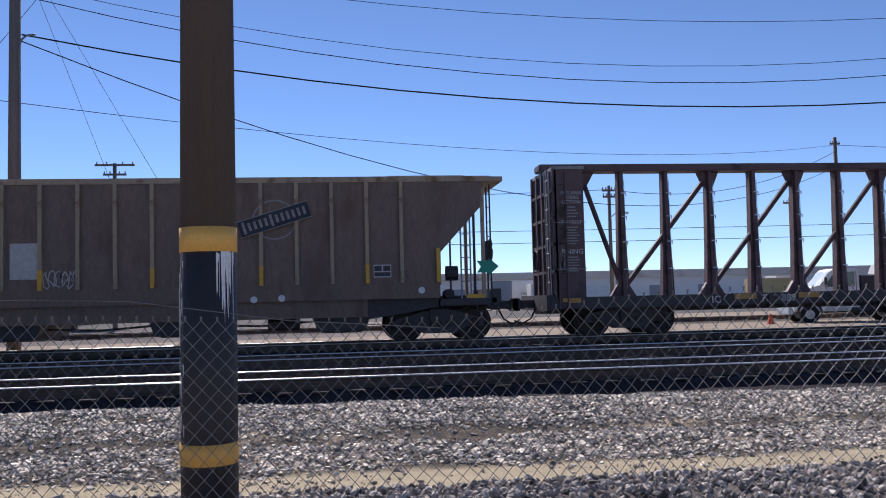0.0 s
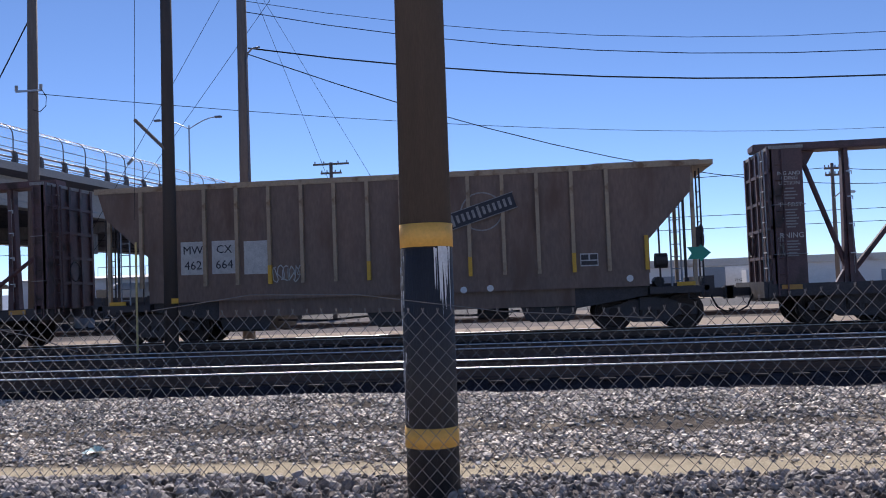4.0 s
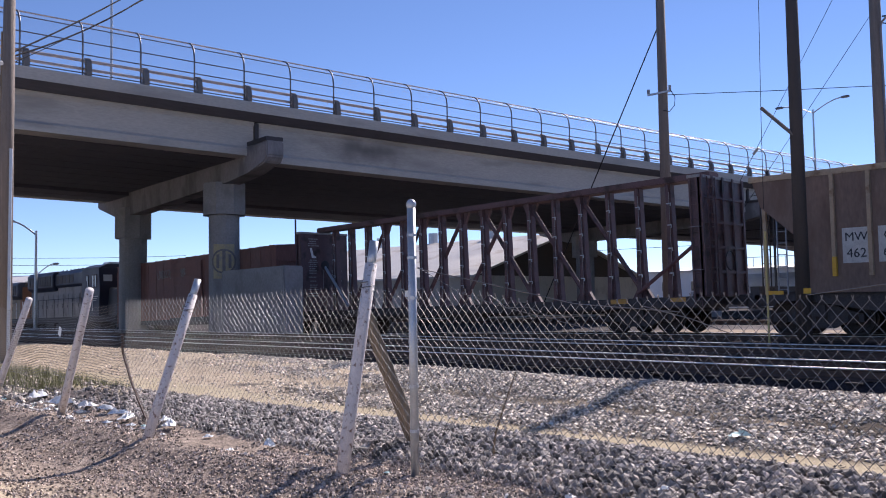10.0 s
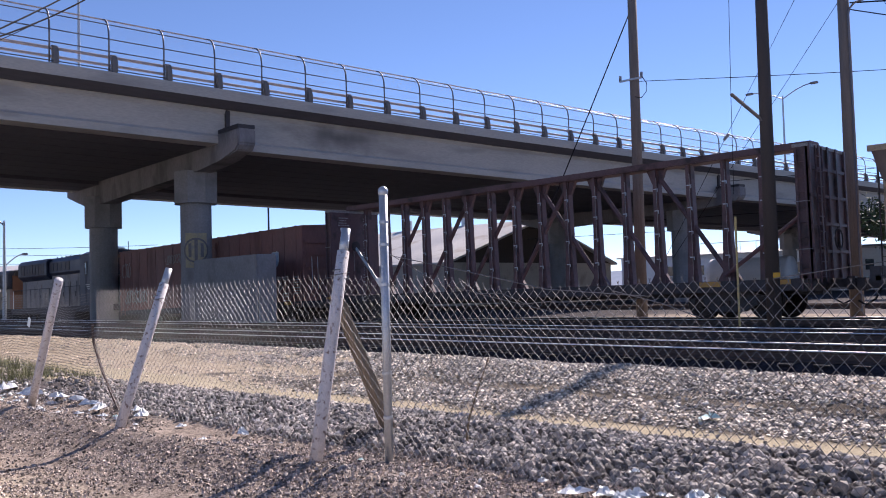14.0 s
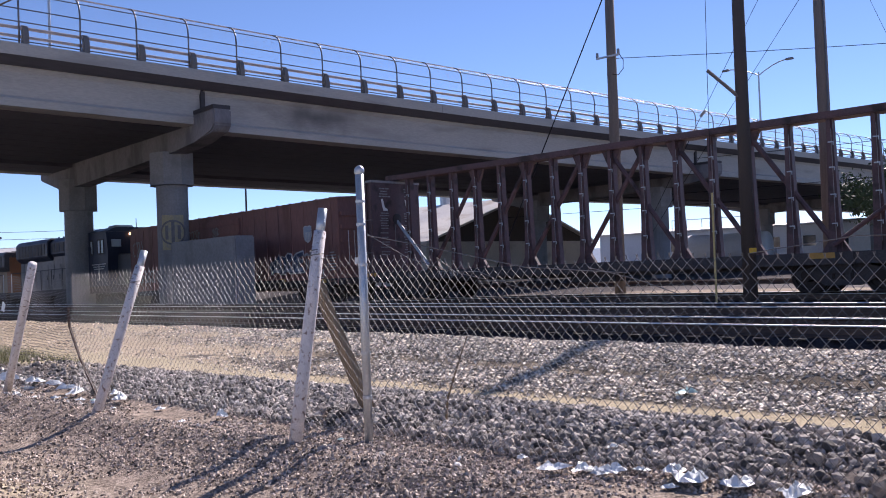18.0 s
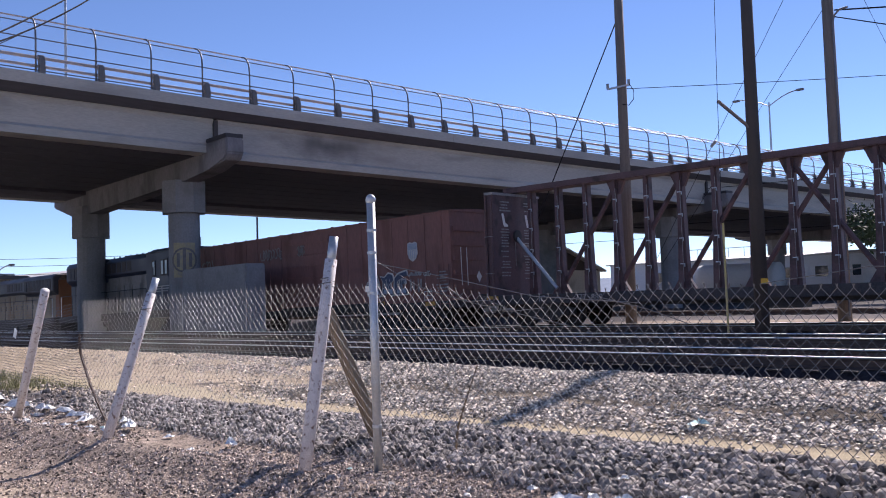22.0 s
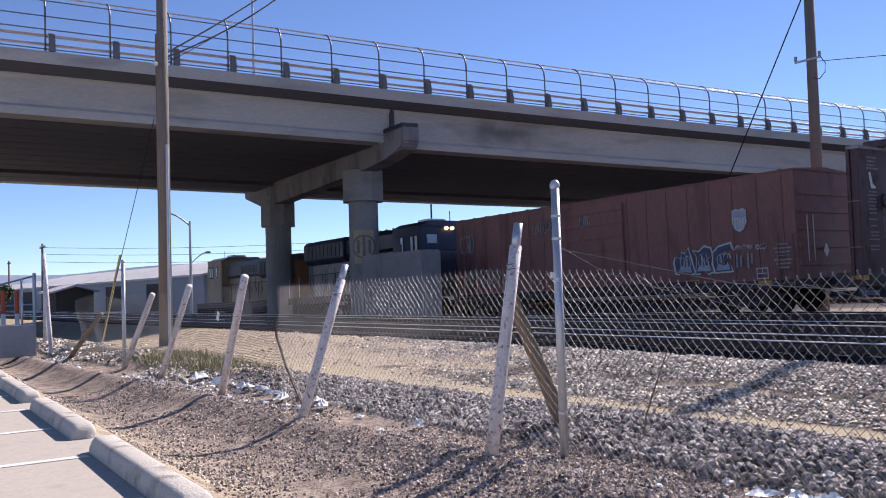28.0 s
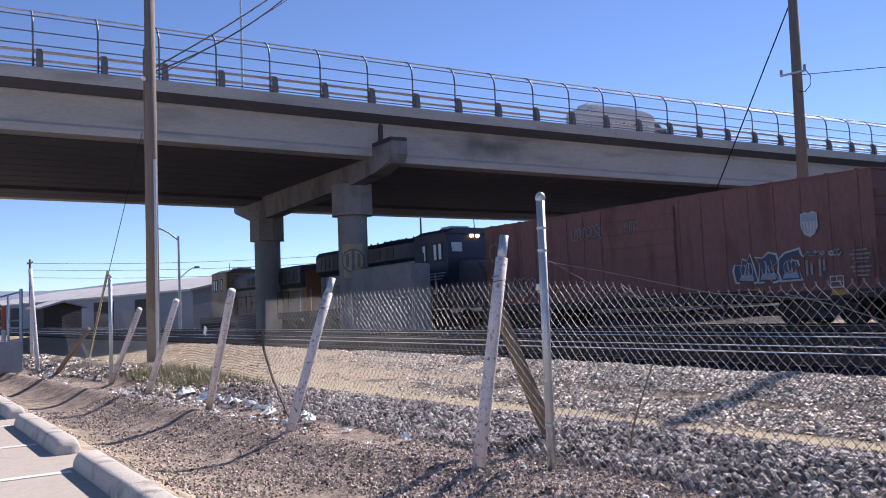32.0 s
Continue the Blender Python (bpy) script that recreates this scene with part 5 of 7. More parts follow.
def bent(y, columns, wall):
    top = bz(y) - 1.27
    cap = bmesh.new()
    prism(cap, [(1.05, top), (1.05, top - 0.62), (0.82, top - 0.88), (-0.6, top - 1.12), (-2.6, top - 1.28), (-WIDE + 5.4, top - 1.62), (-WIDE + 3.0, top - 1.62), (-WIDE - 0.3, top - 0.8), (-WIDE - 0.3, top)], "y", y - 0.45, y + 0.33)
    bmesh.ops.bevel(cap, geom=cap.edges[:], offset=0.06, segments=2, affect="EDGES")
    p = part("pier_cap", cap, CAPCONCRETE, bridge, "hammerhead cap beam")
    part("bearing_strip", boxes((-0.72, 1.0, y - 0.44, y + 0.31, top, top + 0.16)), BLACKSTEEL, p, "black bearing pad")
    part("joint_gap", boxes((-0.85, -0.7, y - 0.09, y + 0.09, top + 0.14, top + 1.0)), BLACKSTEEL, p, "dark joint between the girders")
    for x in columns:
        far = x < -8
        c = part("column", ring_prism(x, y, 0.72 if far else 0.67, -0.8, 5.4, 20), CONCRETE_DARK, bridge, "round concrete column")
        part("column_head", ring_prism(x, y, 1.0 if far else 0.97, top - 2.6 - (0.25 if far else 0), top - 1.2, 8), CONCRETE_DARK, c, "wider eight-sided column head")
    return p


bent(0.0, (-3.9, -15.5), True)
bent(36.0, (-3.9, -15.5), False)
bent(-36.2, (-3.9, -15.5), False)
bent(72.0, (-3.9, -15.5), False)
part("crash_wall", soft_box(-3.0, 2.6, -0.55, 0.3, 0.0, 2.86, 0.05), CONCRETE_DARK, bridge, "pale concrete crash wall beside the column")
# painted square and ring on the column
patch = bmesh.new()
for k in range(-5, 6):
    a0, a1 = -0.45 + (k - 0.5) * 0.13, -0.45 + (k + 0.5) * 0.13
    r = 0.677
    vs = [patch.verts.new((-3.9 + r * math.cos(a), r * math.sin(a), z)) for a, z in ((a0, 2.55), (a1, 2.55), (a1, 4.05), (a0, 4.05))]
    patch.faces.new(vs)
patch_me = mesh_of(patch, PATCHPAINT, "painted_square")
part("painted_square", patch_me, None, bridge, "faded yellow painted square on the column")
ring = bmesh.new()
for q in range(24):
    for rr in (0.0,):
        b0, b1 = q * math.tau / 24, (q + 1) * math.tau / 24
        vs = []
        for bb, R in ((b0, 0.46), (b1, 0.46), (b1, 0.54), (b0, 0.54)):
            a = -0.45 + math.cos(bb) * R / 0.64
            vs.append(ring.verts.new((-3.9 + 0.684 * math.cos(a), 0.684 * math.sin(a), 3.3 + math.sin(bb) * R)))
        ring.faces.new(vs)
part("painted_ring", ring, RINGPAINT, bridge, "dark painted ring on the column")
stem = bmesh.new()
for (u0, u1, z0, z1) in ((-0.07, 0.07, 2.8, 3.8), (-0.34, -0.2, 3.0, 3.6), (0.2, 0.34, 3.0, 3.6)):
    vs = [stem.verts.new((-3.9 + 0.683 * math.cos(-0.45 + u / 0.7), 0.683 * math.sin(-0.45 + u / 0.7), z)) for u, z in ((u0, z0), (u1, z0), (u1, z1), (u0, z1))]
    stem.faces.new(vs)
part("painted_bar", stem, RINGPAINT, bridge, "dark painted bars inside the ring")

# railing: stub posts, two tubes, curved-top fence posts and wires
railing = thing("bridge_railing", BR, "tan tube railing with curved grey safety fence on the overpass", "railing")
stub = bmesh.new()
prism(stub, [(-0.42, 0.44), (-0.04, 0.44), (-0.03, 0.62), (-0.06, 0.84), (-0.12, 1.02), (-0.21, 1.13), (-0.32, 1.16), (-0.4, 1.12), (-0.41, 1.04), (-0.33, 0.98), (-0.27, 0.86), (-0.27, 0.7), (-0.33, 0.56)], "y", -0.1, 0.1)
bmesh.ops.bevel(stub, geom=stub.edges[:], offset=0.015, segments=1, affect="EDGES")
stub_me = mesh_of(stub, STUBGREY, "stub_post")
curve_pts = [(-0.12, 0, 0.34), (-0.12, 0, 1.75), (-0.16, 0, 2.08), (-0.29, 0, 2.33), (-0.5, 0, 2.5), (-0.75, 0, 2.58)]
post_me = mesh_of(tube(bmesh.new(), curve_pts, 0.035, 8), RAILGREY, "fence_post", True)
PITCH = 2.12
for k in range(-28, 58):
    y = k * PITCH + 1.28
    if y > Y1 - 3:
        break
    part("stub_post", stub_me, None, railing, m=pose(0, y + 0.22, bz(y)))
    part("fence_post", post_me, None, railing, m=pose(0, y, bz(y)))


def along_tube(x, dz, r, material, name):
    bm = bmesh.new()
    tube(bm, [(x, y, bz(y) + dz) for y in range(-66, 119, 4)], r, 8)
    return part(name, bm, material, railing)


along_tube(-0.24, 1.03, 0.06, RAILTAN, "railing_tube")
along_tube(-0.24, 0.72, 0.055, RAILTAN, "railing_tube")
along_tube(-0.12, 0.54, 0.02, RAILGREY, "fence_wire_rail")
along_tube(-0.12, 1.22, 0.022, RAILGREY, "fence_wire_rail")
along_tube(-0.12, 1.68, 0.022, RAILGREY, "fence_wire_rail")
along_tube(-0.24, 2.26, 0.02, RAILGREY, "fence_wire_rail")
along_tube(-0.75, 2.58, 0.03, RAILTAN, "fence_top_rail")
# fine wire mesh between the curved posts
mv, mf = [], []
span = [(-0.12, 0.4), (-0.12, 0.85), (-0.12, 1.3), (-0.12, 1.75), (-0.16, 2.08), (-0.29, 2.33), (-0.5, 2.5), (-0.75, 2.58)]
for i in range(1240):
    y = -32 + i * 0.07
    for d in (-1, 1):
        b0 = len(mv)
        for j, (u, v) in enumerate(span):
            yy = y + d * j * 0.3
            mv += [(u, yy - 0.0012, bz(yy) + v), (u, yy + 0.0012, bz(yy) + v), (u - 0.003, yy, bz(yy) + v)]
        for j in range(len(span) - 1):
            q = b0 + 3 * j
            mf += [(q, q + 1, q + 4, q + 3), (q + 1, q + 2, q + 5, q + 4), (q + 2, q, q + 3, q + 5)]
tagged(part("wire_mesh", raw("wire_mesh", mv, mf, RAILTAN), None, railing, "fine wire mesh"), kind="stuff")
far_rail = thing("bridge_railing", BR @ pose(-WIDE, 0, 0), "tan tube railing on the far bridge edge", "railing")
for k in range(-20, 50):
    y = k * PITCH + 0.6
    part("stub_post", stub_me, None, far_rail, m=pose(0.0, y, bz(y), 0, 0, 180))
for dz in (1.03, 0.72):
    part("railing_tube", tube(bmesh.new(), [(0.24, y, bz(y) + dz) for y in range(-66, 119, 4)], 0.06, 8), RAILTAN, far_rail)


def street_lamp(m, h, arms, label, scale=1.0):
    t = thing("street_lamp", m, label, "street lamp", "street lamps")
    part("pole", bar((0, 0, 0), (0, 0, h), 0.1 * scale, 10, 0.06 * scale), GALV, t)
    for dx, dy, reach in arms:
        pts = [(dx * reach * u, dy * reach * u, h - 0.3 + 0.9 * math.sin(u * 1.5)) for u in (0, 0.25, 0.5, 0.75, 1.0)]
        a = part("arm", tube(bmesh.new(), pts, 0.045 * scale, 8), GALV, t)
        ex, ey, ez = pts[-1]
        part("lamp_head", soft_box(ex - 0.3 * scale + dx * 0.25, ex + 0.3 * scale + dx * 0.25, ey - 0.16, ey + 0.16, ez - 0.1, ez + 0.06, 0.04), RAILGREY, a)
    return t


BQ = lambda x, y, dz=0.3: BR @ pose(x, y, bz(y) + dz)
street_lamp(BQ(-WIDE + 0.6, 0.0), 12.5, [(1, 0, 2.4)], "tall slim grey lamp post on the far bridge edge")
street_lamp(BQ(-3.6, 50.1), 7.1, [(1, 0.1, 2.3), (-1, -0.1, 2.5)], "grey two-armed street lamp on the bridge")

# vehicle on the bridge
VAN_WHEELS = []


def bridge_truck():
    t = thing("camper_van", BQ(-5.3, -45, 0.12), "white camper van driving over the bridge", "camper van")
    part("chassis", boxes((-0.9, 0.9, -2.65, 2.7, 0.36, 0.6)), BLACKSTEEL, t)
    body = bmesh.new()
    prism(body, [(-2.72, 0.5), (-2.75, 2.6), (-2.6, 2.86), (-0.5, 2.86), (1.0, 2.74), (1.5, 2.5), (1.5, 0.5)], "x", -1.08, 1.08)
    bmesh.ops.bevel(body, geom=body.edges[:], offset=0.12, segments=3, affect="EDGES")
    part("body", body, WHITEPAINT, t, "white high rear body", smooth=False)
    cab = bmesh.new()
    prism(cab, [(1.3, 0.5), (2.88, 0.5), (2.95, 0.95), (2.85, 1.2), (2.3, 1.42), (1.72, 2.2), (1.3, 2.5)], "x", -1.0, 1.0)
    bmesh.ops.bevel(cab, geom=cab.edges[:], offset=0.08, segments=2, affect="EDGES")
    part("cab", cab, WHITEPAINT, t, "white sloping cab")
    ws = bmesh.new()
    ws.faces.new([ws.verts.new(p) for p in ((-0.86, 2.29, 1.48), (0.86, 2.29, 1.48), (0.8, 1.8, 2.14), (-0.8, 1.8, 2.14))])
    part("windshield", ws, GLASS, t)
    for x in (-1.01, 1.01):
        w = bmesh.new()
        prism(w, [(1.42, 1.45), (2.12, 1.45), (1.75, 2.0), (1.42, 2.08)], "x", x - 0.012, x + 0.012)
        part("cab_window", w, GLASS, t, "dark side window")
        part("mirror", soft_box(x * 1.08 - 0.08, x * 1.08 + 0.08, 2.0, 2.12, 1.4, 1.75, 0.02), BLACKSTEEL, t)
        for k in range(9):
            h = (0.12, 0.09, 0.16, 0.09, 0.1, 0.14, 0.09, 0.11, 0.09)[k]
            part("letter_bar", boxes((x * 1.075 - 0.006, x * 1.075 + 0.006, -1.2 + 0.25 * k, -1.05 + 0.25 * k, 1.75, 1.75 + h)), BLACKSTEEL, t)
        part("side_skirt", boxes((x * 1.07 - 0.02, x * 1.07 + 0.02, -1.3, 1.5, 0.42, 0.62)), SHEDGREY, t, "grey lower skirt")
        part("headlight", soft_box(x * 0.8 - 0.15, x * 0.8 + 0.15, 2.84, 2.95, 0.9, 1.1, 0.03), GALV, t)
    part("air_conditioner", soft_box(-0.5, 0.5, -2.4, -1.5, 2.86, 3.08, 0.06), WHITEPAINT, t, "white roof air conditioner")
    part("roof_vent", soft_box(-0.35, 0.35, 0.1, 0.6, 2.8, 2.94, 0.03), GALV, t)
    part("roof_rack", tube(bmesh.new(), [(-0.9, -1.3, 2.95), (-0.9, 0.0, 2.95)], 0.025, 6), GALV, t)
    part("bumper", soft_box(-1.0, 1.0, 2.86, 3.02, 0.42, 0.66, 0.04), SHEDGREY, t)
    for p in t.children:
        for v in p.data.vertices:
            v.co.y *= 1.15
            v.co.z = 0.5 + (v.co.z - 0.5) * 0.93
    tyre = mesh_of(tube(bmesh.new(), [(-0.13, 0, 0), (0.13, 0, 0)], 0.42, 18), RUBBER, "wheel")
    disc = mesh_of(tube(bmesh.new(), [(-0.14, 0, 0), (0.14, 0, 0)], 0.22, 8), GALV, "rim")
    for y in (-2.3, 2.75):
        for x in (-0.87, 0.87):
            w = part("wheel", tyre, None, t, m=pose(x, y * 0.8, 0.42))
            part("rim", disc, None, w)
            VAN_WHEELS.append(w)
    return t


bridge_vehicle = bridge_truck()


# ---- chain-link fence ----
FENCE_Y = 4.98


def fabric_top(x):
    return 1.38 + 0.1 * near(x, [(-30, -0.3), (-16, 0.0), (-11, 0.3), (-6.5, 0.9), (-5.0, 0.4), (-4.3, -0.7), (-3.6, -0.55), (-3.0, -0.3), (-1.0, -0.85), (0.4, -1.25), (1.6, -0.15), (3, 0.1), (12, 0.2)]) + 0.02 * noise.noise((x * 0.8, 1, 1))


def fabric(x0, x1, name, w=0.0745, slope=0.52, r=0.0016, bulge=0.05, bottom=0.02):
    """Zigzag wires hooked into each other: one mesh of diamonds; where the fence sags they are drawn out flat."""
    V, F = [], []
    n = int((x1 - x0) / (w / 2))
    rows = round((fabric_top((x0 + x1) / 2) - bottom) / (w * slope))
    for i in range(n):
        xa = x0 + i * w / 2
        pts = []
        for j in range(rows + 1):
            x = xa + (w / 2 if (j + i) % 2 else 0.0)
            z = bottom + j * (fabric_top(x) - bottom) / rows
            lean = bulge * math.sin(x * 1.3 + 0.7) * math.sin(math.pi * min(1, z / 1.4))
            y = FENCE_Y + lean + 0.06 * max(0, min(8, -8 - x)) / 10 * math.sin(z * 9 + x * 0.7) + (0.004 if j % 2 else -0.004)
            sag = 0.05 * math.sin(x * 2.1) * max(0, min(1, (-10 - x) / 3)) * math.sin(math.pi * min(1, z / 1.5))
            pts.append((x + 0.012 * noise.noise((x * 2, z * 3, 7)), y, z + sag + 0.012 * noise.noise((x * 1.7, z * 2, 2))))
        # barb at the top
        x, y, z = pts[-1]
        pts.append((x + (0.005 if i % 2 else -0.005), y - 0.004, z + 0.022))
        base = len(V)
        for (x, y, z) in pts:
            V += [(x - r, y - r, z), (x + r, y - r, z), (x, y + r * 1.4, z)]
        for j in range(len(pts) - 1):
            a = base + 3 * j
            F += [(a, a + 1, a + 4, a + 3), (a + 1, a + 2, a + 5, a + 4), (a + 2, a, a + 3, a + 5)]
    return raw(name, V, F, WIRE)


def slack_fabric(x0, x1, name):
    """Where the posts lean the mesh is pulled out flat: wavy wires lying almost level."""
    V, F = [], []
    z = 0.42
    row = 0
    while z < 1.4:
        pts = []
        for i in range(int((x1 - x0) / 0.06) + 1):
            x = x0 + i * 0.06
            top = fabric_top(x) / 1.38
            wave = 0.035 * math.sin(x * 1.9 + 0.6) + 0.02 * math.sin(x * 4.3 + z * 3) + 0.008 * (1 if (i + row) % 2 else -1)
            pts.append((x, FENCE_Y + 0.06 * math.sin(x * 1.3 + z * 5), z * top + wave))
        r, base = 0.0023, len(V)
        for (x, y, h) in pts:
            V += [(x, y - r, h - r), (x, y - r, h + r), (x, y + r * 1.4, h)]
        for j in range(len(pts) - 1):
            a = base + 3 * j
            F += [(a, a + 1, a + 4, a + 3), (a + 1, a + 2, a + 5, a + 4), (a + 2, a, a + 3, a + 5)]
        z += 0.034
        row += 1
    return raw(name, V, F, WIRE)


fence = thing("chain_link_fence", pose(0, 0, 0), "sagging chain-link fence of grey wire along the rail yard", "fence")
for xa, xb, w, slope, r in ((-10.7, -5.6, 0.078, 0.5, 0.0011), (-5.6, -2.4, 0.076, 0.52, 0.0022), (-2.4, 2.0, 0.082, 0.545, 0.0024), (2.0, 11.0, 0.082, 0.545, 0.0024)):
    tagged(part("wire_fabric", fabric(xa, xb, "wire_fabric", w, slope, r), None, fence, "diamond wire mesh"), kind="stuff")
tagged(part("wire_fabric", slack_fabric(-20.5, -10.7, "wire_fabric"), None, fence, "slack wire mesh pulled out flat"), kind="stuff")
# sagging top and bottom wires
for pts, r in (([(-5.53, 4.96, 1.62), (-4.9, 4.98, 1.5), (-4.0, 4.98, 1.32), (-3.2, 4.98, 1.26)], 0.0035),
               ([(-5.5, 4.93, 1.63), (-5.02, 4.9, 1.42), (-4.59, 4.94, 1.3), (-4.2, 4.95, 1.22), (-3.9, 4.95, 1.24)], 0.003),
               ([(-4.75, 4.94, 1.4), (-4.55, 4.9, 1.3), (-4.35, 4.92, 1.3), (-4.1, 4.95, 1.2), (-3.7, 4.95, 1.12)], 0.003), ([(-3.45, 4.95, 1.3), (-3.1, 4.93, 1.22), (-2.85, 4.95, 1.13)], 0.003),
               ([(-2.4, 4.95, 1.35), (-1.8, 4.9, 1.42), (-1.2, 4.92, 1.4), (-0.4, 4.95, 1.28), (0.4, 4.96, 1.22)], 0.0026), ([(-20, 4.95, 0.28), (-13, 4.95, 0.2), (-11, 4.95, 0.16)], 0.004),
               ([(0.5, 4.95, 0.16), (1.6, 4.93, 0.13), (2.6, 4.94, 0.15), (4.0, 4.95, 0.24)], 0.004)):
    part("tension_wire", tube(bmesh.new(), pts, r, 5), WIRE, fence, "loose bent wire")


def steel_post(x, y, h, lean=(0, 0)):
    g = ground_z(x, y)
    p = part("steel_post", bar((x, y, g - 0.1), (x + lean[0], y + lean[1], g + h), 0.034, 14), GALV, fence, "round galvanised post", smooth=True)
    cap = bmesh.new()
    bmesh.ops.create_uvsphere(cap, u_segments=14, v_segments=8, radius=0.042)
    bmesh.ops.scale(cap, vec=(1, 1, 1.1), verts=cap.verts)
    part("post_cap", cap, GALV, p, "domed cap", smooth=True, m=pose(x + lean[0], y + lean[1], g + h))
    for z in (0.35, 0.7, 1.05, 1.4, 1.72, 1.9):
        if z < h:
            part("tie_band", tube(bmesh.new(), [(x + lean[0] * z / h, y + lean[1] * z / h, g + z), (x + lean[0] * z / h, y + lean[1] * z / h, g + z + 0.022)], 0.039, 14), GALV, p)
    part("band_bolt", boxes((x - 0.075, x - 0.03, y - 0.015, y + 0.015, g + 1.42, g + 1.47)), GALV, p)
    return p


steel_post(-5.53, 4.9, 2.155)
steel_post(-17.3, 5.0, 1.98)
steel_post(-29.5, 5.6, 1.75)


def leaning_post(x, y, top, h_sleeve=True, r=0.051, label="old round post with flaking white paint, leaning over", paint=None):
    g = ground_z(x, y)
    d = Vector(top) - Vector((x, y, g))
    t = thing("leaning_post", pose(x, y, g), label, "post", "old leaning fence posts")
    b = d * (0.9 if h_sleeve else 1.0)
    part("shaft", tube(bmesh.new(), [tuple(-d * 0.05), tuple(b * 0.33), tuple(b * 0.66), tuple(b)], r, 14, r * 0.95), paint or OLDPAINT, t, smooth=True)
    if h_sleeve:
        part("bare_top", tube(bmesh.new(), [tuple(b * 0.96), tuple(d)], r * 0.72, 12), GALV, t, "bare steel top", smooth=True)
        part("wire_wrap", tube(bmesh.new(), [tuple(d * 0.78 + Vector((math.cos(k) * r * 1.12, math.sin(k) * r * 1.12, k * 0.006))) for k in range(0, 13)], 0.004, 5), WIRE, t, "twisted tie wire")
    return t


leaning_post(-5.76, 4.35, (-5.72, 4.67, 1.84))
leaning_post(-8.8, 4.3, (-8.8, 4.86, 1.63))
leaning_post(-12.0, 4.72, (-10.55, 4.46, 1.56), False)
leaning_post(-15.27, 5.0, (-13.89, 5.0, 1.5), False)
leaning_post(-17.31, 5.0, (-15.64, 5.0, 1.39), False)
leaning_post(-21.29, 5.0, (-18.79, 5.0, 1.04), False, 0.05, "dark weathered post leaning far over", OLDWOOD)

# split brace, twig and cable by the posts
brace = bmesh.new()
rings = []
for k, (w, h) in enumerate(((0.058, 0.036), (0.056, 0.036), (0.052, 0.034), (0.05, 0.033))):
    z = 1.18 * k / 3
    rings.append([brace.verts.new((u * w + 0.003 * math.sin(2.3 * k), v * h, z + (0.05 * (u + 1) if k == 3 else 0))) for u, v in ((-1, -1), (-0.06, -0.97), (0.0, -0.8), (0.07, -0.97), (1, -1), (1, 1), (-1, 1))])
for p, q in zip(rings, rings[1:]):
    for j in range(7):
        brace.faces.new((p[j], p[(j + 1) % 7], q[(j + 1) % 7], q[j]))
brace.faces.new(rings[0][::-1])
brace.faces.new(rings[-1])
lean_to = (Vector((-6.31, 5.13, 1.13)) - Vector((-6.17, 5.52, 0.06))).to_track_quat("Z", "Y").to_matrix().to_4x4()
solo("broken_timber", brace, OLDWOOD, "weathered split timber leaning against the fence post", "timber", m=Matrix.Translation((-6.17, 5.52, 0.06)) @ lean_to @ pose(0, 0, 0, 0, 0, 20))
solo("bent_rod", tube(bmesh.new(), [(-10.14, 5.0, -0.03), (-10.36, 5.0, 0.18), (-10.62, 5.0, 0.47), (-10.84, 5.0, 0.81), (-10.87, 5.0, 1.03)], 0.018, 6), RUSTRAIL, "rusty bent rod stuck in the fence", "rod")
solo("dry_twig", tube(bmesh.new(), [(-5.2, 5.45, 0.1), (-5.12, 5.4, 0.3), (-4.98, 5.38, 0.58), (-4.86, 5.36, 0.8)], 0.011, 5, 0.005), OLDWOOD, "thin dry stick standing behind the fence", "stick")

# ---- banded pole by the fence ----
def banded_pole(x, y):
    t = thing("banded_pole", pose(x, y, 0.005), "black and brown tarred utility pole with two yellow bands", "utility pole", "utility poles")
    part("lower_shaft", bar((0, 0, -0.1), (0.004, 0, 1.83), 0.17, 28, 0.168), TARPOLE, t, "black tarred lower part", smooth=True)
    part("upper_shaft", bar((0.004, 0, 1.83), (0.03, 0, 10.5), 0.167, 28, 0.125), BROWNPOLE, t, "brown upper part", smooth=True)
    part("yellow_band", bar((0, 0, 0.42), (0.0, 0, 0.545), 0.174, 28), YELLOWBAND, t, "yellow painted band", smooth=True)
    part("yellow_band", bar((0.004, 0, 1.685), (0.004, 0, 1.835), 0.173, 28), YELLOWBAND, t, "yellow painted band", smooth=True)
    g = random.Random(4)
    for k in range(130):
        right = k < 85
        a = g.gauss(-0.78, 0.17) if right else g.gauss(-2.72, 0.13)
        w = g.uniform(0.0015, 0.006)
        if right:
            top = 1.688 - abs(g.gauss(0, 0.02))
            ln = min(0.5, g.expovariate(9) + 0.04)
        else:
            top, ln = g.choice((1.5, 1.35, 1.0, 0.75)) + g.gauss(0, 0.07), g.uniform(0.03, 0.16)
        r = 0.1725
        bm = bmesh.new()
        vs = [bm.verts.new((r * math.cos(q), r * math.sin(q), z)) for q, z in ((a - w / r, top), (a + w / r, top), (a + w / r * 0.6, top - ln), (a - w / r * 0.4, top - ln * 0.9))]
        bm.faces.new(vs)
        part("paint_drip", bm, WHITEDRIP, t)
    return t


banded_pole(-0.92, 5.78)

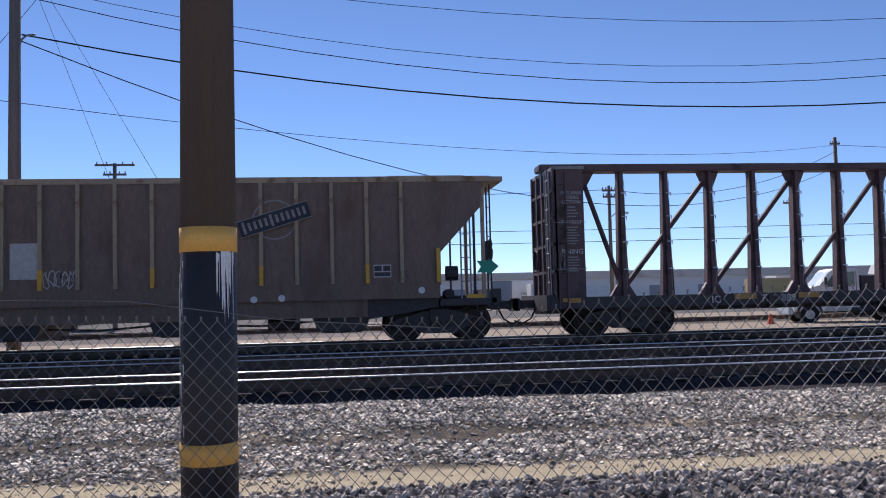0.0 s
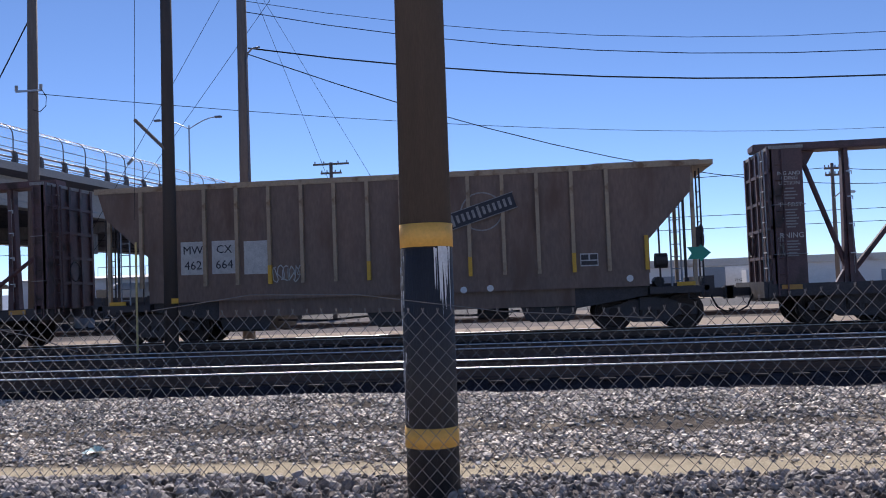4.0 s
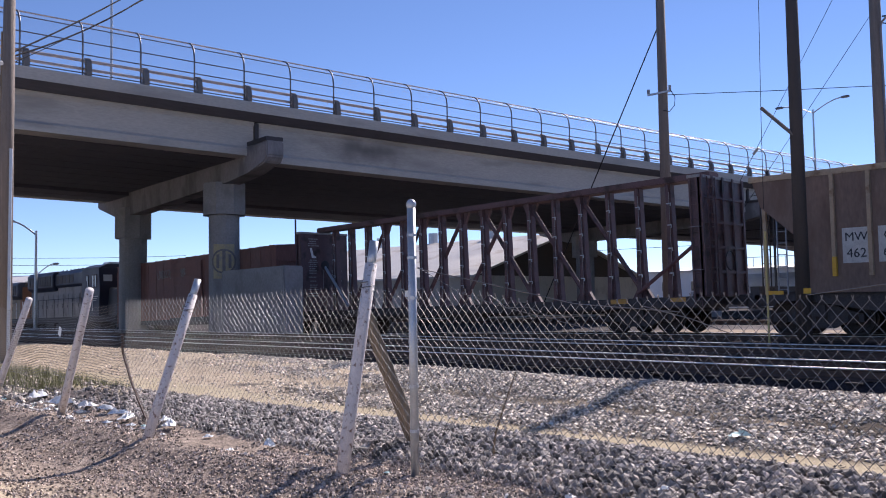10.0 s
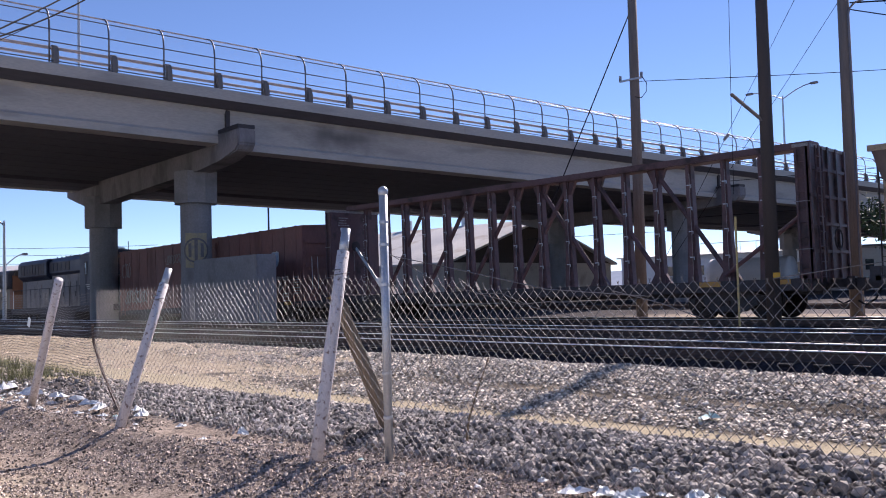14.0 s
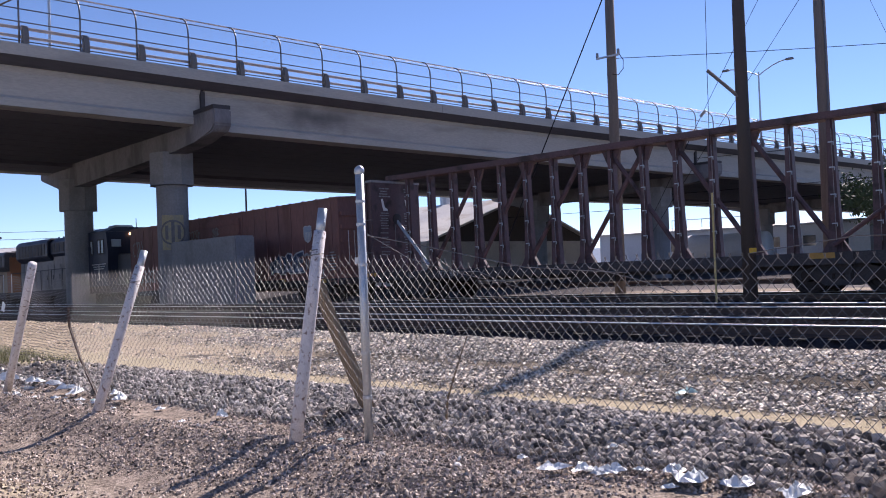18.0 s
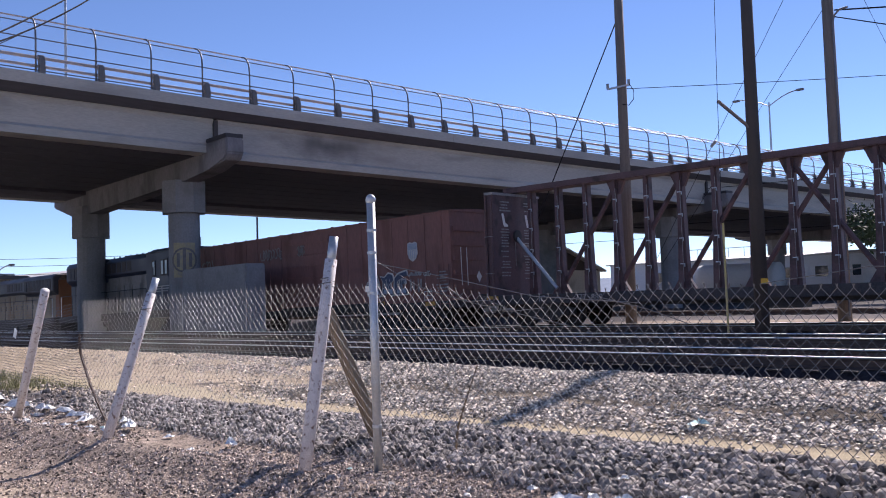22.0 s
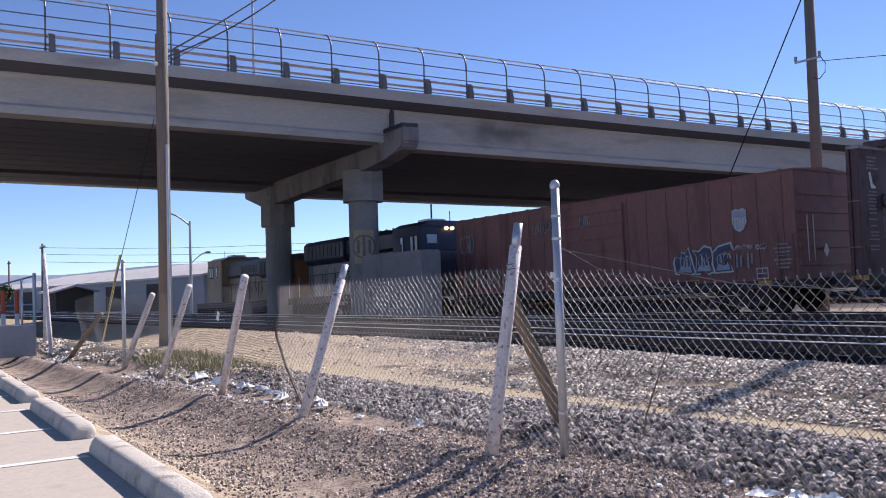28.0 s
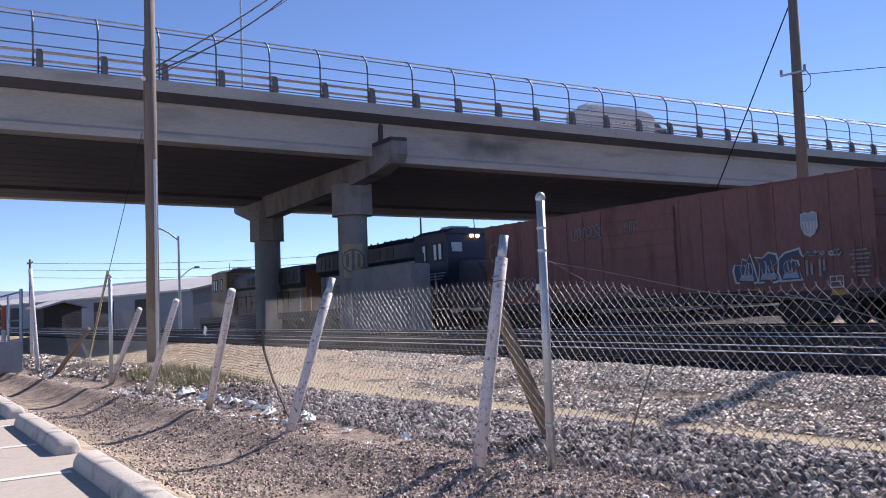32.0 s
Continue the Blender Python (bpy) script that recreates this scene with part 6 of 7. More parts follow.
# ---- poles and wires beyond ----
def utility_pole(name, x, y, h, r, label, lean=(0, 0), arms=(), base=0.1, material=None):
    t = thing("utility_pole", pose(x, y, base), label, "utility pole", "utility poles")
    part("shaft", bar((0, 0, -0.1), (lean[0], lean[1], h), r, 14, r * 0.72), material or WOODPOLE, t, smooth=True)
    for z, w in arms:
        c = part("crossarm", boxes((-w, w, -0.06, 0.06, z - 0.06, z + 0.06)), WOODPOLE, t)
        for u in (-0.9, -0.4, 0.4, 0.9):
            part("insulator", tube(bmesh.new(), [(u * w, 0, z + 0.06), (u * w, 0, z + 0.2)], 0.04, 8), SHEDGREY, c)
    return t


p1 = utility_pole("a", -16.37, 27.0, 13.7, 0.2, "brown utility pole with a guy wire behind the train", (0.05, 0))
hook = part("side_bracket", boxes((-0.45, 0.45, -0.22, -0.16, 8.3, 8.36)), GALV, p1, "small steel bracket")
for u in (-0.42, 0.42):
    part("insulator", tube(bmesh.new(), [(u, -0.19, 8.36), (u, -0.19, 8.52)], 0.05, 8), SHEDGREY, hook)
part("jumper_wire", tube(bmesh.new(), [(0.42, -0.2, 8.4), (0.62, -0.22, 8.1), (0.6, -0.22, 7.8), (0.4, -0.22, 7.62), (0.15, -0.2, 7.7)], 0.014, 5), CABLE, p1, "looped jumper wire")
p2 = utility_pole("b", -8.85, 20.15, 10.9, 0.17, "brown utility pole with a slanted strut beside the train", (0.02, 0), material=BROWNPOLE)
part("strut", bar((0, -0.1, 4.92), (-0.74, -0.15, 5.68), 0.042, 8), WOODPOLE, p2, "slanted strut")
part("marker_plate", boxes((0.1, 0.26, -0.2, -0.17, 1.3, 1.42)), YELLOW, p2, "small yellow plate")
p3 = utility_pole("c", -9.29, 27.0, 12.8, 0.2, "tall wooden utility pole behind the train", (0.0, 0))
part("conduit_elbow", tube(bmesh.new(), [(0.16, -0.1, 0.3), (0.16, -0.1, 8.9), (0.2, -0.1, 9.1), (0.35, -0.1, 9.25), (0.6, -0.1, 9.28)], 0.032, 8), RAILGREY, p3, "steel conduit with a bent top")
p4 = utility_pole("d", -23.3, 7.84, 11.5, 0.175, "split wooden utility pole with a steel conduit by the overpass", (0.15, 0))
part("conduit", bar((0.17, 0.04, 0), (0.2, 0.04, 5.2), 0.045, 10), GALV, p4, "pale steel conduit")
part("wood_moulding", boxes((-0.225, -0.175, -0.08, 0.0, 3.2, 8.2)), OLDWOOD, p4, "pale split wooden moulding")
part("insulator", tube(bmesh.new(), [(0.1, -0.2, 7.35), (0.35, -0.25, 7.25)], 0.05, 8), WHITEPAINT, p4)
utility_pole("e", -13.7, 57.4, 10.3, 0.16, "far utility pole with one crossarm", arms=((10.2, 1.2), (9.6, 0.7)))
utility_pole("f", 38.8, 64.7, 13.2, 0.2, "far utility pole with a crossarm", arms=((12.7, 0.4),))
far3 = utility_pole("g", 17.2, 54.5, 8.25, 0.14, "far utility pole carrying a lamp and a transformer", arms=((7.95, 0.45), (7.55, 0.4)))
part("lamp_arm", tube(bmesh.new(), [(0, -0.1, 6.2), (0.3, -0.5, 6.5), (0.6, -0.8, 6.5)], 0.04, 8), GALV, far3)
part("lamp_head", soft_box(0.45, 0.95, -0.95, -0.7, 6.35, 6.5, 0.04), GALV, far3)
far4 = utility_pole("h", 32.3, 60.0, 8.0, 0.14, "far utility pole carrying a transformer", arms=((7.6, 0.5),))
part("transformer", tube(bmesh.new(), [(0.3, -0.2, 5.7), (0.3, -0.2, 6.7)], 0.28, 12), SHEDGREY, far4, "grey transformer can")


def wire(p, q, sag, r=0.012, n=20):
    pts = []
    for i in range(n + 1):
        u = i / n
        v = Vector(p).lerp(Vector(q), u)
        v.z -= sag * 4 * u * (1 - u)
        pts.append(v)
    return tube(bmesh.new(), pts, r, 5)


WIRES = [((-9.1, 27, 9.4), (46, 27, 12.6), 3.5, 0.024), ((-9.3, 27, 10.6), (46, 27, 15.4), 4.6, 0.014), ((-9.3, 27, 10.95), (46, 27, 16.0), 4.5, 0.01), ((-9.3, 27, 11.9), (46, 27, 15.3), 3.3, 0.01), ((-9.3, 27, 12.3), (46, 27, 15.1), 2.7, 0.01),
         ((-9.1, 27, 9.2), (38.8, 64.7, 11.0), 3.9, 0.018), ((-16.3, 27, 8.38), (38.8, 64.7, 12.7), 1.5, 0.012),
         ((17.2, 54.5, 8.1), (38.8, 64.7, 12.2), 1.4, 0.02), ((-60, 58, 9.8), (17.2, 54.5, 8.1), 1.0, 0.02), ((38.8, 64.7, 12.7), (120, 60, 12.9), 1.2, 0.02),
         ((-60, 60, 6.5), (90, 62, 7.2), 0.8, 0.02), ((-60, 60, 5.6), (90, 62, 6.4), 0.8, 0.02)]
for p, q, s, r in WIRES:
    solo("overhead_wire", wire(p, q, s, r), CABLE, "thin black overhead wire against the sky", "wire", "overhead wires")
solo("guy_wire", wire((-16.42, 26.95, 10.8), (-22.45, 27, 0.1), 0, 0.022, 2), CABLE, "taut guy wire running down from a pole", "wire", "overhead wires")
for p, q, s, r in (((-9.6, 20.0, 5.8), (-9.5, 20.1, 13.5), 0, 0.007), ((-9.6, 20.0, 5.8), (-9.63, 20.0, 3.4), 0, 0.007), ((-7.1, 27, 12.5), (-15.1, 27, 2.2), 0, 0.008), ((-9.1, 27, 12.5), (-15.4, 27, 2.2), 0, 0.008), ((-9.45, 27, 12.5), (-4.2, 27, 3.2), 0, 0.006),
                   ((-9.45, 27, 12.7), (-6.0, 27, 3.4), 0, 0.006), ((-23.2, 7.9, 7.72), (-29.2, 15.2, 13.3), 0.1, 0.024), ((-23.2, 7.9, 7.62), (-28.6, 15.2, 13.0), 0.3, 0.024), ((-23.2, 7.9, 7.45), (-28.4, 15.2, 12.8), 0.1, 0.012)):
    solo("stay_wire", wire(p, q, s, r, 8), CABLE, "thin stay wire between poles", "wire", "overhead wires")
solo("strain_insulator", tube(bmesh.new(), [(-0.05, 0, -0.12), (-0.03, 0, -0.06), (0.03, 0, 0.06), (0.05, 0, 0.12)], 0.05, 8), SHEDGREY, "grey strain insulator on a stay wire", "insulator", m=pose(-13.06, 27, 5.99, 0, 20, 0))
stay = thing("anchored_stay", pose(0, 0, 0), "stay wire with a yellow plastic guard anchored in the ground", "stay wire")
part("wire", bar((-26.2, 8.6, 6.6), (-27.0, 7.2, 0.05), 0.01, 6), CABLE, stay)
part("guard", bar((-26.85, 7.75, 2.6), (-27.0, 7.24, 0.1), 0.032, 8), STAKEPAINT, stay, "yellow plastic guard")

# yellow stake between the tracks
stake = thing("marker_stake", pose(-9.5, 19.75, 0.1), "thin yellow marker stake between the tracks", "marker post")
part("shaft", bar((0, 0, 0), (0, 0, 2.2), 0.026, 8), STAKEPAINT, stake)
part("pale_tip", bar((0, 0, 2.2), (0, 0, 2.75), 0.027, 8), STAKEPAINT, stake)

# ---- parking edge ----
stop = bmesh.new()
ends = [(-1.16, 0.93, 0.5), (-1.13, 0.98, 0.8), (-1.08, 1, 1), (0, 1, 1.01), (1.08, 1, 1), (1.13, 0.98, 0.8), (1.16, 0.93, 0.5)]
outline = [(-0.095, 0), (-0.092, 0.045), (-0.078, 0.088), (-0.062, 0.106), (-0.04, 0.112), (0.04, 0.112), (0.062, 0.106), (0.078, 0.088), (0.092, 0.045), (0.095, 0)]
rings = [[stop.verts.new((x, u * sw, v * sh)) for u, v in outline] for x, sw, sh in ends]
for p, q in zip(rings, rings[1:]):
    for j in range(len(outline) - 1):
        stop.faces.new((p[j], q[j], q[j + 1], p[j + 1]))
stop.faces.new(rings[0])
stop.faces.new(rings[-1][::-1])
stop_me = mesh_of(stop, CURB, "wheel_stop", True)
for k in range(8):
    x = 3.15 - 2.93 * k
    solo("wheel_stop", stop_me, None, "pale worn concrete wheel stop at the edge of the lot", "wheel stop", "wheel stops of the lot", m=pose(x, lot_edge(x) - 0.08, 0.3, 0, 0, -4.3 + random.uniform(-0.8, 0.8)))
for k in range(9):
    x = 1.1 - 1.545 * k
    solo("parking_stripe", boxes((-0.045, 0.045, -4.8, 0.0, 0.302, 0.3045)), STRIPE, "worn white parking stripe", "parking stripe", "parking stripes", "structure", m=pose(x, lot_edge(x) - 0.2, 0, 0, 0, -3))

# ---- litter and weeds ----
def scrap(x, y, w, h, seed, material, label, lift=0.02):
    """A crumpled piece of sheet with a torn outline."""
    g = random.Random(seed)
    bm = bmesh.new()
    n = 11
    mid = bm.verts.new((0, 0, g.uniform(0.02, 0.2) * w))
    rings = []
    spread = [g.uniform(0.55, 1.15) for _ in range(n)]
    for q in (0.35, 0.7, 1.0):
        rings.append([bm.verts.new((math.cos(k * math.tau / n) * w / 2 * q * spread[k] * g.uniform(0.85, 1.1), math.sin(k * math.tau / n) * h / 2 * q * spread[k] * g.uniform(0.85, 1.1), g.uniform(0.0, 0.3) * w * (1.15 - q))) for k in range(n)])
    for k in range(n):
        bm.faces.new((mid, rings[0][k], rings[0][(k + 1) % n]))
        for i in (0, 1):
            bm.faces.new((rings[i][k], rings[i + 1][k], rings[i + 1][(k + 1) % n], rings[i][(k + 1) % n]))
    solo("litter", bm, material, label, "litter", "scraps of litter", m=pose(x, y, ground_z(x, y) + lift, 0, 0, g.uniform(0, 180)))


scrap(-4.25, 7.75, 0.26, 0.22, 1, LITTERBLUE, "pale green crumpled plastic litter on the gravel", 0.04)
for k, (x, y, w, h) in enumerate(((-2.95, 5.02, 0.2, 0.16), (-2.8, 4.98, 0.38, 0.26), (-2.55, 5.02, 0.26, 0.2), (-3.28, 4.84, 0.24, 0.16), (-3.5, 4.84, 0.22, 0.12), (-3.68, 4.78, 0.26, 0.14), (-2.2, 4.95, 0.3, 0.16), (-3.55, 5.3, 0.12, 0.08), (-4.1, 5.0, 0.14, 0.08), (-7.5, 4.86, 0.3, 0.12), (-9.6, 4.95, 0.34, 0.16), (-9.95, 5.1, 0.26, 0.14), (-10.6, 4.95, 0.4, 0.16), (-11.0, 5.02, 0.4, 0.16), (-11.5, 5.1, 0.36, 0.16), (-12.1, 5.12, 0.34, 0.18), (-12.9, 5.1, 0.5, 0.24), (-13.9, 5.15, 0.5, 0.24))):
    scrap(x, y, w, h, 70 + k, LITTER, "white torn plastic bag lying against the fence", 0.05)
for k in range(34):
    x = random.choice((random.uniform(-3.7, -1.6), random.uniform(-11.5, -5.2), random.uniform(-16.5, -9.5)))
    w = random.uniform(0.05, 0.16)
    scrap(x, random.uniform(4.55, 4.95) + (0.15 if x > -4 else 0), w, w * random.uniform(0.5, 0.9), 10 + k, LITTER if k % 9 else LITTERBLUE, "white crumpled litter at the foot of the fence" if k % 9 else "pale green torn litter at the foot of the fence")
paper = boxes((-0.04, 0.04, -0.004, 0.004, -0.06, 0.06))
solo("caught_paper", paper, LITTER, "white scrap of paper caught in the fence wire", "litter", m=pose(-12.66, 4.96, 1.04, 0, 25, 0))


def weeds(name, x0, x1, y0, y1, n, h, seed, label):
    g = random.Random(seed)
    bm = bmesh.new()
    for _ in range(n):
        x, y = g.uniform(x0, x1), g.uniform(y0, y1)
        z = ground_z(x, y)
        a, l = g.uniform(0, 6.28), g.uniform(0.4, 1) * h
        d = Vector((math.cos(a), math.sin(a), 0))
        s = Vector((-d.y, d.x, 0)) * 0.006
        p = Vector((x, y, z))
        vs = [bm.verts.new(c) for c in (p - s, p + s, p + d * l * 0.5 + Vector((0, 0, l)))]
        bm.faces.new(vs)
    solo(name, bm, WEED, label, "weeds", kind="stuff")


weeds("dry_weeds", -18.6, -14.0, 5.2, 6.9, 1500, 0.17, 2, "low dry green weeds growing along the fence")
weeds("green_weeds", -17.2, -14.5, 5.2, 6.4, 1000, 0.26, 5, "clump of low green weeds at the foot of a leaning post")
weeds("dry_grass", -24, -18.5, 4.6, 6.0, 250, 0.16, 3, "sparse dry grass along the far fence")


# ---- buildings and vehicles beyond ----
def gable_shed(m, L, W, h, ridge, label, wall, roof, gable=None):
    """Ridge along local x; the near eave faces -y."""
    t = thing("warehouse", m, label, "building", "buildings beyond the yard")
    part("wall", boxes((-L / 2, L / 2, -W / 2, W / 2, 0, h)), wall, t)
    g = bmesh.new()
    prism(g, [(-W / 2, h), (W / 2, h), (0, ridge)], "x", -L / 2 + 0.02, L / 2 - 0.02)
    part("gable", g, gable or wall, t, "gable ends")
    for s in (-1, 1):
        r = bmesh.new()
        prism(r, [(s * (W / 2 + 0.4), h - 0.15), (s * (W / 2 + 0.4), h + 0.02), (0, ridge + 0.2), (0, ridge + 0.02)], "x", -L / 2 - 0.5, L / 2 + 0.5)
        part("roof", r, roof, t, "pale sheet metal roof")
    return t


# gabled shed seen below the overpass, gable end towards the tracks
shed = gable_shed(pose(-72, 61.5, 0), 50, 23, 3.4, 7.0, "cream gabled freight shed with a pale roof and dark gable", WALLCREAM, ROOFTIN, DARKTRIM)
for k in range(5):
    part("window", boxes((-12 + 7.4 * k, -10.4 + 7.4 * k, -11.56, -11.5, 1.4, 2.4)), GLASS, shed, "small dark window")
for k in range(3):
    part("roof_vent", tube(bmesh.new(), [(0 + 8 * k, 1, 6.7), (0 + 8 * k, 1, 8.3)], 0.5, 10), GALV, shed)
long_shed = thing("warehouse", pose(75, 143, 0), "long low white warehouse beyond the yard", "building", "buildings beyond the yard")
part("wall", boxes((-66, 90, -8, 8, 0, 4.2)), WALLWHITE, long_shed)
part("roof", boxes((-66.5, 90.5, -8.6, 8.6, 4.2, 5.3)), ROOFTIN, long_shed, "pale roof edge")
for k in range(16):
    part("loading_door", boxes((-58 + 8 * k, -55 + 8 * k, -8.06, -8, 0.2, 2.9)), SHEDGREY, long_shed, "grey loading door")
gable_shed(pose(-196, 66, 0, 0, 0, 3), 130, 40, 4.6, 7.8, "large pale grey metal warehouse", SHEDGREY, ROOFTIN, SHEDGREY)
low_shed = gable_shed(pose(-142, 29.5, 0, 0, 0, 1), 150, 10, 3.0, 3.9, "long low dark grey yard building", SHEDGREY, ROOFTIN, SHEDGREY)
for k in range(12):
    part("bay_door", boxes((-70 + 12 * k, -64 + 12 * k, -5.06, -5, 0.1, 2.5)), DARKTRIM, low_shed, "dark bay door")
hut = gable_shed(pose(-86, 20.4, 0), 4.6, 3.2, 2.1, 2.5, "small dark hut with a pale roof", DARKTRIM, ROOFTIN, DARKTRIM)
plain = gable_shed(pose(-36, 118, 0, 0, 0, 4), 60, 24, 4.9, 5.4, "distant white warehouse with a pale roof", WALLWHITE, ROOFTIN)
for k in range(14):
    part("window", boxes((-28 + 4.1 * k, -26.6 + 4.1 * k, -12.06, -12.0, 2.3, 3.5)), GLASS, plain, "dark warehouse window")
for k in range(4):
    part("loading_door", boxes((-24 + 14 * k, -20.5 + 14 * k, -12.07, -12.0, 0.1, 2.2)), SHEDGREY, plain, "grey loading door")
part("roof_rail", tube(bmesh.new(), [(-20, -11, 6.3), (-8, -11, 6.3)], 0.05, 6), GALV, plain)
for k in range(7):
    part("rail_post", bar((-20 + 2 * k, -11, 5.0), (-20 + 2 * k, -11, 6.3), 0.04, 6), GALV, plain)


def service_truck(m, label):
    """A short cab with a load body behind it; the front points along -x."""
    t = thing("service_truck", m, label, "truck", "parked trucks")
    part("chassis", boxes((-2.3, 3.1, -0.42, 0.42, 0.42, 0.62)), BLACKSTEEL, t)
    c = bmesh.new()
    prism(c, [(-2.5, 0.5), (-2.52, 1.15), (-2.35, 1.42), (-1.45, 1.52), (-1.0, 2.18), (-0.8, 2.26), (0.1, 2.26), (0.12, 0.5)], "y", -0.98, 0.98)
    bmesh.ops.bevel(c, geom=c.edges[:], offset=0.06, segments=2, affect="EDGES")
    cab = part("cab", c, WHITEPAINT, t, "white conventional cab")
    part("windshield", prism(bmesh.new(), [(-1.47, 1.54), (-1.05, 2.14), (-1.02, 2.13), (-1.42, 1.53)], "y", -0.86, 0.86), PANEWHITE, t)
    part("side_window", prism(bmesh.new(), [(-1.28, 1.5), (-0.88, 2.08), (-0.1, 2.1), (-0.1, 1.5)], "y", -0.995, -0.978), GLASS, cab)
    part("door_seam", boxes((-0.04, -0.02, -0.99, -0.978, 0.7, 2.12)), BLACKSTEEL, cab)
    part("wheel_arch", tube(bmesh.new(), [(-1.9 + 0.48 * math.cos(q * math.pi / 8), -0.98, 0.42 + 0.48 * math.sin(q * math.pi / 8)) for q in range(9)], 0.05, 6), BLACKSTEEL, cab)
    part("mirror", soft_box(-1.32, -1.24, -1.25, -1.08, 1.55, 1.9, 0.02), BLACKSTEEL, cab)
    part("grille", boxes((-2.56, -2.52, -0.55, 0.55, 0.7, 1.1)), BLACKSTEEL, cab)
    part("bumper", soft_box(-2.75, -2.55, -1.0, 1.0, 0.4, 0.68, 0.03), GALV, t)
    for y in (-0.75, 0.75):
        part("headlight", boxes((-2.56, -2.52, y - 0.13, y + 0.13, 0.85, 1.05)), GLASS, t)
    part("equipment_rack", boxes((0.2, 0.95, -0.85, 0.85, 0.62, 1.95)), BLACKSTEEL, t, "dark rack behind the cab")
    part("tank", tube(bmesh.new(), [(1.0, 0, 1.62), (1.15, 0, 1.62), (2.9, 0, 1.62), (3.1, 0, 1.62)], 0.78, 20), WHITEPAINT, t, "white rounded load tank")
    part("tank_saddle", boxes((1.1, 3.0, -0.7, 0.7, 0.62, 0.95)), BLACKSTEEL, t)
    part("side_rail", bar((0.25, -0.86, 1.95), (3.1, -0.7, 1.9), 0.03, 6), GALV, t)
    part("side_tank", tube(bmesh.new(), [(-0.3, -0.8, 0.52), (0.7, -0.8, 0.52)], 0.22, 12), BLACKSTEEL, t)
    for x in (-1.9, 1.5, 2.4):
        for y in (-0.88, 0.88):
            w = part("wheel", tube(bmesh.new(), [(x, y - 0.13, 0.38), (x, y + 0.13, 0.38)], 0.38, 18), RUBBER, t)
            part("rim", tube(bmesh.new(), [(x, y - 0.135, 0.38), (x, y + 0.135, 0.38)], 0.19, 12), GALV, w)
    return t


service_truck(pose(21.3, 35.2, 0.02, 0, 0, -14), "white service truck parked beyond the tracks")


def trailer(x, y, z, L, h, material, label, rz=0, mark=""):
    t = thing("trailer", pose(x, y, z, 0, 0, rz), label, "trailer", "parked trailers")
    part("box", soft_box(-L / 2, L / 2, -1.25, 1.25, 1.1, 1.1 + h, 0.05), material, t)
    part("under_frame", boxes((-L / 2 + 0.3, L / 2 - 0.3, -0.5, 0.5, 0.8, 1.1)), BLACKSTEEL, t)
    for k in range(int(L / 1.2)):
        part("side_post", boxes((-L / 2 + 0.6 + 1.2 * k, -L / 2 + 0.64 + 1.2 * k, -1.28, -1.25, 1.15, 1.05 + h)), material, t)
    for u in (-0.38, -0.28, 0.35):
        part("wheel", tube(bmesh.new(), [(u * L, -1.1, 0.5), (u * L, -0.8, 0.5)], 0.5, 16), RUBBER, t)
    if mark:
        plate = part("mark", text_mesh(mark, 0.45, LETTERDARK), None, t, m=pose(0.2, -1.29, 1.9, 90))
    return t


trailer(23.4, 112, 0, 3.2, 2.5, WHITEPAINT, "white box trailer parked in the yard", 0, "7142")
trailer(20.0, 108, 0, 2.6, 2.4, SHEDGREY, "grey slatted trailer parked in the yard")
trailer(45.5, 88, 0, 5.6, 1.7, TRAILERTAN, "tan flat trailer parked beyond the tracks")
trailer(29, 105, 0, 12, 1.9, WHITEPAINT, "long white trailer parked beyond the tracks")
trailer(53, 92, 0, 12, 2.0, WHITEPAINT, "white trailer parked beyond the tracks")
trailer(-46, 108, 0, 13, 2.6, WHITEPAINT, "white box trailer seen below the overpass", 6)
trailer(-26, 104, 0, 13, 2.7, WHITEPAINT, "white box trailer beyond the train", 3)
trailer(-8, 100, 0, 11, 2.5, WHITEPAINT, "white box trailer beyond the train", 0)


def tank_car(x, y, label):
    t = thing("storage_tank", pose(x, y, 0), label, "tank", "white tanks")
    part("shell", tube(bmesh.new(), [(-4, 0, 2.2), (-3.6, 0, 2.2), (3.6, 0, 2.2), (4, 0, 2.2)], 1.45, 20), WALLWHITE, t, smooth=True)
    for u in (-2.5, 2.5):
        part("saddle", boxes((u - 0.25, u + 0.25, -1.2, 1.2, 0, 1.2)), CONCRETE_DARK, t)
    return t


tank_car(-38, 84, "white horizontal storage tank beyond the tracks")
cone = thing("traffic_cone", pose(17.4, 34.5, 0.03), "orange traffic cone standing on the yard ground", "traffic cone")
part("cone", bar((0, 0, 0.03), (0, 0, 0.45), 0.16, 14, 0.04), ORANGE, cone)
part("base", boxes((-0.2, 0.2, -0.2, 0.2, 0, 0.04)), ORANGE, cone)

# street lamps beyond the overpass
street_lamp(pose(-60, 22.2, 0.1), 6.4, [(-0.4, -1, 1.4)], "dark street lamp beyond the overpass", 1.2)
street_lamp(pose(-72, 26.75, 0.1), 4.25, [(0.4, 1, 1.2)], "grey street lamp beyond the overpass")
for x, y, h in ((-100, 21.2, 7.2), (-150, 27, 7.5)):
    utility_pole("x", x, y, h, 0.16, "far utility pole beyond the gate", arms=((h - 0.4, 1.2),))
for z in (6.9, 6.2, 5.4):
    solo("overhead_wire", wire((-100, 21.2, z), (-80, 44, z - 0.5), 0.3, 0.02), CABLE, "thin black overhead wire against the sky", "wire", "overhead wires")

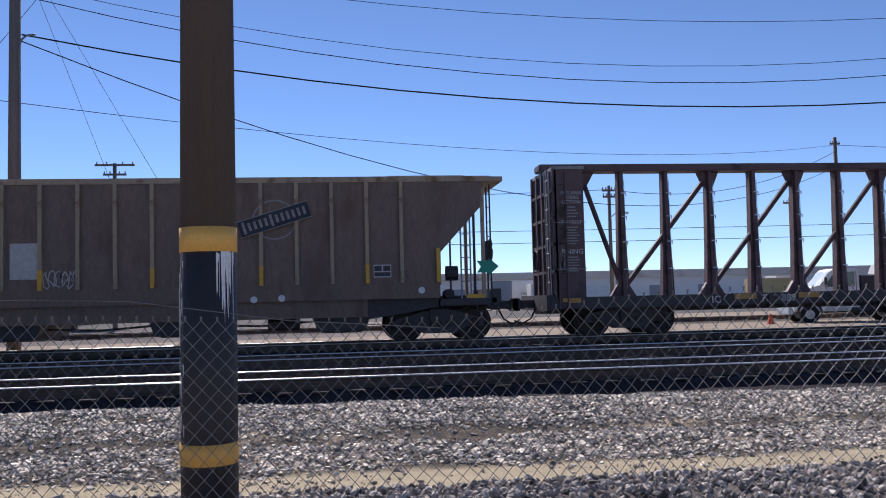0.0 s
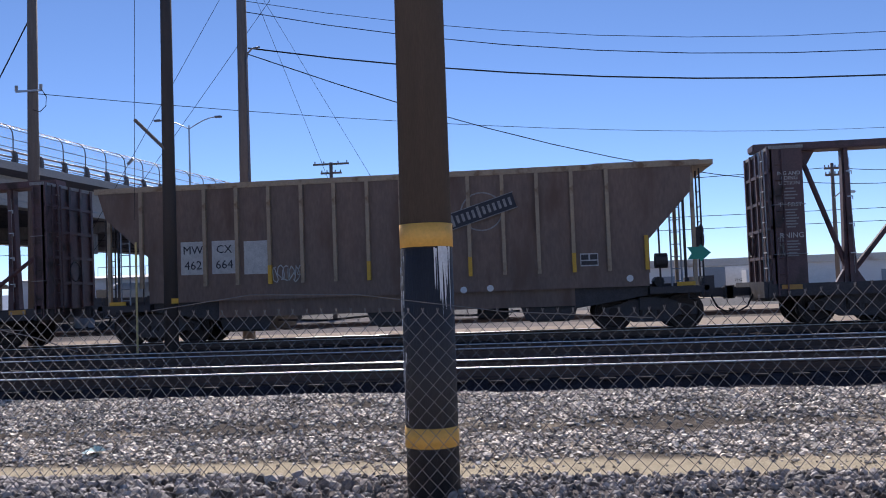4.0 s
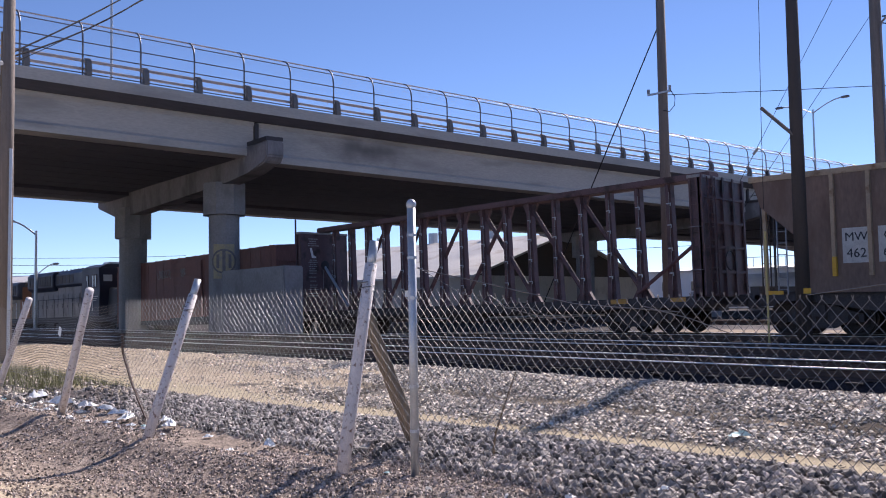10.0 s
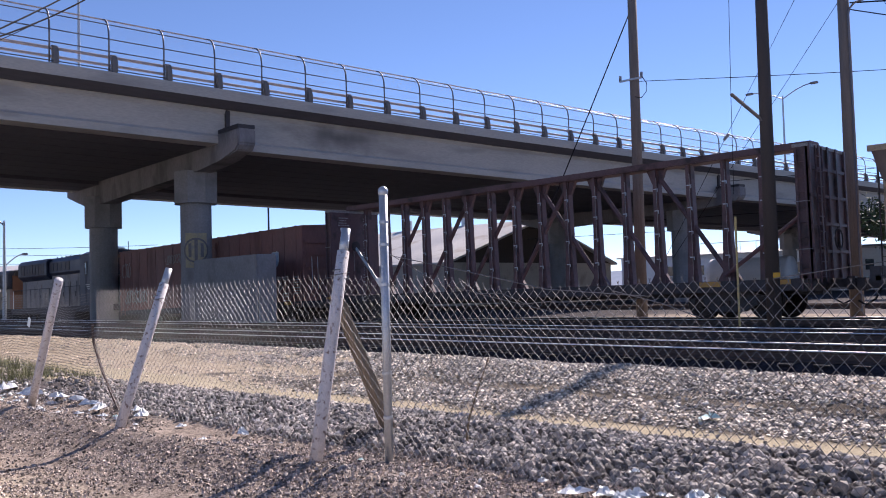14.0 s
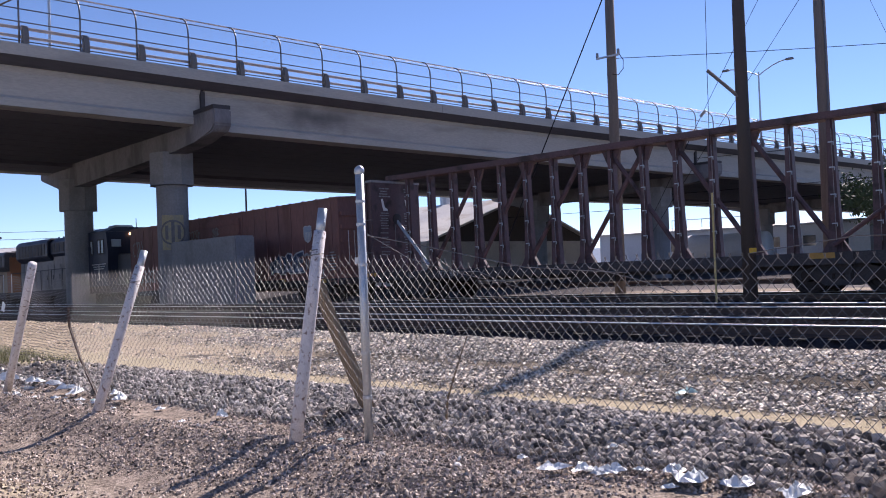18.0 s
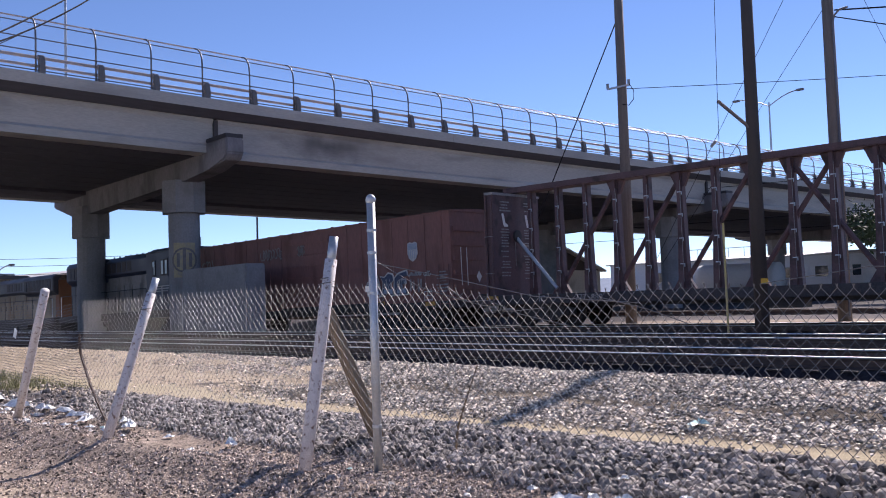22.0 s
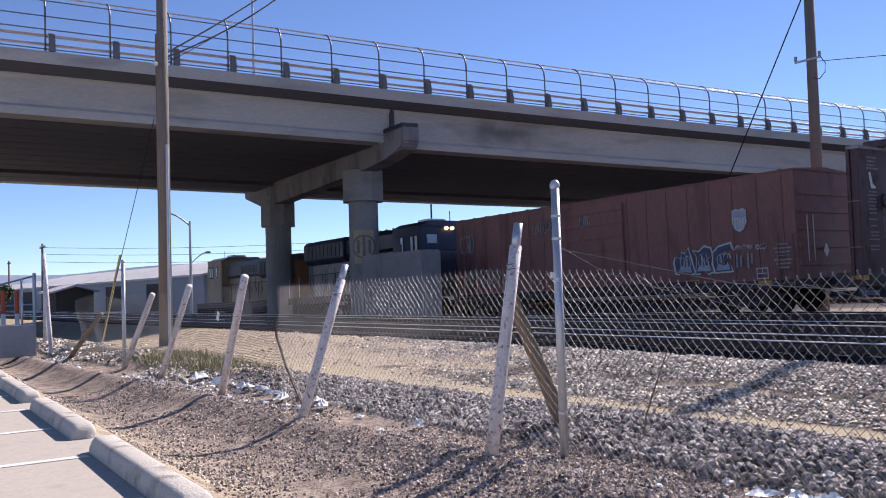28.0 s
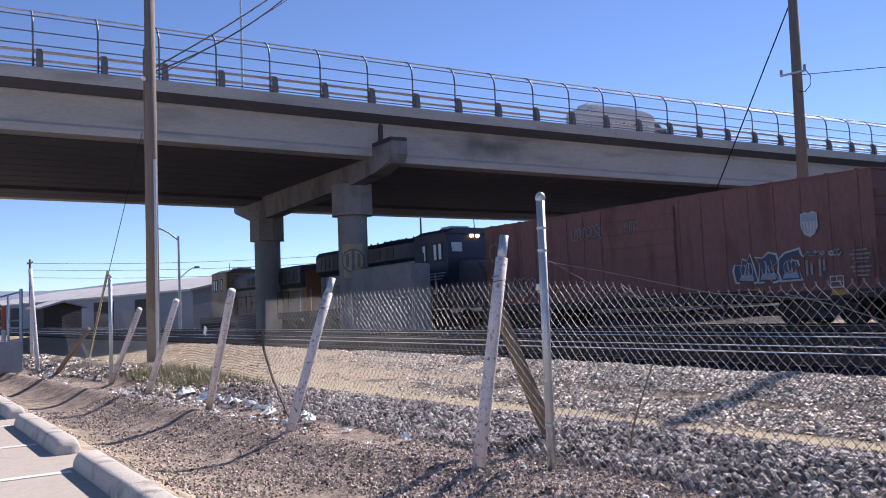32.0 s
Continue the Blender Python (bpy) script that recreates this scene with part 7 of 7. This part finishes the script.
# gate at the far end of the fence
gate = thing("yard_gate", pose(-34.0, 6.87, 0.02), "grey steel swing gate with red and white posts", "gate")
part("gate_post", bar((0, 0, 0), (0, 0, 2.3), 0.06, 12), GALV, gate, "tall grey hinge post")
part("gate_frame", tube(bmesh.new(), [(0, 0, 2.2), (-0.5, -2.6, 1.5), (-0.6, -3.2, 1.3)], 0.03, 8), GALV, gate, "slanted top brace")
part("gate_rail", bar((0, 0, 1.2), (-0.6, -3.2, 1.15), 0.03, 8), GALV, gate)
part("gate_rail", bar((0, 0, 0.5), (-0.6, -3.2, 0.45), 0.03, 8), GALV, gate)
for y in (-0.56, -1.0):
    b = part("striped_post", bar((0, y, 0), (0, y, 0.9), 0.075, 12), WHITEPAINT, gate, "white lower part")
    part("red_top", bar((0, y, 0.9), (0, y, 1.7), 0.076, 12), ORANGE, b, "red upper part")
solo("low_wall", soft_box(-0.15, 0.15, -1.4, 0.4, 0, 0.75, 0.03), SHEDGREY, "low grey wall by the gate", "wall", m=pose(-23.6, 4.35, 0.02))
for x, y, tx, ty, tz in ((-23.05, 5.0, -23.76, 5.0, 2.49), (-26.0, 5.5, -26.0, 5.5, 1.9)):
    leaning_post(x, y, (tx, ty, tz), False, 0.05, "pale post standing at the far end of the fence")
mast = solo("lamp_mast", bar((0, 0, 0), (0, 0, 8.7), 0.11, 10, 0.08), BLACKSTEEL, "thin dark mast standing beyond the overpass", "mast", m=pose(-63.1, 45, 0))


# ---- trees ----
def tree(x, y, h, spread, seed, label):
    g = random.Random(seed)
    t = thing("tree", pose(x, y, 0), label, "tree", "trees beyond the bridge")
    limbs = bmesh.new()
    tips = []
    for k in range(9):
        a, u = g.uniform(0, 6.28), g.uniform(0.35, 0.6)
        p = Vector((0, 0, h * u))
        q = p + Vector((math.cos(a) * spread * g.uniform(0.5, 0.9), math.sin(a) * spread * g.uniform(0.5, 0.9), h * g.uniform(0.15, 0.4)))
        tube(limbs, [p, p.lerp(q, 0.5) + Vector((0, 0, 0.2)), q], 0.12, 6, 0.03)
        tips += [q, p.lerp(q, 0.6), p.lerp(q, 0.8)]
    part("trunk", bar((0, 0, -0.1), (0.1, 0, h * 0.75), h * 0.035, 10, h * 0.015), BARK, t)
    part("limbs", limbs, BARK, t)
    V, F = [], []
    for c in tips:
        for _ in range(150):
            d = Vector((g.gauss(0, 1), g.gauss(0, 1), g.gauss(0, 0.8)))
            p = c + d * spread * 0.19
            s = g.uniform(0.1, 0.22)
            u = Vector((g.gauss(0, 1), g.gauss(0, 1), g.gauss(0, 1))).normalized() * s
            w = u.cross(Vector((g.gauss(0, 1), g.gauss(0, 1), g.gauss(0, 1)))).normalized() * s * 0.5
            b = len(V)
            V += [tuple(p - u), tuple(p + w), tuple(p + u), tuple(p - w)]
            F.append((b, b + 1, b + 2, b + 3))
    part("crown", raw("crown", V, F, LEAF), None, t, "open crown of small leaves")
    return t


tree(-17.5, 62, 8.5, 3.2, 1, "dark green tree standing beside the overpass")
tree(-12.0, 74, 7.5, 3.0, 2, "dark green tree standing behind the yard")
tree(-118, 20, 3.2, 1.6, 3, "small dark green tree beyond the gate")

# far hills
for x, y, w, h, label in ((-700, 1900, 900, 55, "low hazy hill on the horizon"), (200, 2300, 1200, 50, "long hazy ridge on the horizon"), (-1900, 700, 900, 95, "hazy hill on the horizon")):
    g = np.random.RandomState(int(abs(x)))
    bm = bmesh.new()
    n = 40
    d = Vector((-y, x, 0)).normalized()
    prev = None
    for i in range(n + 1):
        u = i / n
        top = h * math.sin(math.pi * u) ** 0.7 * (0.75 + 0.25 * noise.noise((u * 7, x, 0)))
        c = Vector((x, y, 0)) + d * (u - 0.5) * 2 * w
        row = [bm.verts.new(c + Vector((0, 0, -10))), bm.verts.new(c + Vector((x, y, 0)).normalized() * 120 + Vector((0, 0, top))), bm.verts.new(c + Vector((x, y, 0)).normalized() * 300 + Vector((0, 0, -10)))]
        if prev:
            for k in range(2):
                bm.faces.new((prev[k], row[k], row[k + 1], prev[k + 1]))
        prev = row
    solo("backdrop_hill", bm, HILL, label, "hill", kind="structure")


# ---- what moves ----
TRAVEL = [(0, 0), (8.3, 0), (9.0, 0.15), (9.5, 0.35), (10, 0.75), (11, 1.65), (12, 2.6), (13, 3.6), (14, 4.5), (15, 5.4), (16.5, 6.72), (18, 8.05), (19, 9.25), (20, 10.5), (21, 11.9), (22, 13.25),
          (23, 14.45), (24, 15.62), (25, 16.75), (26.5, 18.23), (28, 19.39), (29, 20.12), (30, 20.8), (31, 21.42), (32, 21.98)]


RADIUS = 0.457


def motions():
    for car in (hopper, beam_front, beam_rear, box_red, loco_front, loco_rear):
        m = car.matrix_basis.copy()
        x0 = m.translation.x
        rows = []
        for t, d in TRAVEL:
            za, zb = track_drop(x0 + d - 5.5), track_drop(x0 + d + 5.5)
            rows.append((t, Matrix.Translation((d, 0, (za + zb) / 2)) @ Matrix.Translation(m.translation) @ Matrix.Rotation(-math.atan2(zb - za, 11.0), 4, "Y") @ m.to_3x3().to_4x4()))
        walk(car, rows)
        sense = 1 if m[0][0] > 0 else -1
        for child in car.children:
            if child.name.startswith("wheel"):
                rest = child.matrix_basis.copy()
                at = rest.translation.copy()
                spin = [(0.0, 0.0)] + [(8.3 + 0.395 * k, near(8.3 + 0.395 * k, TRAVEL)) for k in range(60)] + [(32.0, TRAVEL[-1][1])]
                walk(child, [(t, Matrix.Translation(at) @ Matrix.Rotation(sense * d / RADIUS, 4, "Y") @ rest.to_3x3().to_4x4()) for t, d in spin])
    rows = [(0, -62.0), (27.2, -62.0), (28.2, -54.0), (29.0, -38.0), (30.0, -18.8), (30.5, -8.6), (31.0, 1.4), (31.5, 11.3), (32.0, 21.3)]
    walk(bridge_vehicle, [(t, BR @ pose(-5.3, y - 3.7, bz(y - 3.7) + 0.12)) for t, y in rows])
    for w in VAN_WHEELS:
        at = w.matrix_basis.translation.copy()
        spin = [(0.0, -62.0)] + [(27.2 + 0.024 * k, near(27.2 + 0.024 * k, rows)) for k in range(201)]
        walk(w, [(t, Matrix.Translation(at) @ Matrix.Rotation(-y / 0.42, 4, "X")) for t, y in spin])


motions()
